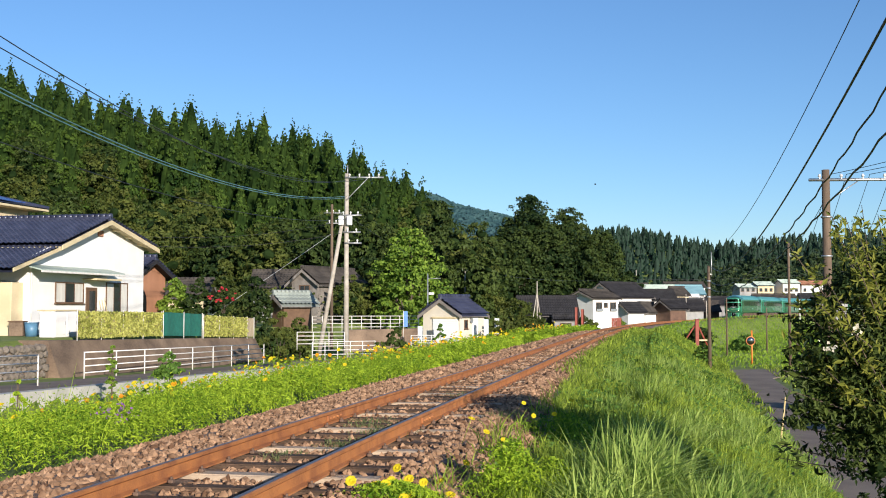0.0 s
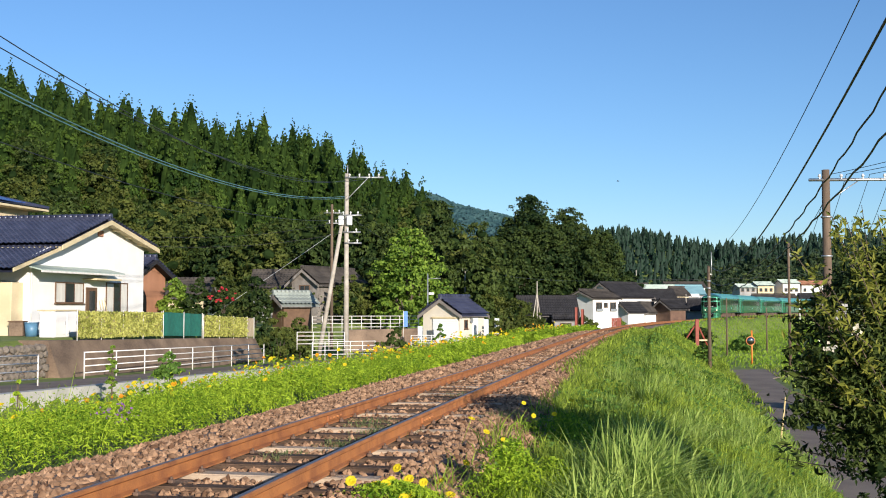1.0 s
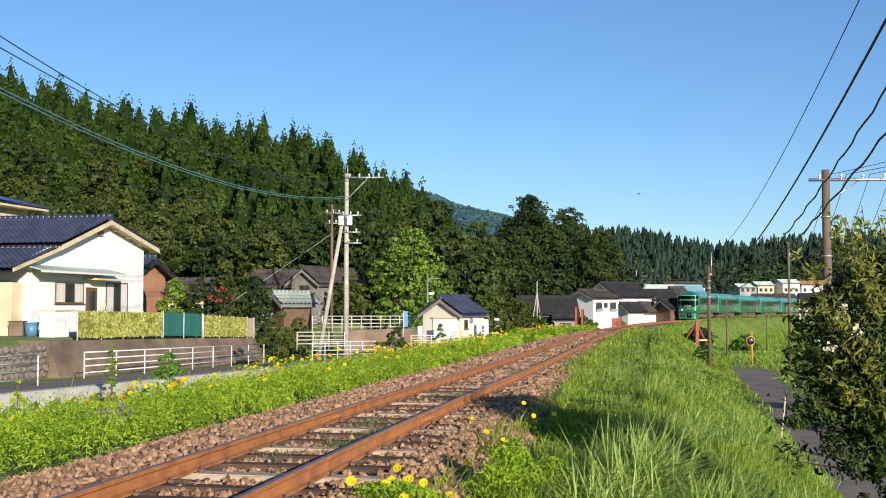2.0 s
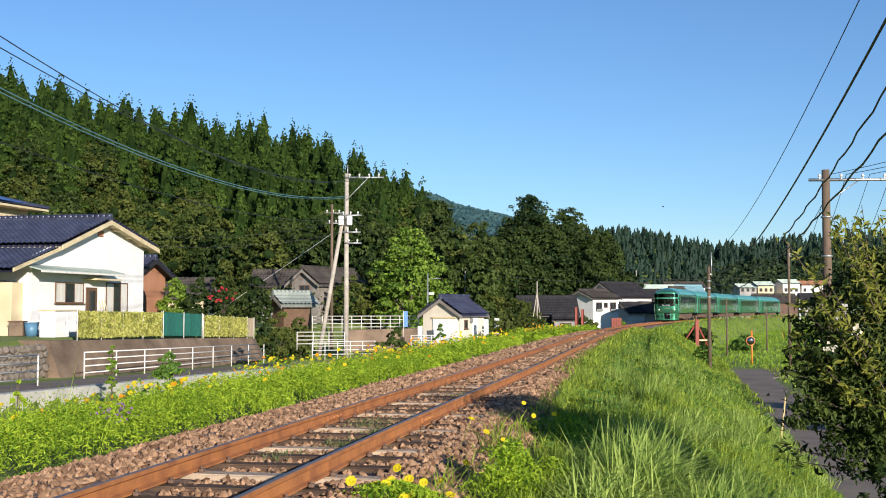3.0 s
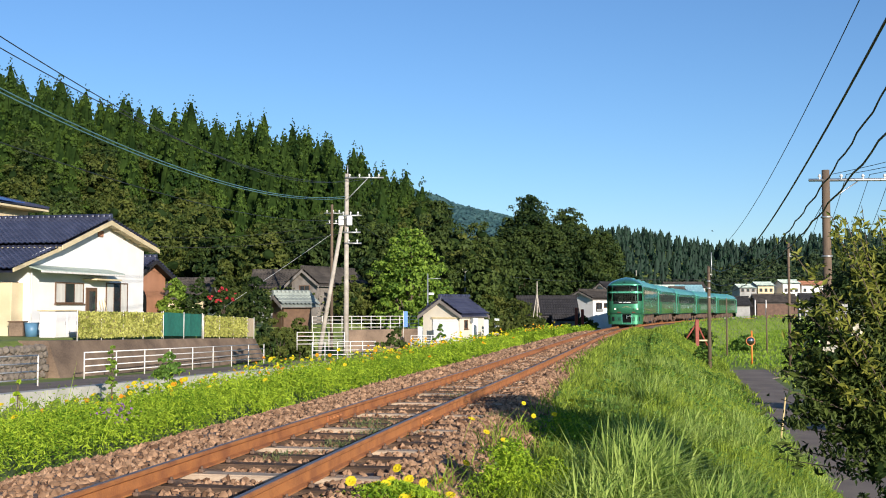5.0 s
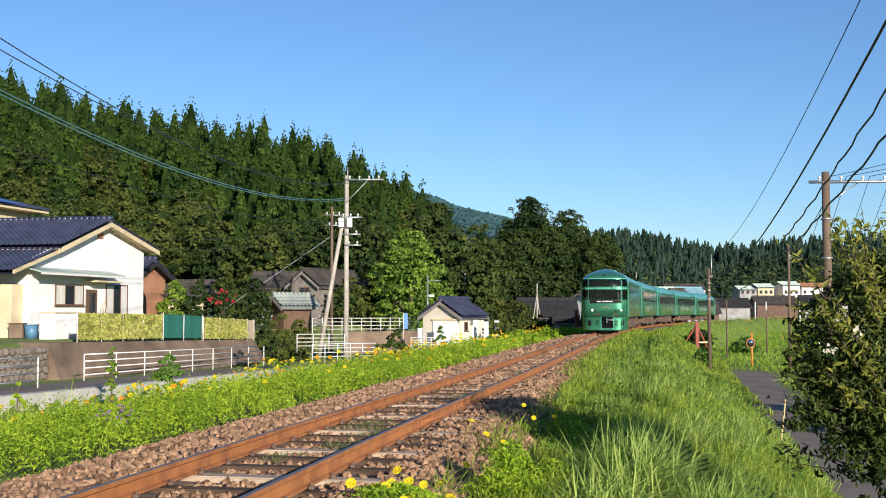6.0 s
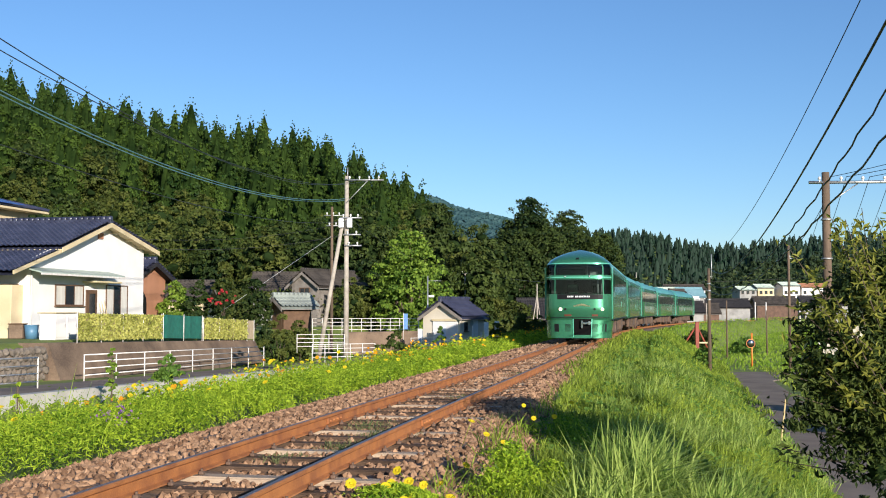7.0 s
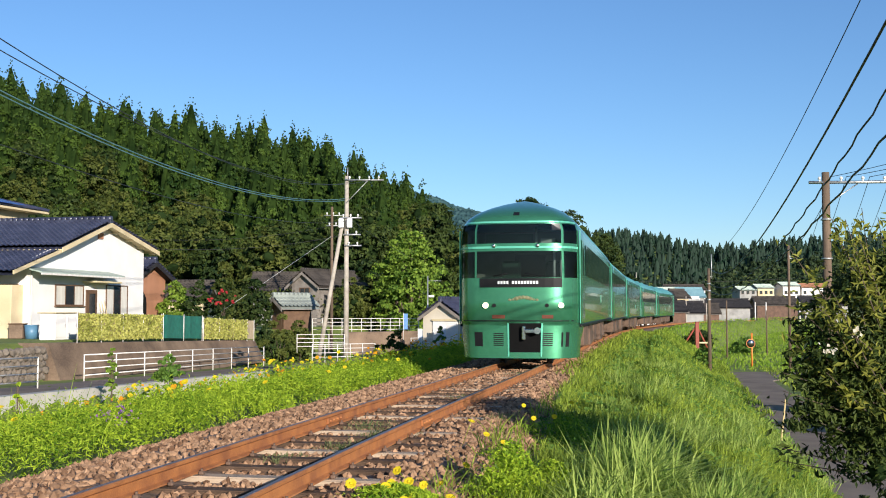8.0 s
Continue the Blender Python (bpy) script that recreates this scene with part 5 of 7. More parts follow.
def verge_points(rng, n, s0, s1, o0, o1):
    s, o = rng.uniform(s0, s1, n), rng.uniform(o0, o1, n)
    th = np.interp(s, S_ALL, TH_ALL)
    x = np.interp(s, S_ALL, X_ALL) + o * np.cos(th)
    y = np.interp(s, S_ALL, Y_ALL) - o * np.sin(th)
    return np.stack([x, y, ground_z(x, y)], 1), s, o


def patchy(p, scale, seed):
    return np.array([noise.noise(Vector((x * scale, y * scale, seed))) for x, y, _ in p])


def build_grass():
    rng = np.random.default_rng(21)
    out = []
    for n, s0, s1, o0, o1, ln, w in ((26000, 1.5, 9, 1.5, 7.0, 0.26, 0.012), (34000, 9, 20, 1.5, 7.0, 0.25, 0.016),
                                     (26000, 20, 40, 1.0, 7.0, 0.24, 0.028), (20000, 40, 85, 1.0, 7.6, 0.28, 0.05)):
        p, s, o = verge_points(rng, n, s0, s1, o0, o1)
        bedz = np.interp(o, [0.75, 1.25, 1.6, 2.0], [-0.19, -0.18, -0.27, -0.5]) + GRADE * s
        p[:, 2] = np.where(o < 2.0, np.maximum(p[:, 2], bedz), p[:, 2])
        k = patchy(p, 0.9, 3.0)
        edge = np.interp(s, [0, 10, 16, 30], [2.0, 2.0, 1.5, 1.15])
        keep = (k > -0.45) & ((o > edge + 0.5 * k) | (rng.random(n) < 0.2))
        p, k = p[keep], k[keep]
        out.append(blades(rng, p, ln * (1.0 + 1.1 * np.clip(k, -0.4, 0.6)), w, 0.9))
    stuff("verge_grass", np.concatenate(out), L_GRASS, "uneven bright green grass on the embankment slope", "grass")
    # low broad-leaved weeds in the grass
    p, s, o = verge_points(rng, 26000, 3, 60, 1.6, 7.2)
    k = patchy(p, 0.6, 9.0)
    keep = k > 0.02
    p = p[keep]
    p[:, 2] += rng.uniform(0.02, 0.28, len(p))
    stuff("verge_weeds", leaves(rng, p, np.tile((0.1, -0.5, 0.8), (len(p), 1)), 0.05 + 0.0016 * p[:, 1], 0.6, 0.6), L_WEED, "low leafy weeds among the grass", "weeds")
    # far slope and field
    p, s, o = verge_points(rng, 45000, 72, 240, 1.6, 34)
    stuff("far_grass", blades(rng, p, 0.32, 0.10, 0.9), L_GRASS_FAR, "bright mown grass on the far embankment", "grass")
    p, s, o = verge_points(rng, 16000, 10, 75, 9.9, 30)
    stuff("field_grass", blades(rng, p, 0.3, 0.06, 0.8), L_GRASS, "rough grass beside the lane", "grass")
    # weeds between and beside the rails
    out = []
    for sc, oc, r, n in ((7.4, 0.1, 0.35, 220), (8.6, 0.25, 0.45, 420), (9.4, -0.15, 0.4, 300), (6.4, -0.2, 0.25, 120), (10.8, 1.25, 0.35, 260), (14, 0.2, 0.4, 160), (21, 0.15, 0.5, 160)):
        s, o = rng.normal(sc, r * 0.6, n), rng.normal(oc, r * 0.35, n)
        keep = np.abs(np.abs(o) - 0.566) > 0.06
        q = np.array([on_track(a, b, -0.19) for a, b in zip(s[keep], o[keep])])
        out.append(blades(rng, q, 0.09, 0.009, 1.2))
    stuff("track_weeds", np.concatenate(out), L_TRACKWEED, "small grey-green weeds between the rails", "weeds")


L_WEED = leafy("weed_leaves", (0.06, 0.13, 0.02), (0.18, 0.30, 0.05), 0.35, 1.0)
L_TRACKWEED = leafy("dry_weed_leaves", (0.08, 0.11, 0.04), (0.20, 0.23, 0.09), 0.3, 2.0)
L_TUSSOCK = leafy("tussock_blades", (0.13, 0.23, 0.03), (0.48, 0.58, 0.14), 0.4, 1.0)


def build_tussocks():
    rng = np.random.default_rng(31)
    spots = ((1.55, 9.4, 1.0, 700), (2.15, 9.0, 0.9, 560), (1.95, 10.6, 0.8, 520), (1.2, 8.6, 0.7, 380), (2.5, 10.2, 0.7, 380), (2.3, 12.6, 0.6, 330), (3.1, 12.0, 0.6, 330),
             (3.4, 15.5, 0.6, 320), (2.7, 17.5, 0.55, 300), (4.6, 18.6, 0.6, 320), (3.7, 8.4, 0.5, 260), (4.3, 22.5, 0.6, 300))
    for k in range(34):
        q = on_track(float(rng.uniform(9, 38)), float(rng.uniform(2.2, 6.4)))
        spots += ((q.x, q.y, float(rng.uniform(0.42, 0.72)), 240),)
    for i, (x, y, ln, n) in enumerate(spots):
        z = g0(x, y)
        r = rng.normal(0, 0.16, (n, 2))
        p = np.stack([r[:, 0], r[:, 1], np.zeros(n)], 1)
        me = quads_mesh("grass_tussock", blades(rng, p, ln * 0.8, 0.017, 1.0), L_TUSSOCK)
        ob = new("grass_tussock", me)
        ob.matrix_basis = pose(x, y, z - 0.03)
        tagged(ob, "tall arching tussock of pale green grass" if ln > 0.75 else "small tussock of green grass on the slope", "grass", "tussocks on the slope")


def cosmos_height(p, o):
    """How high the flower bank grows: tall beside the ballast, low towards the road."""
    k = patchy(p, 0.55, 14.0)
    wide = np.interp(p[:, 1], [20, 28, 40], [0.95, 1.0, 1.05])
    f = np.interp(-o / wide, [2.2, 2.6, 3.2, 4.3, 5.6, 6.6, 7.8, 9], [0.15, 0.30, 0.56, 0.66, 0.5, 0.26, 0.10, 0.06])
    return f * (1 + 0.55 * k + 0.35 * patchy(p, 1.7, 4.0))


def build_cosmos():
    rng = np.random.default_rng(41)
    out = []
    per = 40
    for n, s0, s1, size in ((80000, 2, 12, 0.050), (72000, 12, 24, 0.064), (40000, 24, 45, 0.10), (28000, 45, 92, 0.20)):
        p, s, o = verge_points(rng, n // per, s0, s1, -10.2, -2.7)
        h = np.maximum(0.05, cosmos_height(p, o) * rng.uniform(0.7, 1.25, len(p)))
        k = np.repeat(np.arange(len(p)), per)
        u = rng.random(len(k)) ** 0.6
        g = rng.normal(0, 1, (len(k), 3))
        g[:, 2] = np.abs(g[:, 2])
        g /= np.linalg.norm(g, axis=1, keepdims=True)
        q = p[k] + g * (0.10 + 0.16 * h[k])[:, None] * (1, 1, 0.3)
        q[:, 2] += h[k] * u * 0.92
        out.append(leaves(rng, q, g * 0.7 + (0.1, -0.3, 0.45), size * 1.15, 0.30, 0.45))
    stuff("cosmos_foliage", np.concatenate(out), L_COSMOS, "bright green feathery leaves of the flower bank", "flower bank")
    # stems
    p, s, o = verge_points(rng, 5200, 2, 60, -10.0, -2.8)
    h = cosmos_height(p, o)
    stuff("cosmos_stems", blades(rng, p, h * 1.25, 0.010, 0.3), L_COSMOS, "thin green stems in the flower bank", "flower bank")
    # flowers
    proto = {}
    for colour, m in (("yellow", L_YELLOW), ("orange", L_ORANGE)):
        f = empty("cosmos_flower", Matrix(), colour + " cosmos blossom on a thin stem above green leaves", "flower", colour + " cosmos flowers")
        bm = bmesh.new()
        for k in range(8):
            a = k * math.tau / 8
            c, sn = math.cos(a), math.sin(a)
            r0, r1, w = 0.008, 0.038, 0.014
            v = [bm.verts.new((c * r - sn * q, sn * r + c * q, z)) for r, q, z in
                 ((r0, -0.004, 0), (r1 * 0.7, -w, 0.007), (r1, -w * 0.5, 0.004), (r1 * 0.94, 0, 0.006), (r1, w * 0.5, 0.004), (r1 * 0.7, w, 0.007), (r0, 0.004, 0))]
            bm.faces.new(v)
        b = part("petals", bm, m, f)
        bm = bmesh.new()
        bmesh.ops.create_icosphere(bm, subdivisions=1, radius=0.011, matrix=Matrix.Translation((0, 0, 0.006)))
        c = part("flower_centre", bm, m, f)
        bm = bmesh.new()
        cyl(bm, (0, 0.06, -0.30), (0, 0, 0), 0.003, 0.0025, 5)
        d = part("stem", bm, L_COSMOS, f)
        proto[colour] = f
    spots = []
    n = 250
    s = rng.uniform(3, 46, n)
    o = -rng.uniform(2.9, 9.4, n)
    o = np.where(rng.random(n) < 0.45, -rng.uniform(4.5, 7.4, n), o)
    for a, b in zip(s, o):
        q = on_track(a, b)
        p = np.array([[q.x, q.y, g0(q.x, q.y)]])
        spots.append((q.x, q.y, p[0, 2] + float(cosmos_height(p, np.array([b]))[0]) * rng.uniform(0.95, 1.25) + 0.05, 0.9 + a * 0.008))
    for x, y in ((-0.72, 8.6), (-0.5, 8.5), (-0.42, 8.9), (-0.3, 8.4), (-0.22, 8.7), (-0.12, 8.6), (-0.05, 8.9), (0.02, 8.5), (-0.28, 9.0), (-0.6, 8.3), (0.1, 8.2), (-0.02, 9.3),
                 (-0.34, 8.75), (-0.16, 8.95), (-0.45, 8.65), (-0.08, 8.7), (-0.25, 8.55), (0.06, 8.8), (-0.55, 8.9), (-0.38, 9.1)):
        spots.append((x * 0.94, y - 0.45, float(surface_z(np.array([x * 0.94]), np.array([y - 0.45]))[0]) + rng.uniform(0.0, 0.14), 0.85))
    for x, y, z in ((0.28, 10.9, 0.15), (0.40, 10.2, 0.10), (0.95, 13.0, 0.12), (1.0, 12.2, 0.05), (1.65, 14.2, 0.05), (0.55, 10.0, 0.05), (0.2, 9.6, -0.1), (1.35, 13.4, -0.05)):
        spots.append((x, y, z - 0.05, 0.72))
    used = set()
    for i, (x, y, z, k) in enumerate(spots):
        colour = "orange" if rng.random() < (0.28 if y > 14 else 0.12) else "yellow"
        m = pose(x, y, z, rng.uniform(10, 65), rng.uniform(-25, 25), rng.uniform(-30, 30))
        if colour not in used:
            used.add(colour)
            proto[colour].matrix_basis = m
            proto[colour].scale = (1.15, 1.15, 1.15)
        else:
            ob = copy_thing(proto[colour], m)
            ob.scale = [rng.uniform(1.05, 1.4) * k] * 3
    # flowers too far to pick apart
    for nm, m, cnt in (("far_yellow_flowers", L_YELLOW, 1500), ("far_orange_flowers", L_ORANGE, 800)):
        p, s, o = verge_points(rng, cnt, 9, 80, -8.8, -3.9)
        k = patchy(p, 0.35, 30.0 if m == L_YELLOW else 50.0)
        ok = k > 0.02
        p, o = p[ok], o[ok]
        p[:, 2] += cosmos_height(p, o) * rng.uniform(0.9, 1.25, len(p)) + 0.04
        stuff(nm, leaves(rng, p, np.tile((0.2, -0.7, 0.5), (len(p), 1)), 0.060 + 0.0010 * p[:, 1], 0.9, 0.4), m, "small blossoms scattered over the flower bank", "flower bank")
    # foliage by the foreground flowers
    out = []
    for cx, cy, r, hh, n in ((-0.25, 8.2, 0.42, 0.12, 2600), (0.55, 9.0, 0.30, 0.62, 3000), (0.95, 9.6, 0.3, 0.4, 1500), (1.5, 13.6, 0.5, 0.4, 1600), (0.7, 11.0, 0.25, 0.3, 900), (0.1, 8.0, 0.3, 0.15, 1200)):
        q = rng.normal(0, 0.5, (n, 2)) * r
        x, y = cx + q[:, 0], cy + q[:, 1]
        z = surface_z(x, y) + rng.random(n) ** 0.7 * hh * np.exp(-(q ** 2).sum(1) / r ** 2)
        out.append(leaves(rng, np.stack([x, y, z], 1), np.tile((0.2, -0.45, 0.75), (n, 1)), 0.045, 0.35, 0.8))
    stuff("foreground_foliage", np.concatenate(out), L_COSMOS, "feathery green plants at the edge of the ballast", "flower bank")
    # purple flowers low in the bank
    q = rng.normal(0, 0.12, (60, 3)) * (1.0, 1.0, 0.5)
    stuff("purple_flowers", leaves(rng, q + (-4.05, 13.7, -0.12), np.tile((0, -0.6, 0.6), (60, 1)), 0.05, 0.7, 0.7), L_PURPLE, "small purple flowers low in the bank", "flower bank")


def build_shrub():
    rng = np.random.default_rng(51)
    base = Vector((3.98, 9.4, g0(3.98, 9.4)))
    s = empty("camellia_shrub", Matrix.Translation(base), "tall leafy dark green shrub with a few pale blossoms", "shrub")
    LIFT = 1.12
    bl = [(-0.55, -0.1, 2.7, 0.42), (-0.5, 0, 2.25, 0.45), (-0.35, -0.1, 3.1, 0.40), (-0.1, 0, 2.6, 0.60), (0.1, 0.1, 3.25, 0.45), (0.3, 0, 2.1, 0.70),
          (-0.15, -0.1, 1.75, 0.42), (0.45, 0, 2.8, 0.70), (0.6, 0.1, 3.4, 0.40), (-0.78, -0.05, 2.5, 0.22), (-0.72, 0, 3.0, 0.22), (-0.45, -0.1, 1.85, 0.28),
          (0.1, 0, 1.5, 0.28), (0.5, 0, 1.55, 0.38), (-0.82, -0.1, 2.15, 0.20), (0.9, 0.1, 2.3, 0.60)]
    bl = [(x - 0.08, y, z, r) for x, y, z, r in bl]
    for k in range(34):
        x, y, z, r = bl[int(rng.integers(0, len(bl)))]
        a = rng.uniform(0, math.tau)
        bl.append((x + math.cos(a) * r * 1.05, y + rng.uniform(-0.3, 0.2), z + math.sin(a) * r * 0.95, float(rng.uniform(0.10, 0.19))))
    bl = [(x, y, z, r * 0.93) for x, y, z, r in bl]
    p, n = crown_points(rng, 32000, bl)
    keep = p[:, 2] > 0.1
    c = new("crown", quads_mesh("crown", leaves(rng, p[keep], n[keep] + (0.1, -0.3, 0.1), 0.062, 0.38, 0.6, 0.4), L_SHRUB))
    c.parent = s
    # dark core: the shrub's inner shade painted as colour
    c = new("inner_foliage", quads_mesh("inner_foliage", core_balls([(x, y, z, r) for x, y, z, r in bl if r > 0.39], (0, 0, 0), 0.42), L_BROAD_SHADE, 3))
    c.parent = s
    # young shoots at the top
    tips = []
    bm = bmesh.new()
    for i in range(84):
        a, b = rng.uniform(-0.95, 1.0), rng.uniform(-0.6, 0.3)
        z0 = 1.75 + LIFT + rng.uniform(-0.75, 0.4)
        z1 = z0 + rng.uniform(0.45, 0.95) - 0.25 * abs(a)
        e = Vector((a * 1.15 + rng.normal(0, 0.08), b, z1))
        cyl(bm, (a * 0.7, b, z0), e, 0.006, 0.003, 5)
        k = rng.random((48, 1))
        line = np.array([[a * 0.7, b, z0]]) * (1 - k) + np.array([tuple(e)]) * k + rng.normal(0, 0.045, (48, 3))
        tips.append(line)
    part("young_wood", bm, M_BARK, s)
    t = np.concatenate(tips)
    c = new("young_leaves", quads_mesh("young_leaves", leaves(rng, t, np.tile((-0.1, -0.6, 0.5), (len(t), 1)), 0.085, 0.34, 0.7), L_YOUNG))
    c.parent = s
    c["label"] = "yellow-green young leaves"
    # low side branches that reach over the lane
    bm = bmesh.new()
    low = []
    for i in range(12):
        z0 = rng.uniform(0.7, 1.4) + LIFT
        e = Vector((rng.uniform(-1.25, -0.75), rng.uniform(-0.3, 0.2), z0 + rng.uniform(-0.1, 0.25)))
        cyl(bm, (-0.2, 0, z0 - 0.2), e, 0.009, 0.003, 5)
        k = rng.uniform(0.3, 1, (30, 1))
        low.append(np.array([[-0.2, 0, z0 - 0.2]]) * (1 - k) + np.array([tuple(e)]) * k + rng.normal(0, 0.05, (30, 3)))
    for i in range(9):
        a = rng.uniform(-0.28, 0.5)
        cyl(bm, (a * 0.4, rng.uniform(-0.1, 0.1), -0.1), (a * 1.4, rng.uniform(-0.2, 0.2), rng.uniform(0.9, 1.8) + LIFT), 0.022, 0.009, 7)
    part("branchwork", bm, M_BARK, s)
    t = np.concatenate(low)
    c = new("side_leaves", quads_mesh("side_leaves", leaves(rng, t, np.tile((-0.2, -0.6, 0.4), (len(t), 1)), 0.095, 0.32, 0.7), L_SHRUB))
    c.parent = s
    for x, z in ((-0.93, 1.66), (-0.68, 1.80)):
        q = rng.normal(0, 0.028, (14, 3)) + (x, -0.62, z + LIFT)
        c = new("blossom", quads_mesh("blossom", leaves(rng, q, np.tile((0.1, -0.8, 0.3), (14, 1)), 0.036, 0.8, 0.5), L_PALEFLOWER))
        c.parent = s
        c["label"] = "pale white blossom"


build_grass()
build_tussocks()
build_cosmos()
build_shrub()


# ---- walls, fences and small things by the white house ----
def fence(a, b, n, height, label, rails=4, r=0.021):
    """A pipe fence from a to b with n posts and some rails."""
    a, b = Vector(a), Vector(b)
    f = empty("pipe_fence", Matrix.Translation(a), label, "fence", "white pipe fences")
    d = b - a
    bm = bmesh.new()
    cyl(bm, (0, 0, -0.15), (0, 0, height), r * 1.15, r * 1.15, 8)
    first = part("post", bm, M_FENCE, f)
    for k in range(1, n):
        piece("post", first.data, f, Matrix.Translation(d * k / (n - 1)))
    for k in range(rails):
        z = height * (1 - k / rails) - 0.02
        bm = bmesh.new()
        cyl(bm, Vector((0, 0, z)), d + Vector((0, 0, z)), r, r, 8)
        part("rail", bm, M_FENCE, f)
    return f


def slab_wall(name, a, b, top_a, top_b, foot, material, label, lean=0.5, thick=0.5):
    """A retaining wall between two places (x, y): its foot stands lean metres out towards the railway."""
    a, b = Vector((*a, 0)), Vector((*b, 0))
    d = (b - a).normalized()
    out = Vector((d.y, -d.x, 0))
    bm = bmesh.new()
    v = []
    n = 8
    for i in range(n + 1):
        f = i / n
        p = a.lerp(b, f)
        top = top_a + (top_b - top_a) * f
        q = p + out * lean
        w = p - out * thick
        v.append([bm.verts.new((p.x, p.y, top)), bm.verts.new((q.x, q.y, foot)), bm.verts.new((w.x, w.y, foot)), bm.verts.new((w.x, w.y, top))])
    for r, q in zip(v[:-1], v[1:]):
        for i in range(4):
            bm.faces.new((r[i], r[(i + 1) % 4], q[(i + 1) % 4], q[i]))
    bm.faces.new(v[0])
    bm.faces.new(v[-1][::-1])
    bmesh.ops.recalc_face_normals(bm, faces=bm.faces)
    return tagged(part(name, bm, material), label, "wall", kind="structure")


def net_panel(a, b, h, material, label, ivy=0, seed=1):
    """A net stretched between slim posts, with creeper growing through it."""
    a, b = Vector(a), Vector(b)
    d = b - a
    f = empty("net_fence", Matrix.Translation(a), label, "fence", "net fences on the terrace")
    out = Vector((d.y, -d.x, 0)).normalized()
    n = 12
    bm = bmesh.new()
    rows = []
    rng = np.random.default_rng(seed)
    for i in range(n + 1):
        p = d * (i / n)
        wob = out * rng.uniform(-0.02, 0.03)
        rows.append([bm.verts.new(p + wob + Vector((0, 0, z)) + out * o) for z, o in ((0.02, 0), (h + rng.uniform(-0.03, 0.02), 0), (h, -0.02), (0.02, -0.02))])
    for r, q in zip(rows[:-1], rows[1:]):
        for i in range(4):
            bm.faces.new((r[i], r[(i + 1) % 4], q[(i + 1) % 4], q[i]))
    bmesh.ops.recalc_face_normals(bm, faces=bm.faces)
    part("net", bm, material, f)
    posts = max(2, int(d.length / 1.8) + 1)
    bm = bmesh.new()
    cyl(bm, (0, 0, -0.1), (0, 0, h + 0.06), 0.02, 0.02, 6)
    me = part("net_post", bm, M_FENCE, f).data
    for k in range(1, posts):
        piece("net_post", me, f, Matrix.Translation(d * k / (posts - 1) + out * 0.03))
    if ivy:
        u, z = rng.random(ivy), rng.random(ivy)
        p = np.array(d)[None, :] * u[:, None] + np.stack([np.zeros(ivy), np.zeros(ivy), z * h], 1) + np.array(out) * rng.uniform(0.01, 0.09, (ivy, 1))
        c = new("creeper", quads_mesh("creeper", leaves(rng, p, np.tile(np.array(out), (ivy, 1)), 0.11, 0.8, 0.45), L_IVY))
        c.parent = f
        c["label"] = "yellow-green creeper leaves"
    return f


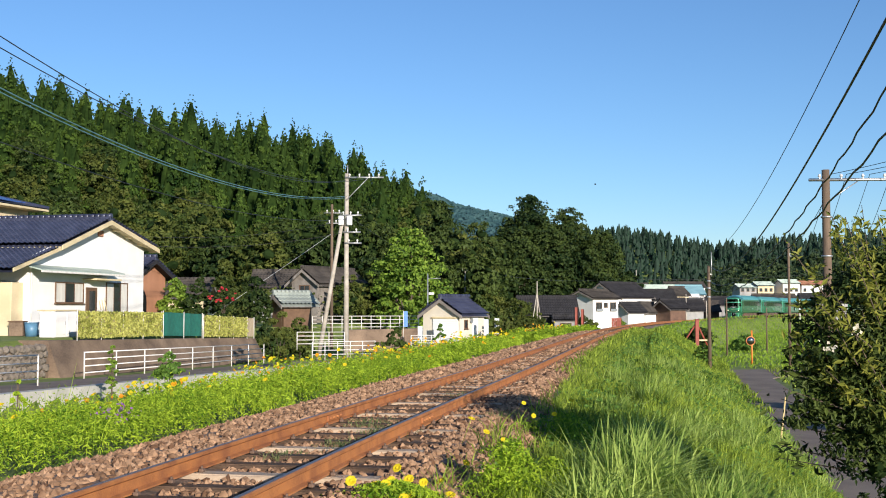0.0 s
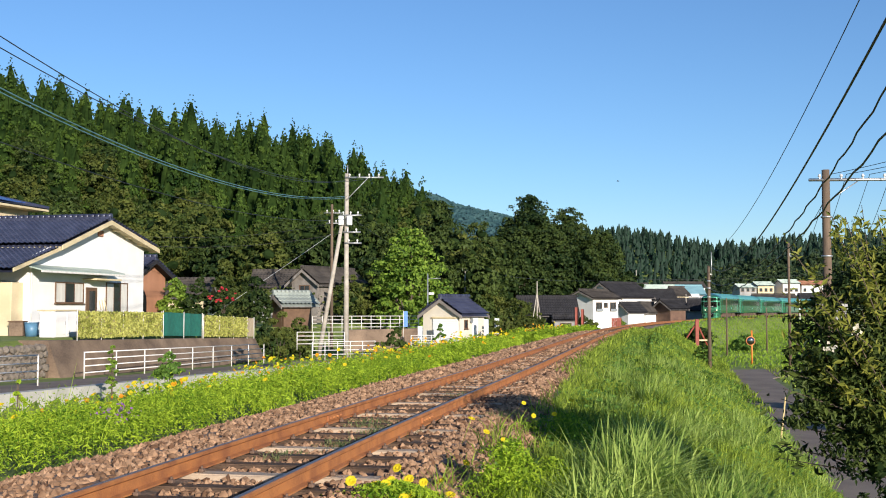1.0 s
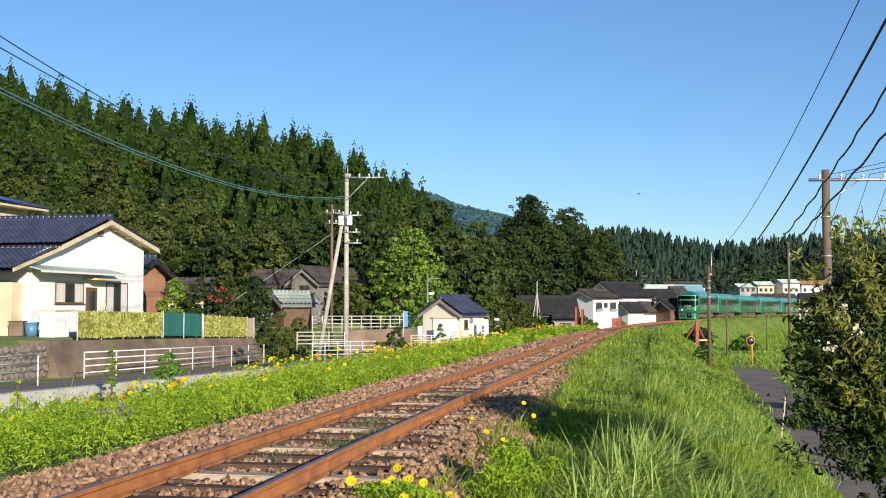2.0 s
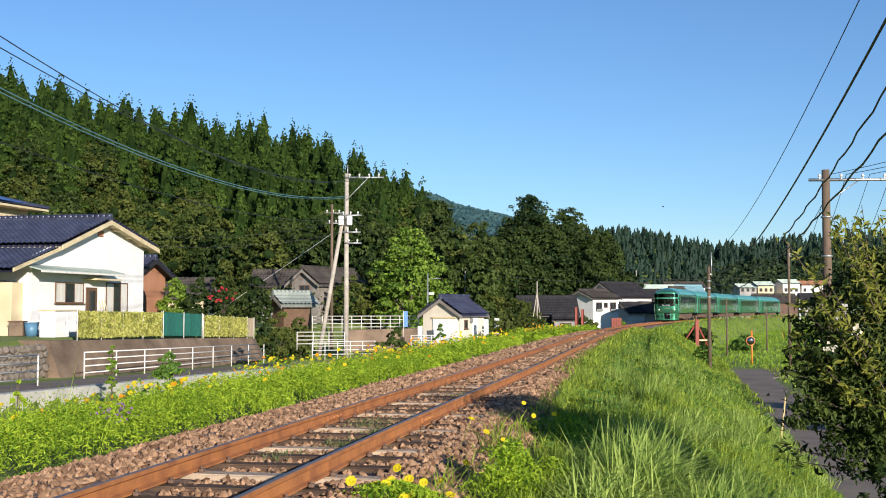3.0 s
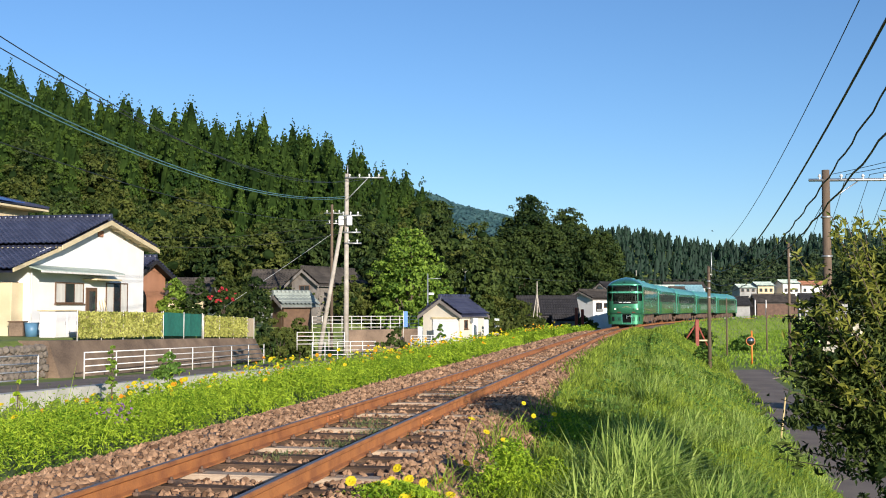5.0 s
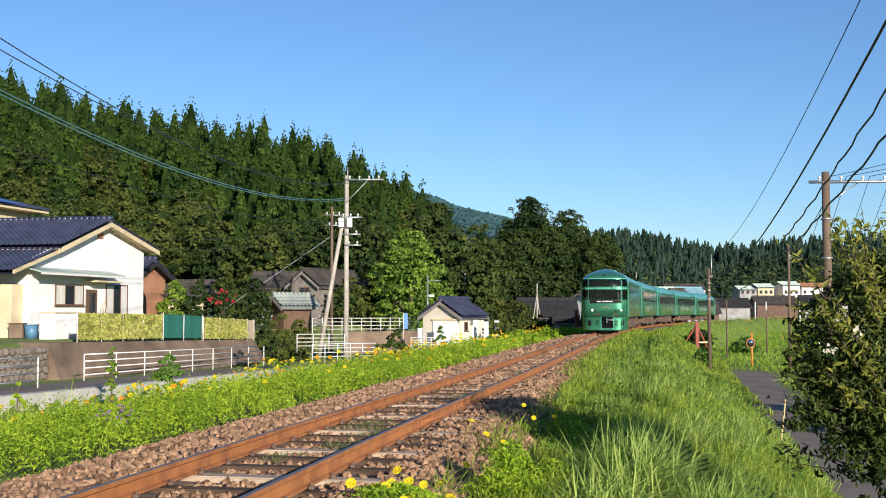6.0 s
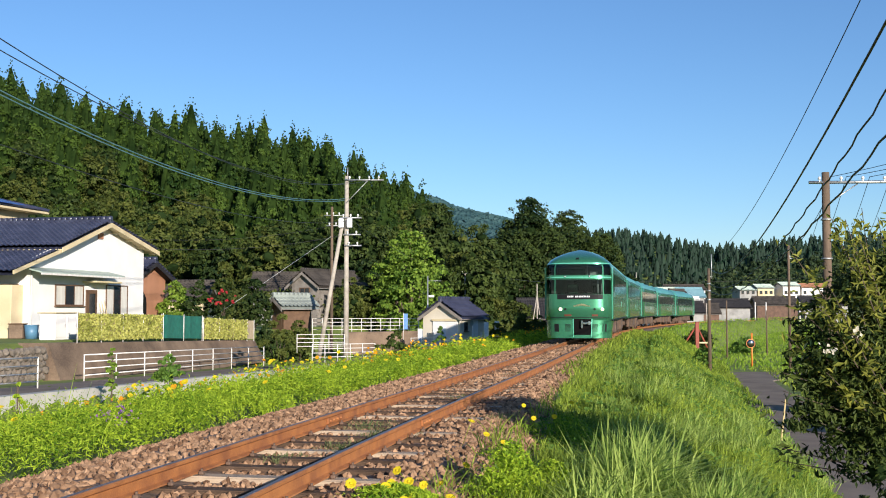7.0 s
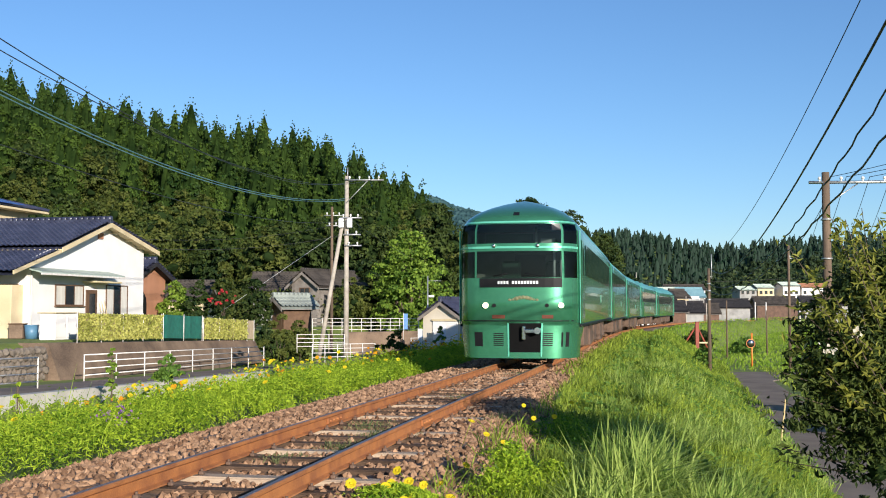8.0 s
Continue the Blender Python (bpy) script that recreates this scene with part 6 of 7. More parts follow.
def build_terrace():
    slab_wall("retaining_wall", (-14.35, 40.0), (-10.4, 60.8), -0.03, -0.50, -1.7, M_WALLCONC, "stained sloping concrete retaining wall", 0.65, 1.2)
    net_panel((-13.95, 42.0, 0.0), (-12.6, 49.2, -0.1), 1.03, M_NETTAN, "low net fence overgrown with yellow-green creeper", 4800, 1)
    net_panel((-12.55, 49.4, -0.12), (-11.75, 53.6, -0.25), 1.08, M_NETGREEN, "dark green net fence on the terrace edge", 0, 2)
    net_panel((-11.7, 53.8, -0.25), (-10.6, 59.4, -0.42), 1.02, M_NETTAN, "low net fence overgrown with yellow-green creeper", 3000, 3)
    net_panel((-10.58, 59.5, -0.43), (-10.4, 60.4, -0.46), 1.02, M_NETTAN, "bare tan end of the low net fence", 0, 4)
    fence((-13.3, 26.5, -1.0), (-11.86, 32.3, -1.12), 4, 0.92, "white pipe guard fence beside the lane")
    fence((-12.1, 37.2, -1.24), (-9.2, 56.6, -1.62), 9, 0.92, "long white pipe guard fence beside the lane")
    fence((-8.3, 70, -0.32), (-1.6, 72, -0.32), 12, 0.93, "white pipe fence on top of the ramp wall")
    fence((-7.95, 60, -1.02), (-5.5, 61.5, -1.05), 4, 0.85, "white pipe fence below the ramp")
    fence((-7.0, 59, -1.58), (-3.7, 60, -1.55), 6, 0.9, "white pipe fence along the lane corner")
    fence((-1.9, 65.5, -1.1), (1.1, 66.5, -1.1), 6, 0.6, "low white pipe fence by the shed")
    fence((2.35, 68, -0.9), (3.1, 69, -0.9), 3, 0.7, "short white pipe fence by the shed")
    slab_wall("ramp_wall", (-6.1, 68.2), (-0.7, 69.2), -0.25, -0.15, -1.6, M_WALLCONC, "pale concrete wall of a ramp", 0.3, 1.2)
    # rubble wall under the garden
    rng = random.Random(9)
    w = empty("rubble_wall", pose(-15.35, 35.0, -1.3), "rough dark stone wall under the garden", "wall")
    bm = bmesh.new()
    bmesh.ops.create_icosphere(bm, subdivisions=2, radius=0.16)
    for v in bm.verts:
        v.co *= rng.uniform(0.8, 1.2)
    me = part("stone", bm, M_RUBBLE, w).data
    bm = bmesh.new()
    box(bm, -0.05, 0.5, -1.0, 5.0, -0.3, 1.1, 0.05)
    core = part("backing", bm, M_WALLCONC, w)
    core.matrix_basis = pose(-0.35, 0, 0, 0, 0, 0)
    for r in range(5):
        for c in range(18):
            piece("stone", me, w, pose(0.12 + rng.uniform(-0.03, 0.03), -0.9 + c * 0.32 + (r % 2) * 0.15, 0.1 + r * 0.23, rng.uniform(0, 360), rng.uniform(0, 360), rng.uniform(0, 360)) @ Matrix.Diagonal((1, rng.uniform(0.8, 1.25), rng.uniform(0.8, 1.1), 1)))
    w.rotation_euler = (0, 0, radians(-11))
    # storage cabinet, tub, tools
    c = empty("storage_cabinet", pose(-15.85, 45.5, 0.0, 0, 0, 77), "white weathered storage cabinet on the terrace", "cabinet")
    bm = bmesh.new()
    box(bm, -0.9, 0.75, -0.35, 0.35, -0.05, 1.02, 0.02)
    part("body", bm, M_PLASTER, c)
    bm = bmesh.new()
    box(bm, -0.96, 0.81, -0.42, 0.42, 1.024, 1.07, 0.01)
    part("top", bm, M_WOODTRIM, c)
    for x in (-0.86, -0.04):
        bm = bmesh.new()
        box(bm, x, x + 0.76, -0.375, -0.352, 0.05, 0.98, 0.006)
        d = part("door", bm, M_PLASTER, c)
        bm = bmesh.new()
        box(bm, x + 0.64, x + 0.68, -0.395, -0.375, 0.45, 0.6, 0.004)
        part("handle", bm, M_GALV, d)
    t = empty("plastic_tub", pose(-17.3, 46.3, 0.0), "round blue plastic tub by the house wall", "tub")
    bm = bmesh.new()
    cyl(bm, (0, 0, -0.05), (0, 0, 0.5), 0.24, 0.29, 20)
    part("body", bm, M_BLUEPLASTIC, t)
    bm = bmesh.new()
    cyl(bm, (0, 0, 0.502), (0, 0, 0.54), 0.31, 0.31, 20)
    part("rim", bm, M_BLUEPLASTIC, t)
    b = empty("crate", pose(-18.0, 46.6, 0.0), "grey wooden crate by the house wall", "crate")
    bm = bmesh.new()
    box(bm, -0.3, 0.3, -0.25, 0.25, -0.04, 0.55, 0.02)
    part("body", bm, M_WALLCONC, b)
    bm = bmesh.new()
    box(bm, -0.33, 0.33, -0.28, 0.28, 0.552, 0.6, 0.01)
    part("lid", bm, M_DARKWOOD, b)
    # long sticks leaning on the wall between door and window
    for k in range(3):
        bm = bmesh.new()
        cyl(bm, (0, 0, 0), (0.12 * k - 0.1, 0.55, 1.95), 0.025, 0.02, 6)
        p = part("leaning_pole", bm, M_WOODTRIM)
        p.matrix_basis = pose(-16.35 + 0.05 * k, 53.6 + 0.15 * k, 0.0, 0, 0, 77.6)
        tagged(p, "pale wooden stick leaning on the house wall", "stick", "leaning sticks")


M_RUBBLE = mat("dark_rubble", (0.20, 0.165, 0.13), (0.09, 0.075, 0.06), 2.5, 0.95, 0, 0.5, 18, spread=0.22)
build_terrace()


# ---- village ----
M_SHEETGREY = mat("grey_green_sheet_roof", (0.30, 0.33, 0.29), (0.20, 0.22, 0.20), 1.0, 0.5)
# weathered trim grey, also put on the old house's walls as painted shade
M_TRIM_SHADEWALL = mat("weathered_trim_and_shade_grey", (0.26, 0.23, 0.20), (0.15, 0.13, 0.11), 2.0, 0.85)


def corner_house(name, corner, turn, w, l, z0, hw, hr, wallmat, roofmat, label, over=0.4):
    """A gable house given by its nearest corner; the gable looks to the left, the long wall to the right."""
    a = math.radians(turn)
    ax = Vector((math.sin(a), -math.cos(a), 0))
    o = Vector((corner[0], corner[1], z0)) - ax * w
    m = Matrix.Translation(o) @ pose(0, 0, 0, 0, 0, turn - 90)
    return gable_house(name, m, w, l, hw - z0, hr - z0, wallmat, roofmat, label, over, trim=M_TRIM_SHADEWALL)


def front_house(name, x, y, w, l, z0, hw, hr, wallmat, roofmat, label, over=0.4, turn=0.0):
    """A house whose long roof slope looks down the valley to the camera: w deep, l long from x."""
    m = Matrix.Translation((x, y + w, z0)) @ pose(0, 0, 0, 0, 0, -90 + turn)
    return gable_house(name, m, w, l, hw - z0, hr - z0, wallmat, roofmat, label, over, trim=M_TRIM_SHADEWALL)


def build_village():
    h = corner_house("white_village_house", (19.1, 140), 38, 4.4, 4.6, -2.2, 2.3, 3.15, M_PLASTER, M_TILE_OLD, "white two-storey village house with a grey tiled roof")
    for a in (0.5, 3.1):
        win = side_window(h, "right", 4.4, 4.6, a, a + 1.1, 2.9, 3.95, panes=2)
        bm = bmesh.new()
        box(bm, a - 0.05, a + 1.15, -0.25, -0.2, 2.8, 3.1, 0.01)
        rail = part("window_grille", bm, M_GALV, win)
    side_window(h, "right", 4.4, 4.6, 1.95, 2.65, 3.3, 3.9, panes=1)
    front_house("dark_roofed_house", 8.8, 124, 5.5, 6.2, -2.2, 0.35, 2.15, M_TILE_DARK, M_TILE_DARK, "low house with a broad dark tiled roof")
    hh = front_house("lean_to", 12.4, 122.4, 1.4, 2.6, -2.2, -0.3, 0.0, M_GREYWALL, M_TILE_DARK, "small grey lean-to with a window", 0.2)
    side_window(hh, "right", 1.4, 2.6, 0.6, 1.9, 0.9, 1.6, panes=2)
    corner_house("village_house", (24.2, 152), 42, 6.0, 7.5, -2.2, 2.6, 4.4, M_PLASTER, M_TILE_DARK, "village house with white gable and black tiled roof")
    h = corner_house("village_house", (24.6, 146), 36, 2.4, 3.0, -2.2, 0.6, 1.5, M_PLASTER, M_TILE_DARK, "small white annex with black tiled roof")
    h = front_house("village_house", 29.0, 162, 6.0, 5.2, -2.2, 2.2, 3.5, M_PLASTER, M_TILE_DARK, "white village house with a broad black tiled roof")
    h = corner_house("brown_house", (31.0, 150), 35, 3.2, 3.0, -2.2, 1.0, 2.0, M_BROWN, M_TILE_DARK, "brown boarded village house with black tiled roof")
    corner_house("porch_house", (27.6, 150), 50, 1.9, 3.6, -2.2, 0.6, 1.55, M_PLASTER, M_TILE_OLD, "small white gabled house by the track")
    front_house("dark_village_house", 34.2, 176, 4.5, 4.6, -2.2, 0.9, 2.3, M_GREYWALL, M_TILE_DARK, "low village house with black tiled roof")
    front_house("dark_village_house", 39.6, 190, 4.5, 5.4, -2.2, 0.7, 2.3, M_GREYWALL, M_TILE_DARK, "low village house with black tiled roof")
    front_house("dark_village_house", 45.2, 200, 4.5, 5.0, -2.2, 0.5, 2.0, M_BROWN, M_TILE_OLD, "low village house with grey tiled roof")
    h = corner_house("yellow_house", (42.4, 200), 30, 3.2, 3.0, -2.0, 3.4, 4.6, M_CREAM, M_TILE_OLD, "cream two-storey house with a grey roof")
    for z in (3.0, 4.6):
        side_window(h, "front", 3.2, 3.0, 1.1, 1.7, z - 0.2, z + 0.5, panes=1)
    front_house("blue_roofed_hall", 41.5, 232, 9, 10.0, -2.0, 4.2, 5.6, M_GREYWALL, M_METALROOF, "long hall with a pale blue sheet roof")
    front_house("blue_roofed_hall", 46.5, 215, 7, 4.6, -2.0, 3.6, 5.2, M_GREYWALL, M_BLUEROOF, "hall with a blue sheet roof")
    front_house("grey_hall", 44.0, 262, 7, 5.0, -1.0, 5.6, 6.6, M_PLASTER, M_TILE_OLD, "pale hall with a grey roof below the hill")
    front_house("grey_hall", 53.5, 262, 7, 9.0, -1.0, 5.8, 6.9, M_PLASTER, M_TILE_OLD, "long pale hall with a grey roof below the hill")
    front_house("white_shed", 46.4, 212, 3, 3.0, -2.0, 2.9, 3.3, M_PLASTER, M_PLASTER, "white flat shed beyond the track", 0.25)
    front_house("dark_village_house", 52.0, 228, 6, 5, -2, 1.4, 2.9, M_GREYWALL, M_TILE_DARK, "dark tiled house beyond the track")
    front_house("dark_village_house", 59.0, 240, 6, 8, -2, 1.6, 3.2, M_GREYWALL, M_TILE_DARK, "dark tiled house beyond the track")
    front_house("dark_village_house", 70.0, 245, 6, 9, -2, 2.2, 3.8, M_BROWN, M_TILE_OLD, "brown house with grey tiles beyond the track")
    front_house("dark_village_house", 82.0, 250, 6, 10, -2, 2.2, 4.0, M_GREYWALL, M_TILE_DARK, "dark tiled house beyond the track")
    for x, w, z, wm, rm, lab in ((81.0, 4.6, 7.2, M_GREYWALL, M_METALROOF, "low apartment house with a pale green roof"),
                                 (86.0, 4.4, 7.8, M_CREAM, M_METALROOF, "yellow apartment house with a pale green roof"),
                                 (92.8, 4.6, 8.4, M_PLASTER, M_METALROOF, "white apartment house with balconies"),
                                 (98.0, 7.0, 8.0, M_PLASTER, M_BRICKWALL, "pale building with a reddish roof")):
        b = front_house("apartment_house", x, 300, 8, w, -2, z - 0.9, z, wm, rm, lab, 0.3)
        for k in range(3):
            for zz in (5.2, 7.6):
                side_window(b, "right", 8, w, 0.4 + k * w / 3.2, 0.4 + k * w / 3.2 + 0.8, zz - 0.3, zz + 0.6, panes=1)
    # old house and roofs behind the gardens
    # walls take the darker trim grey, which paints in the house's shade
    h = corner_house("old_grey_house", (-9.6, 84), 62, 2.4, 6.6, -0.3, 3.1, 4.0, M_TRIM_SHADEWALL, M_TILE_OLD, "weathered grey two-storey house with old tiles, shade put into its wall colour")
    side_window(h, "front", 2.4, 6.6, 0.75, 1.7, 2.3, 3.15, panes=2)
    front_house("old_tiled_house", -15.2, 88, 4, 3.3, -0.3, 2.7, 3.9, M_GREYWALL, M_TILE_OLD, "old house with weathered grey tiles")
    front_house("garden_house", -19.0, 76, 3, 2.4, -0.3, 2.0, 2.9, M_CREAM, M_TILE_OLD, "small house with dark tiles behind the garden")
    s = corner_house("small_shelter", (-9.7, 67), 40, 1.3, 2.0, -0.6, 1.45, 1.85, M_DARKWOOD, M_SHEETGREY, "small wooden shelter with a pale sheet roof")
    # shed with shutter
    g = corner_house("garage_shed", (1.05, 67), 58, 2.7, 2.9, -1.0, 0.75, 1.6, M_CREAM2, M_TILE, "cream garage shed with dark blue tiled roof", 0.25)
    bm = bmesh.new()
    prism(bm, [(0.75, 0.0), (2.55, 0.0), (2.55, 1.45), (0.75, 1.45)], -0.05, -0.004)
    shutter = part("shutter", bm, M_PLASTER, g, "white roller shutter")
    for k in range(10):
        bm = bmesh.new()
        box(bm, 0.77, 2.53, -0.062, -0.052, 0.03 + k * 0.14, 0.13 + k * 0.14, 0.004)
        part("slat", bm, M_PLASTER, shutter)
    bm = bmesh.new()
    box(bm, 0.7, 2.6, -0.12, -0.002, 1.46, 1.58, 0.01)
    part("shutter_box", bm, M_WOODTRIM, g)
    side_window(g, "right", 2.7, 2.9, 0.45, 0.85, 0.85, 1.4, panes=1)
    bm = bmesh.new()
    box(bm, 2.7, 2.74, 1.4, 2.1, 0.0, 1.55, 0.01)
    d = part("door", bm, M_PLASTER, g)
    bm = bmesh.new()
    cyl(bm, (2.76, 1.25, 1.35), (2.80, 1.25, 1.35), 0.17, 0.17, 14)
    part("round_sign", bm, M_GALV, g)


M_CREAM2 = mat("pale_cream_wall", (0.66, 0.60, 0.48), (0.56, 0.50, 0.39), 0.8, 0.85, 0, 0.15, 30)
build_village()


def build_bushes():
    rows = (
        ("bush", -7.4, 50.0, 2.5, 1.0, L_OLIVE, 2600, 0.13, "brown-green bush at the end of the fence", 0.1),
        ("bush", -2.4, 54.5, 1.8, 0.95, L_BROAD, 1500, 0.13, "green bush with drooping twigs beside the lane", 0.1),
        ("bush", -0.1, 57.5, 1.75, 0.5, L_WEED, 700, 0.12, "slim young green bush by the shed", 0.15),
        ("bush", 3.7, 68, 1.9, 1.0, L_OLIVE, 1800, 0.15, "pale olive bush beside the track", 0.05),
        ("bush", 5.2, 72, 2.2, 1.2, L_OLIVE, 2000, 0.15, "pale olive bush beside the track", 0.05),
        ("bush", 6.6, 76, 1.9, 1.1, L_OLIVE, 1800, 0.15, "pale olive bush beside the track", 0.05),
        ("bush", 13.2, 104, 1.7, 1.0, L_BROAD, 1200, 0.16, "dark green bush beside the track", 0.05),
        ("bush", 16.0, 120, 1.3, 1.1, L_OLIVE, 1400, 0.18, "low bush in front of the white house", 0.05),
        ("bush", 20.6, 128, 1.0, 0.9, L_GINKGO, 1400, 0.18, "low light green bush by the track", 0.05),
        ("garden_bush", -15.4, 63.5, 2.7, 1.3, L_GINKGO, 2200, 0.16, "rounded green garden bush", 0.05),
        ("garden_bush", -13.8, 62.5, 2.8, 1.2, L_BROAD, 2200, 0.16, "rounded dark green garden bush", 0.05),
        ("garden_bush", -11.0, 64.5, 2.9, 1.3, L_BROAD, 2200, 0.16, "rounded dark green garden bush", 0.05),
        ("garden_bush", -9.9, 62.6, 2.3, 1.0, L_BROAD, 1800, 0.16, "low green garden bush", 0.05),
        ("garden_bush", -8.4, 64.5, 2.4, 1.1, L_OLIVE, 1800, 0.16, "low olive garden bush", 0.05),
        ("garden_tree", -14.5, 73.0, 4.2, 1.0, L_OLIVE, 1600, 0.2, "slim pale-leaved garden tree", 0.3),
        ("sapling", -5.95, 24.0, 1.2, 0.42, L_WEED, 800, 0.085, "small dark green sapling in the flower bank", 0.2),
        ("tall_weed", -8.4, 28.0, 1.5, 0.22, L_GINKGO, 380, 0.08, "tall pale green weed in the flower bank", 0.3),
        ("tall_weed", -6.0, 15.6, 1.1, 0.16, L_COSMOS, 200, 0.06, "tall thin weed in the flower bank", 0.3),
        ("lane_bush", 14.8, 62.5, 1.2, 0.8, L_WEED, 900, 0.12, "leafy weeds at the foot of the pole", 0.05),
        ("lane_bush", 20.9, 90, 1.4, 1.6, L_BROAD, 2600, 0.2, "dark weeds below the far bank", 0.02),
        ("lane_bush", 27.5, 100, 1.3, 1.8, L_WEED, 1400, 0.2, "leafy weeds on the far bank", 0.02),
        ("lane_bush", 13.6, 36, 1.2, 1.0, L_BROAD, 1300, 0.12, "leafy weeds beside the lane", 0.02),
        ("lane_bush", 15.4, 43, 1.0, 1.1, L_WEED, 1200, 0.12, "leafy weeds beside the lane", 0.02),
    )
    for i, (nm, x, y, h, r, lm, n, size, lab, low) in enumerate(rows):
        tree(nm, (x, y, g0(x, y)), h, r, lm, int(n * 1.7), size * 1.15, lab, low, 9, 120 + i, 0.03, droop=0.4)
    # red crape myrtle
    t = tree("crape_myrtle", (-12.3, 61.5, g0(-12.3, 61.5)), 2.4, 0.9, L_BROAD, 900, 0.14, "small garden tree with red blossom clusters", 0.35, 7, 150, 0.05)
    rng = np.random.default_rng(77)
    p, n = crown_points(rng, 420, [(-0.5, -0.6, 1.7, 0.22), (0.1, -0.7, 2.1, 0.25), (0.5, -0.6, 1.6, 0.22), (-0.1, -0.8, 1.5, 0.2), (0.7, -0.5, 1.9, 0.15)])
    c = new("blossom", quads_mesh("blossom", leaves(rng, p, n, 0.10, 0.8, 0.7), L_RED))
    c.parent = t
    c["label"] = "clusters of red blossom"
    # undergrowth at the wood's edge
    rng = np.random.default_rng(78)
    n = 26000
    a, d = np.radians(rng.uniform(-24, 6, n)), rng.uniform(84, 112, n)
    x, y = d * np.sin(a), d * np.cos(a)
    s, o = track_frame(x, y)
    ok = o < -12
    x, y = x[ok], y[ok]
    k = np.array([noise.noise(Vector((q * 0.12, w * 0.12, 1.0))) for q, w in zip(x, y)])
    z = ground_z(x, y) + rng.random(len(x)) ** 0.6 * (2.2 + 2.2 * k)
    stuff("undergrowth", leaves(rng, np.stack([x, y, z], 1), np.tile((0.1, -0.7, 0.5), (len(x), 1)), 0.32, 0.7, 0.5), L_OLIVE, "tangled undergrowth at the edge of the wood", "undergrowth")


build_bushes()


# ---- poles, wires, railway and lane furniture ----
def pole(x, y, top, r, material, label, name="utility_pole", lean=(0, 0)):
    z = g0(x, y) - 0.3
    p = empty(name, pose(x, y, z), label, "utility pole", "poles")
    bm = bmesh.new()
    cyl(bm, (0, 0, 0), (lean[0], lean[1], top - z), r, r * 0.72, 14)
    part("shaft", bm, material, p)
    return p, z


def arm(p, z, a, b, h, insulators=0, material=None, t=0.05):
    """A crossarm from a to b (x, y offsets) at height h over the world's zero."""
    a, b = Vector((a[0], a[1], h - z)), Vector((b[0], b[1], h - z))
    bm = bmesh.new()
    cyl(bm, a, b, t, t, 4)
    c = part("crossarm", bm, material or M_GALV, p)
    for k in range(insulators):
        q = a.lerp(b, (k + 0.5) / insulators)
        bm = bmesh.new()
        cyl(bm, q, q + Vector((0, 0, 0.12)), 0.03, 0.03, 8)
        cyl(bm, q + Vector((0, 0, 0.12)), q + Vector((0, 0, 0.22)), 0.07, 0.04, 10)
        part("insulator", bm, M_PORCELAIN, c)


def wire(a, b, sag, r, material, label, name="overhead_wire", twist=0.0):
    a, b = Vector(a), Vector(b)
    cu = bpy.data.curves.new(name, "CURVE")
    cu.dimensions, cu.bevel_depth, cu.bevel_resolution = "3D", r, 1
    sp = cu.splines.new("POLY")
    n = 90 if twist else 32
    sp.points.add(n)
    side = (b - a).cross(Vector((0, 0, 1))).normalized()
    for i in range(n + 1):
        f = i / n
        p = a.lerp(b, f) - Vector((0, 0, sag * 4 * f * (1 - f)))
        if twist:
            p += side * twist * math.sin(i * 1.9) + Vector((0, 0, twist * math.cos(i * 1.9)))
        sp.points[i].co = (*p, 1)
    cu.materials.append(material)
    return tagged(new(name, cu), label, "wire", "overhead wires")


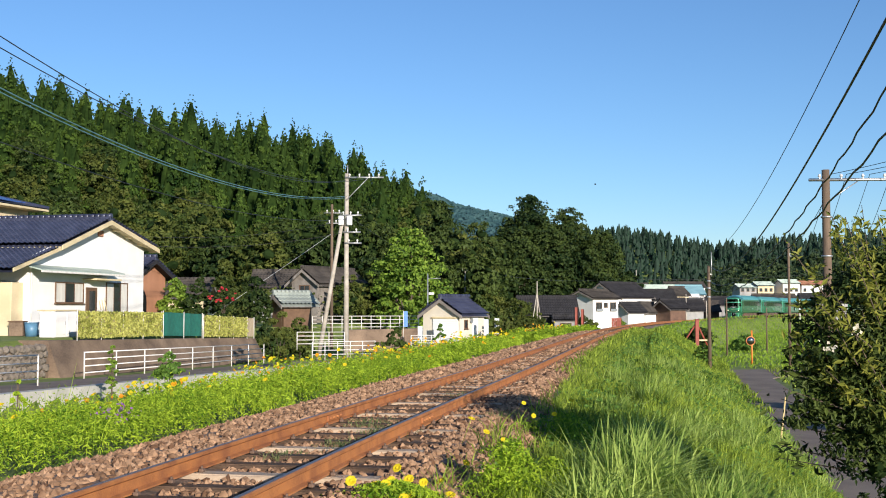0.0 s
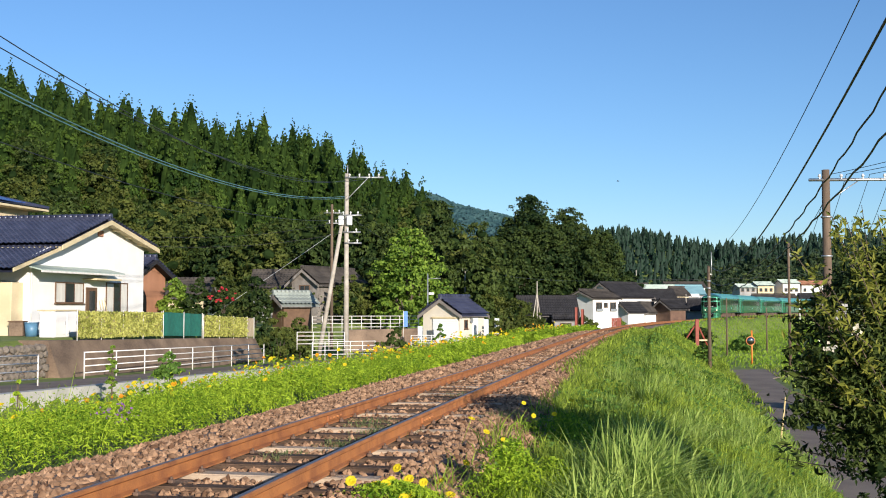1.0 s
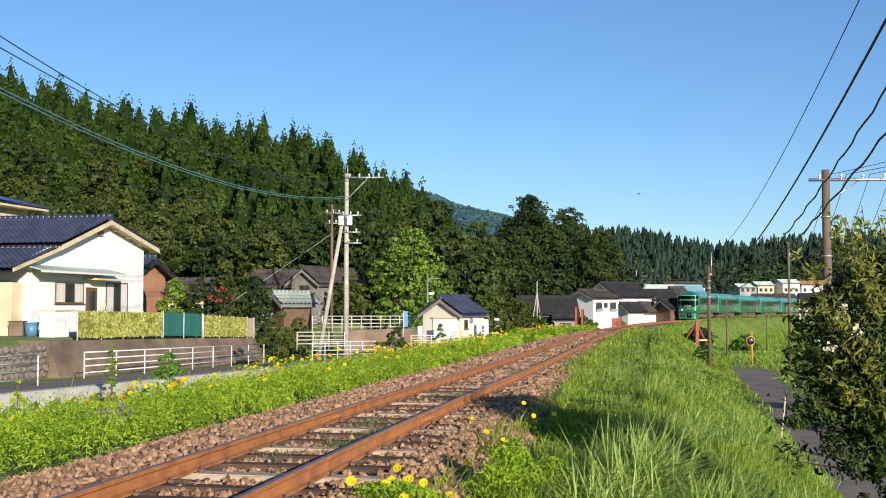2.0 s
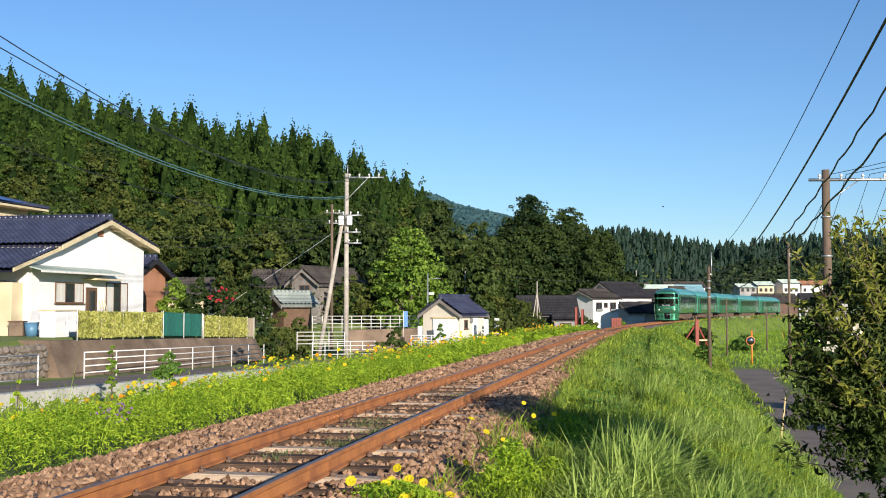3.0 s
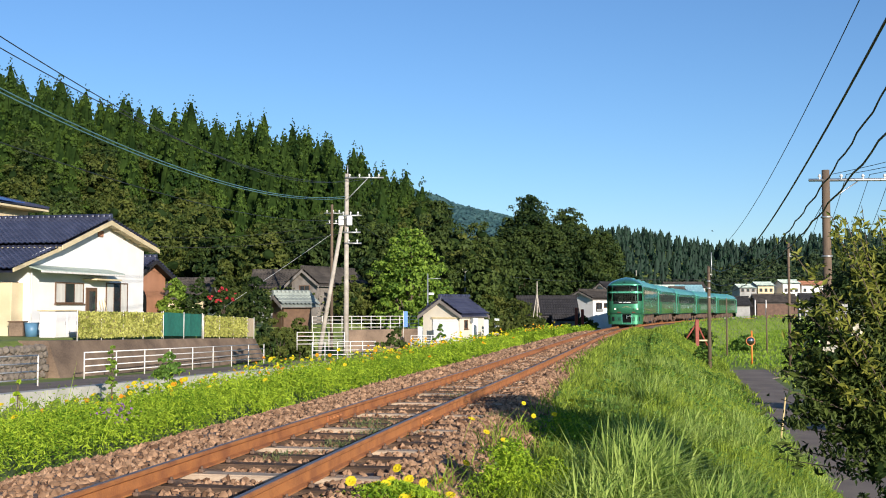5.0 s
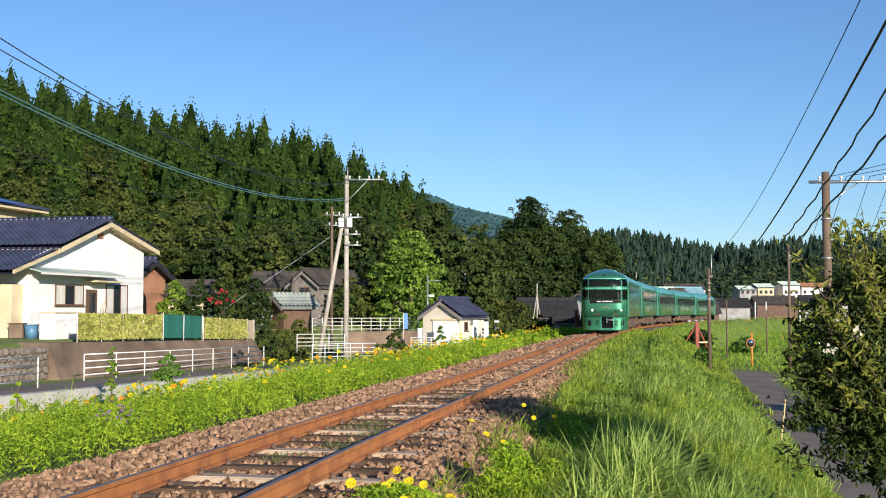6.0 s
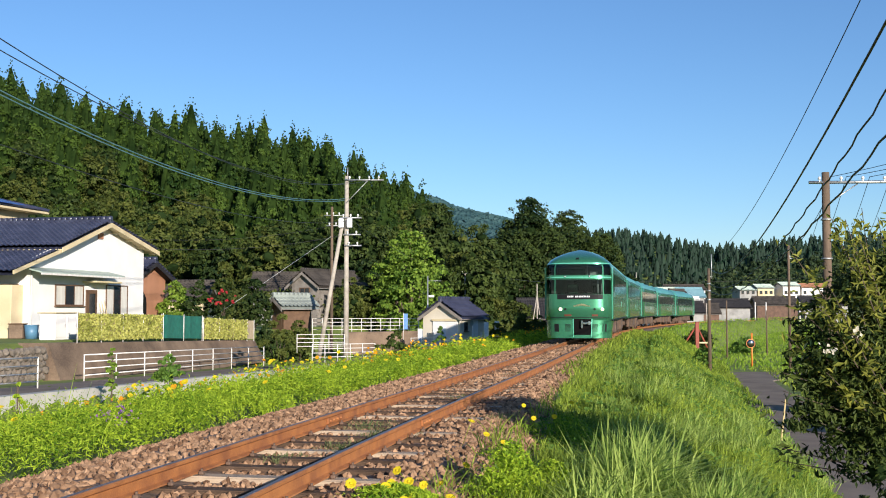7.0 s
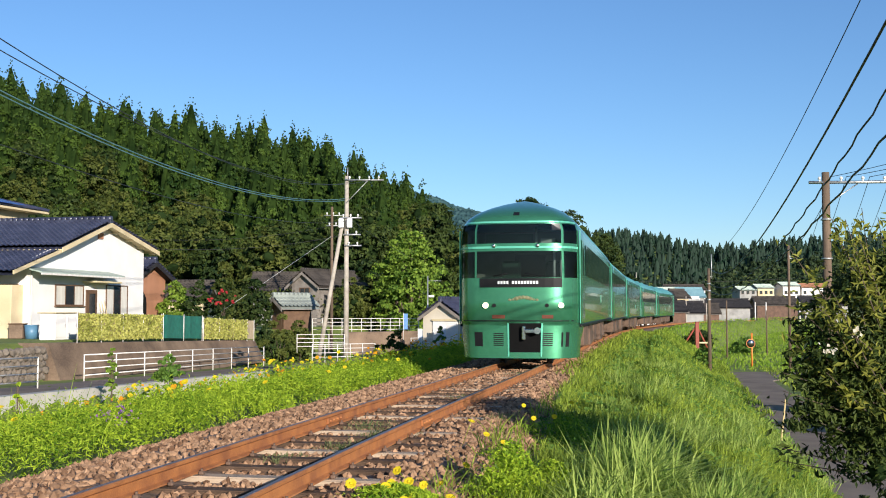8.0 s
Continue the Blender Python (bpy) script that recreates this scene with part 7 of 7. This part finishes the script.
def build_poles():
    # pole beside the lane
    p, z = pole(14.7, 42, 6.45, 0.20, M_WOODPOLE, "weathered brown utility pole with a crossarm beside the lane")
    arm(p, z, (-0.65, 0), (3.4, -0.3), 6.06, 5, M_GALV, 0.06)
    bm = bmesh.new()
    cyl(bm, (0, -0.05, 5.2 - z), (1.2, -0.05, 6.0 - z), 0.025, 0.025, 6)
    part("brace", bm, M_GALV, p)
    for h in (3.1, 4.6):
        bm = bmesh.new()
        cyl(bm, (0, 0, h - z), (0, 0, h + 0.06 - z), 0.21, 0.21, 14)
        part("band", bm, M_GALV, p)
    p, z = pole(15.0, 62, 3.5, 0.115, M_WOODPOLE, "slim brown utility pole at the foot of the embankment")
    bm = bmesh.new()
    box(bm, -0.02, 0.2, -0.02, 0.02, 3.0 - z, 3.05 - z)
    cyl(bm, (0.16, 0, 2.9 - z), (0.16, 0, 4.3 - z), 0.035, 0.025, 8)
    part("bracket", bm, M_GALV, p)
    for h in (1.7, 2.2, 2.6):
        bm = bmesh.new()
        cyl(bm, (0, 0, h - z), (0, 0, h + 0.08 - z), 0.115, 0.115, 12)
        part("band", bm, M_GALV, p)
    pole(23.2, 90, 1.9, 0.075, M_WOODPOLE, "slim dark post on the far bank")
    p, z = pole(23.3, 74, 5.5, 0.11, M_WOODPOLE, "slim brown utility pole by the lane's mouth")
    arm(p, z, (-0.1, 0), (0.25, 0), 4.6, 1, M_GALV, 0.03)
    pole(29.4, 100, 1.1, 0.07, M_WOODPOLE, "slim dark post on the far bank")
    # concrete pole and its strut
    p, z = pole(-5.72, 65, 9.1, 0.165, M_POLE, "tall pale concrete utility pole with crossarms")
    bm = bmesh.new()
    cyl(bm, (0.05, 0, 8.9 - z), (0.05, 0, 9.6 - z), 0.03, 0.03, 6)
    part("spike", bm, M_GALV, p)
    arm(p, z, (-0.1, -0.17), (2.2, -0.17), 8.85, 4)
    bm = bmesh.new()
    cyl(bm, (0.0, -0.17, 7.5 - z), (1.25, -0.17, 8.8 - z), 0.03, 0.03, 6)
    part("brace", bm, M_GALV, p)
    arm(p, z, (-0.4, -0.17), (0.9, -0.17), 6.6, 3)
    arm(p, z, (-0.2, -0.17), (0.85, -0.17), 5.6, 2)
    arm(p, z, (-0.1, -0.17), (0.9, -0.17), 4.95, 2)
    for x in (-0.3, 0.2):
        bm = bmesh.new()
        box(bm, x - 0.16, x + 0.16, -0.42, -0.18, 6.0 - z, 6.55 - z, 0.04)
        part("switch_box", bm, M_PORCELAIN, p)
    s = new("pole_strut")
    g = g0(-7.4, 65)
    s.matrix_basis = pose(-7.4, 65, g)
    tagged(s, "pale leaning strut that props the concrete pole", "utility pole")
    bm = bmesh.new()
    cyl(bm, (0, 0, -0.2), (1.42, -0.1, 6.15 - g), 0.14, 0.11, 12)
    part("shaft", bm, M_POLE, s)
    p, z = pole(-7.6, 75, 8.2, 0.12, M_WOODPOLE, "grey-brown wooden utility pole behind the strut")
    arm(p, z, (-0.55, 0), (0.7, 0), 7.6, 3, M_GALV, 0.035)
    arm(p, z, (-0.4, 0), (0.5, 0), 6.9, 2, M_GALV, 0.035)
    p, z = pole(-0.97, 70, 3.3, 0.05, M_GALV, "slim grey lamp post by the shed", "lamp_post")
    arm(p, z, (0, 0), (0.85, 0), 3.0, 0, M_GALV, 0.02)
    bm = bmesh.new()
    box(bm, 0.05, 0.4, -0.08, 0.08, 1.95 - z, 2.1 - z, 0.02)
    part("lamp_head", bm, M_PORCELAIN, p)
    p, z = pole(2.1, 105, 5.2, 0.09, M_POLE, "slim concrete pole among the slope bushes")
    arm(p, z, (-0.5, 0), (0.5, 0), 4.6, 2, M_GALV, 0.03)
    p, z = pole(8.9, 104, 3.6, 0.07, M_POLE, "slim pale pole with struts by the dark roof")
    for x in (-0.7, 0.5):
        bm = bmesh.new()
        cyl(bm, (x, 0, 0.2 - z * 0 + 0.1), (0, 0, 2.6 - z), 0.05, 0.04, 8)
        part("strut", bm, M_POLE, p)
    pole(38.0, 216, 8.4, 0.12, M_POLE, "far pale street pole")
    p, z = pole(42.0, 190, 3.4, 0.1, M_POLE, "far pale street pole beyond the track")
    pole(46.0, 192, 2.2, 0.12, M_POLE, "far pale street pole beyond the track")
    for x in (63.0, 65.2, 72.0):
        pole(x, 222, 2.6, 0.14, M_FENCE, "far white post beyond the track")
    # wires over the lane
    wire((15.1, 62, 4.25), (4.81, 10, 6.04), 1.01, 0.009, M_CABLE, "thin dark overhead wire above the lane")
    wire((15.1, 62, 3.5), (3.74, 8, 4.18), 1.21, 0.016, M_CABLE, "dark overhead cable above the lane")
    wire((15.1, 62, 2.6), (5.01, 8, 5.62), 1.57, 0.017, M_CABLE, "twisted dark overhead cable above the lane", twist=0.02)
    wire((15.1, 62, 2.2), (3.58, 2.0, 5.22), 1.48, 0.017, M_CABLE, "twisted dark overhead cable above the lane", twist=0.02)
    for x, e in ((14.9, 7.4), (15.5, 7.2), (16.4, 7.3), (17.2, 7.2)):
        wire((x, 42, 6.28), (x + 4.5, 34, e), 0.15, 0.012, M_CABLE, "thin dark wire on the brown pole")
        wire((x, 42, 6.28), (x * 1.62 + 1.0, 78, 4.0), 0.5, 0.012, M_CABLE, "thin dark wire on the brown pole")
    wire((14.7, 42, 5.4), (23.3, 74, 5.2), 0.4, 0.015, M_CABLE, "thin dark wire between two poles")
    # wires to the concrete pole
    wire((-5.0, 65, 8.9), (-8.83, 21.5, 6.59), 1.31, 0.012, M_CABLE, "thin dark overhead wire")
    wire((-4.2, 65, 8.9), (-9.32, 21.5, 6.64), 1.3, 0.012, M_CABLE, "thin dark overhead wire")
    wire((-5.8, 65, 7.75), (-12.83, 21.5, 7.73), 1.41, 0.018, M_CABLE_BLUE, "blue-green sheathed overhead cable")
    wire((-5.8, 65, 7.65), (-13.72, 21.5, 8.14), 1.52, 0.018, M_CABLE_BLUE, "blue-green sheathed overhead cable")
    wire((-5.8, 65, 6.4), (-9.6, 21.5, 4.75), 0.7, 0.011, M_CABLE, "thin dark overhead wire")
    wire((-5.8, 65, 5.6), (-18.5, 56, 4.6), 0.6, 0.012, M_CABLE, "thin dark service wire to the house")
    wire((-7.6, 75, 6.9), (-22, 60, 5.6), 0.8, 0.012, M_CABLE, "thin dark service wire to the house")
    wire((-7.6, 75, 6.2), (-14.8, 70, 0.6), 0.05, 0.015, M_GALV, "pale guy wire of the wooden pole", "guy_wire")
    wire((-5.6, 65, 6.6), (2.1, 105, 4.7), 0.8, 0.012, M_CABLE, "thin dark overhead wire")
    wire((2.1, 105, 4.7), (38, 216, 7.6), 1.2, 0.02, M_CABLE, "thin dark overhead wire")
    wire((38, 216, 6.6), (88, 230, 9.0), 0.8, 0.03, M_CABLE, "dark overhead cable across the valley")


def build_furniture():
    # red steel girder guards beside the bridge
    for i, (x, y, b, t) in enumerate(((11.5, 95, -0.7, 1.15), (12.1, 95.5, -0.7, 1.02))):
        bm = bmesh.new()
        for u in (-0.12, 0.10):
            box(bm, u, u + 0.025, -0.12, 0.12, 0, t - b, 0.004)
        box(bm, -0.095, 0.10, -0.015, 0.015, 0, t - b)
        p = part("girder_post", bm, M_REDSTEEL)
        p.matrix_basis = pose(x, y, b - 0.3)
        p.scale.z = 1.15
        tagged(p, "rust-red steel guard post beside the track", "post", "red guard posts")
    r = empty("bridge_railing", pose(16.3, 106, -0.75), "low rust-red steel railing at the bridge", "railing")
    bm = bmesh.new()
    box(bm, -0.07, 0.07, -0.05, 0.05, 0, 0.85, 0.01)
    me = part("post", bm, M_REDSTEEL, r).data
    for k in range(1, 6):
        piece("post", me, r, pose(k * 0.24 - 0.0, k * 0.5, 0))
    g = empty("height_guard", pose(20.3, 88, g0(20.3, 88)), "rust-red steel height guard frame beside the lane", "height guard")
    zz = -g0(20.3, 88)
    bm = bmesh.new()
    box(bm, -0.14, 0.14, -0.1, 0.1, -0.1, zz + 0.2, 0.01)
    part("post", bm, M_REDSTEEL, g)
    for dx in (-1.3, 0.9):
        bm = bmesh.new()
        cyl(bm, (dx, 0.1, 0), (0, 0.1, zz - 0.1), 0.07, 0.07, 6)
        part("brace", bm, M_REDSTEEL, g)
    bm = bmesh.new()
    box(bm, 0.15, 0.8, -0.12, 0.12, 0.5, 0.62, 0.01)
    part("beam", bm, M_WOODTRIM, g)
    # convex mirror
    m = empty("traffic_mirror", pose(21.3, 76, g0(21.3, 76)), "round convex traffic mirror on an orange post", "traffic mirror")
    h = -0.44 - g0(21.3, 76)
    bm = bmesh.new()
    cyl(bm, (0, 0, -0.2), (0, 0, h), 0.06, 0.06, 10)
    part("post", bm, M_ORANGE, m)
    bm = bmesh.new()
    bmesh.ops.create_uvsphere(bm, u_segments=20, v_segments=10, radius=0.27, matrix=Matrix.Translation((-0.1, -0.12, h - 0.72)) @ Matrix.Diagonal((1, 0.3, 1, 1)))
    part("mirror", bm, M_MIRROR, m, "convex mirror with a dark reflection put into its colour", True)
    bm = bmesh.new()
    cyl(bm, (-0.1, -0.09, h - 0.72), (-0.1, -0.03, h - 0.72), 0.31, 0.31, 20)
    part("rim", bm, M_ORANGE, m)
    # bamboo cane with black collar
    c = empty("bamboo_stake", pose(8.45, 27.9, g0(8.45, 27.9)), "pale bamboo stake with a black collar in the grass", "stake")
    bm = bmesh.new()
    cyl(bm, (0, 0, -0.3), (0.2, 0, 1.35), 0.026, 0.022, 8)
    part("cane", bm, M_BAMBOO, c)
    bm = bmesh.new()
    cyl(bm, (0.03, 0, 0.2), (0.05, 0, 0.32), 0.06, 0.06, 10)
    part("collar", bm, M_BLACK, c)
    # banners
    for x, y, z, blue in ((-2.45, 68.0, -0.3, True), (-1.5, 66, -1.2, False), (2.5, 67, -0.8, False), (3.2, 68, -0.75, False), (-0.1, 66.2, -1.0, False)):
        b = empty("banner", pose(x, y, z), "blue and white vertical banner on a pole" if blue else "pale vertical banner on a slim pole", "banner", "banners by the shed")
        bm = bmesh.new()
        cyl(bm, (0, 0, -0.4), (0, 0, 1.25), 0.018, 0.018, 6)
        part("banner_pole", bm, M_FENCE, b)
        bm = bmesh.new()
        for k in range(5):
            box(bm, 0.02 + 0.05 * k, 0.068 + 0.05 * k, -0.01 + 0.02 * (k % 2), 0.0 + 0.02 * (k % 2), 0.25, 1.22)
        part("cloth", bm, M_BANNER_BLUE if blue else M_BANNER, b)
    # white car beyond the track
    car = empty("parked_car", pose(46.3, 200, -2.0, 0, 0, -8), "white car parked beyond the track", "car")
    bm = bmesh.new()
    prism(bm, [(-1.85, 0.25), (1.85, 0.25), (1.88, 0.7), (1.2, 0.85), (-1.75, 0.9), (-1.9, 0.6)], -0.8, 0.8)
    part("body", bm, M_WHITE, car)
    bm = bmesh.new()
    prism(bm, [(-1.7, 0.9), (1.0, 0.86), (0.45, 1.42), (-1.4, 1.45)], -0.72, 0.72)
    part("cabin", bm, M_WHITE, car)
    bm = bmesh.new()
    prism(bm, [(-1.5, 0.95), (0.75, 0.93), (0.38, 1.34), (-1.3, 1.36)], -0.735, -0.722)
    part("side_window", bm, M_GLASS, car)
    for x in (-1.2, 1.15):
        for y in (-0.72, 0.72):
            bm = bmesh.new()
            cyl(bm, (x, y - 0.09, 0.3), (x, y + 0.09, 0.3), 0.3, 0.3, 14)
            part("wheel", bm, M_BLACK, car)


build_poles()
build_furniture()


def build_bird():
    b = empty("bird", Matrix(), "small dark bird gliding over the valley", "bird")
    bm = bmesh.new()
    bmesh.ops.create_icosphere(bm, subdivisions=2, radius=0.06, matrix=Matrix.Diagonal((2.4, 0.8, 0.7, 1)))
    part("body", bm, M_CABLE, b)
    for s in (-1, 1):
        bm = bmesh.new()
        v = [bm.verts.new(q) for q in ((0.06, 0, 0), (-0.07, 0, 0), (-0.10, s * 0.32, 0.05), (-0.01, s * 0.35, 0.055))]
        low = [bm.verts.new(q.co - Vector((0, 0, 0.015))) for q in v]
        bm.faces.new(v)
        bm.faces.new(low[::-1])
        for i in range(4):
            bm.faces.new((v[i], low[i], low[(i + 1) % 4], v[(i + 1) % 4]))
        part("wing", bm, M_CABLE, b)
    return b


BIRD = build_bird()
BIRD_ROWS = [(0.0, pose(16.7, 120, 14.6, 0, 12, 0)), (1.0, pose(19.2, 120, 14.95, 0, 0, -5)), (1.5, pose(20.3, 120, 14.35, 0, 10, -5)),
             (3.5, pose(25.5, 120, 11.5, 0, 15, -5)), (8.0, pose(37.0, 120, 5.2, 0, 15, -5))]


motions()
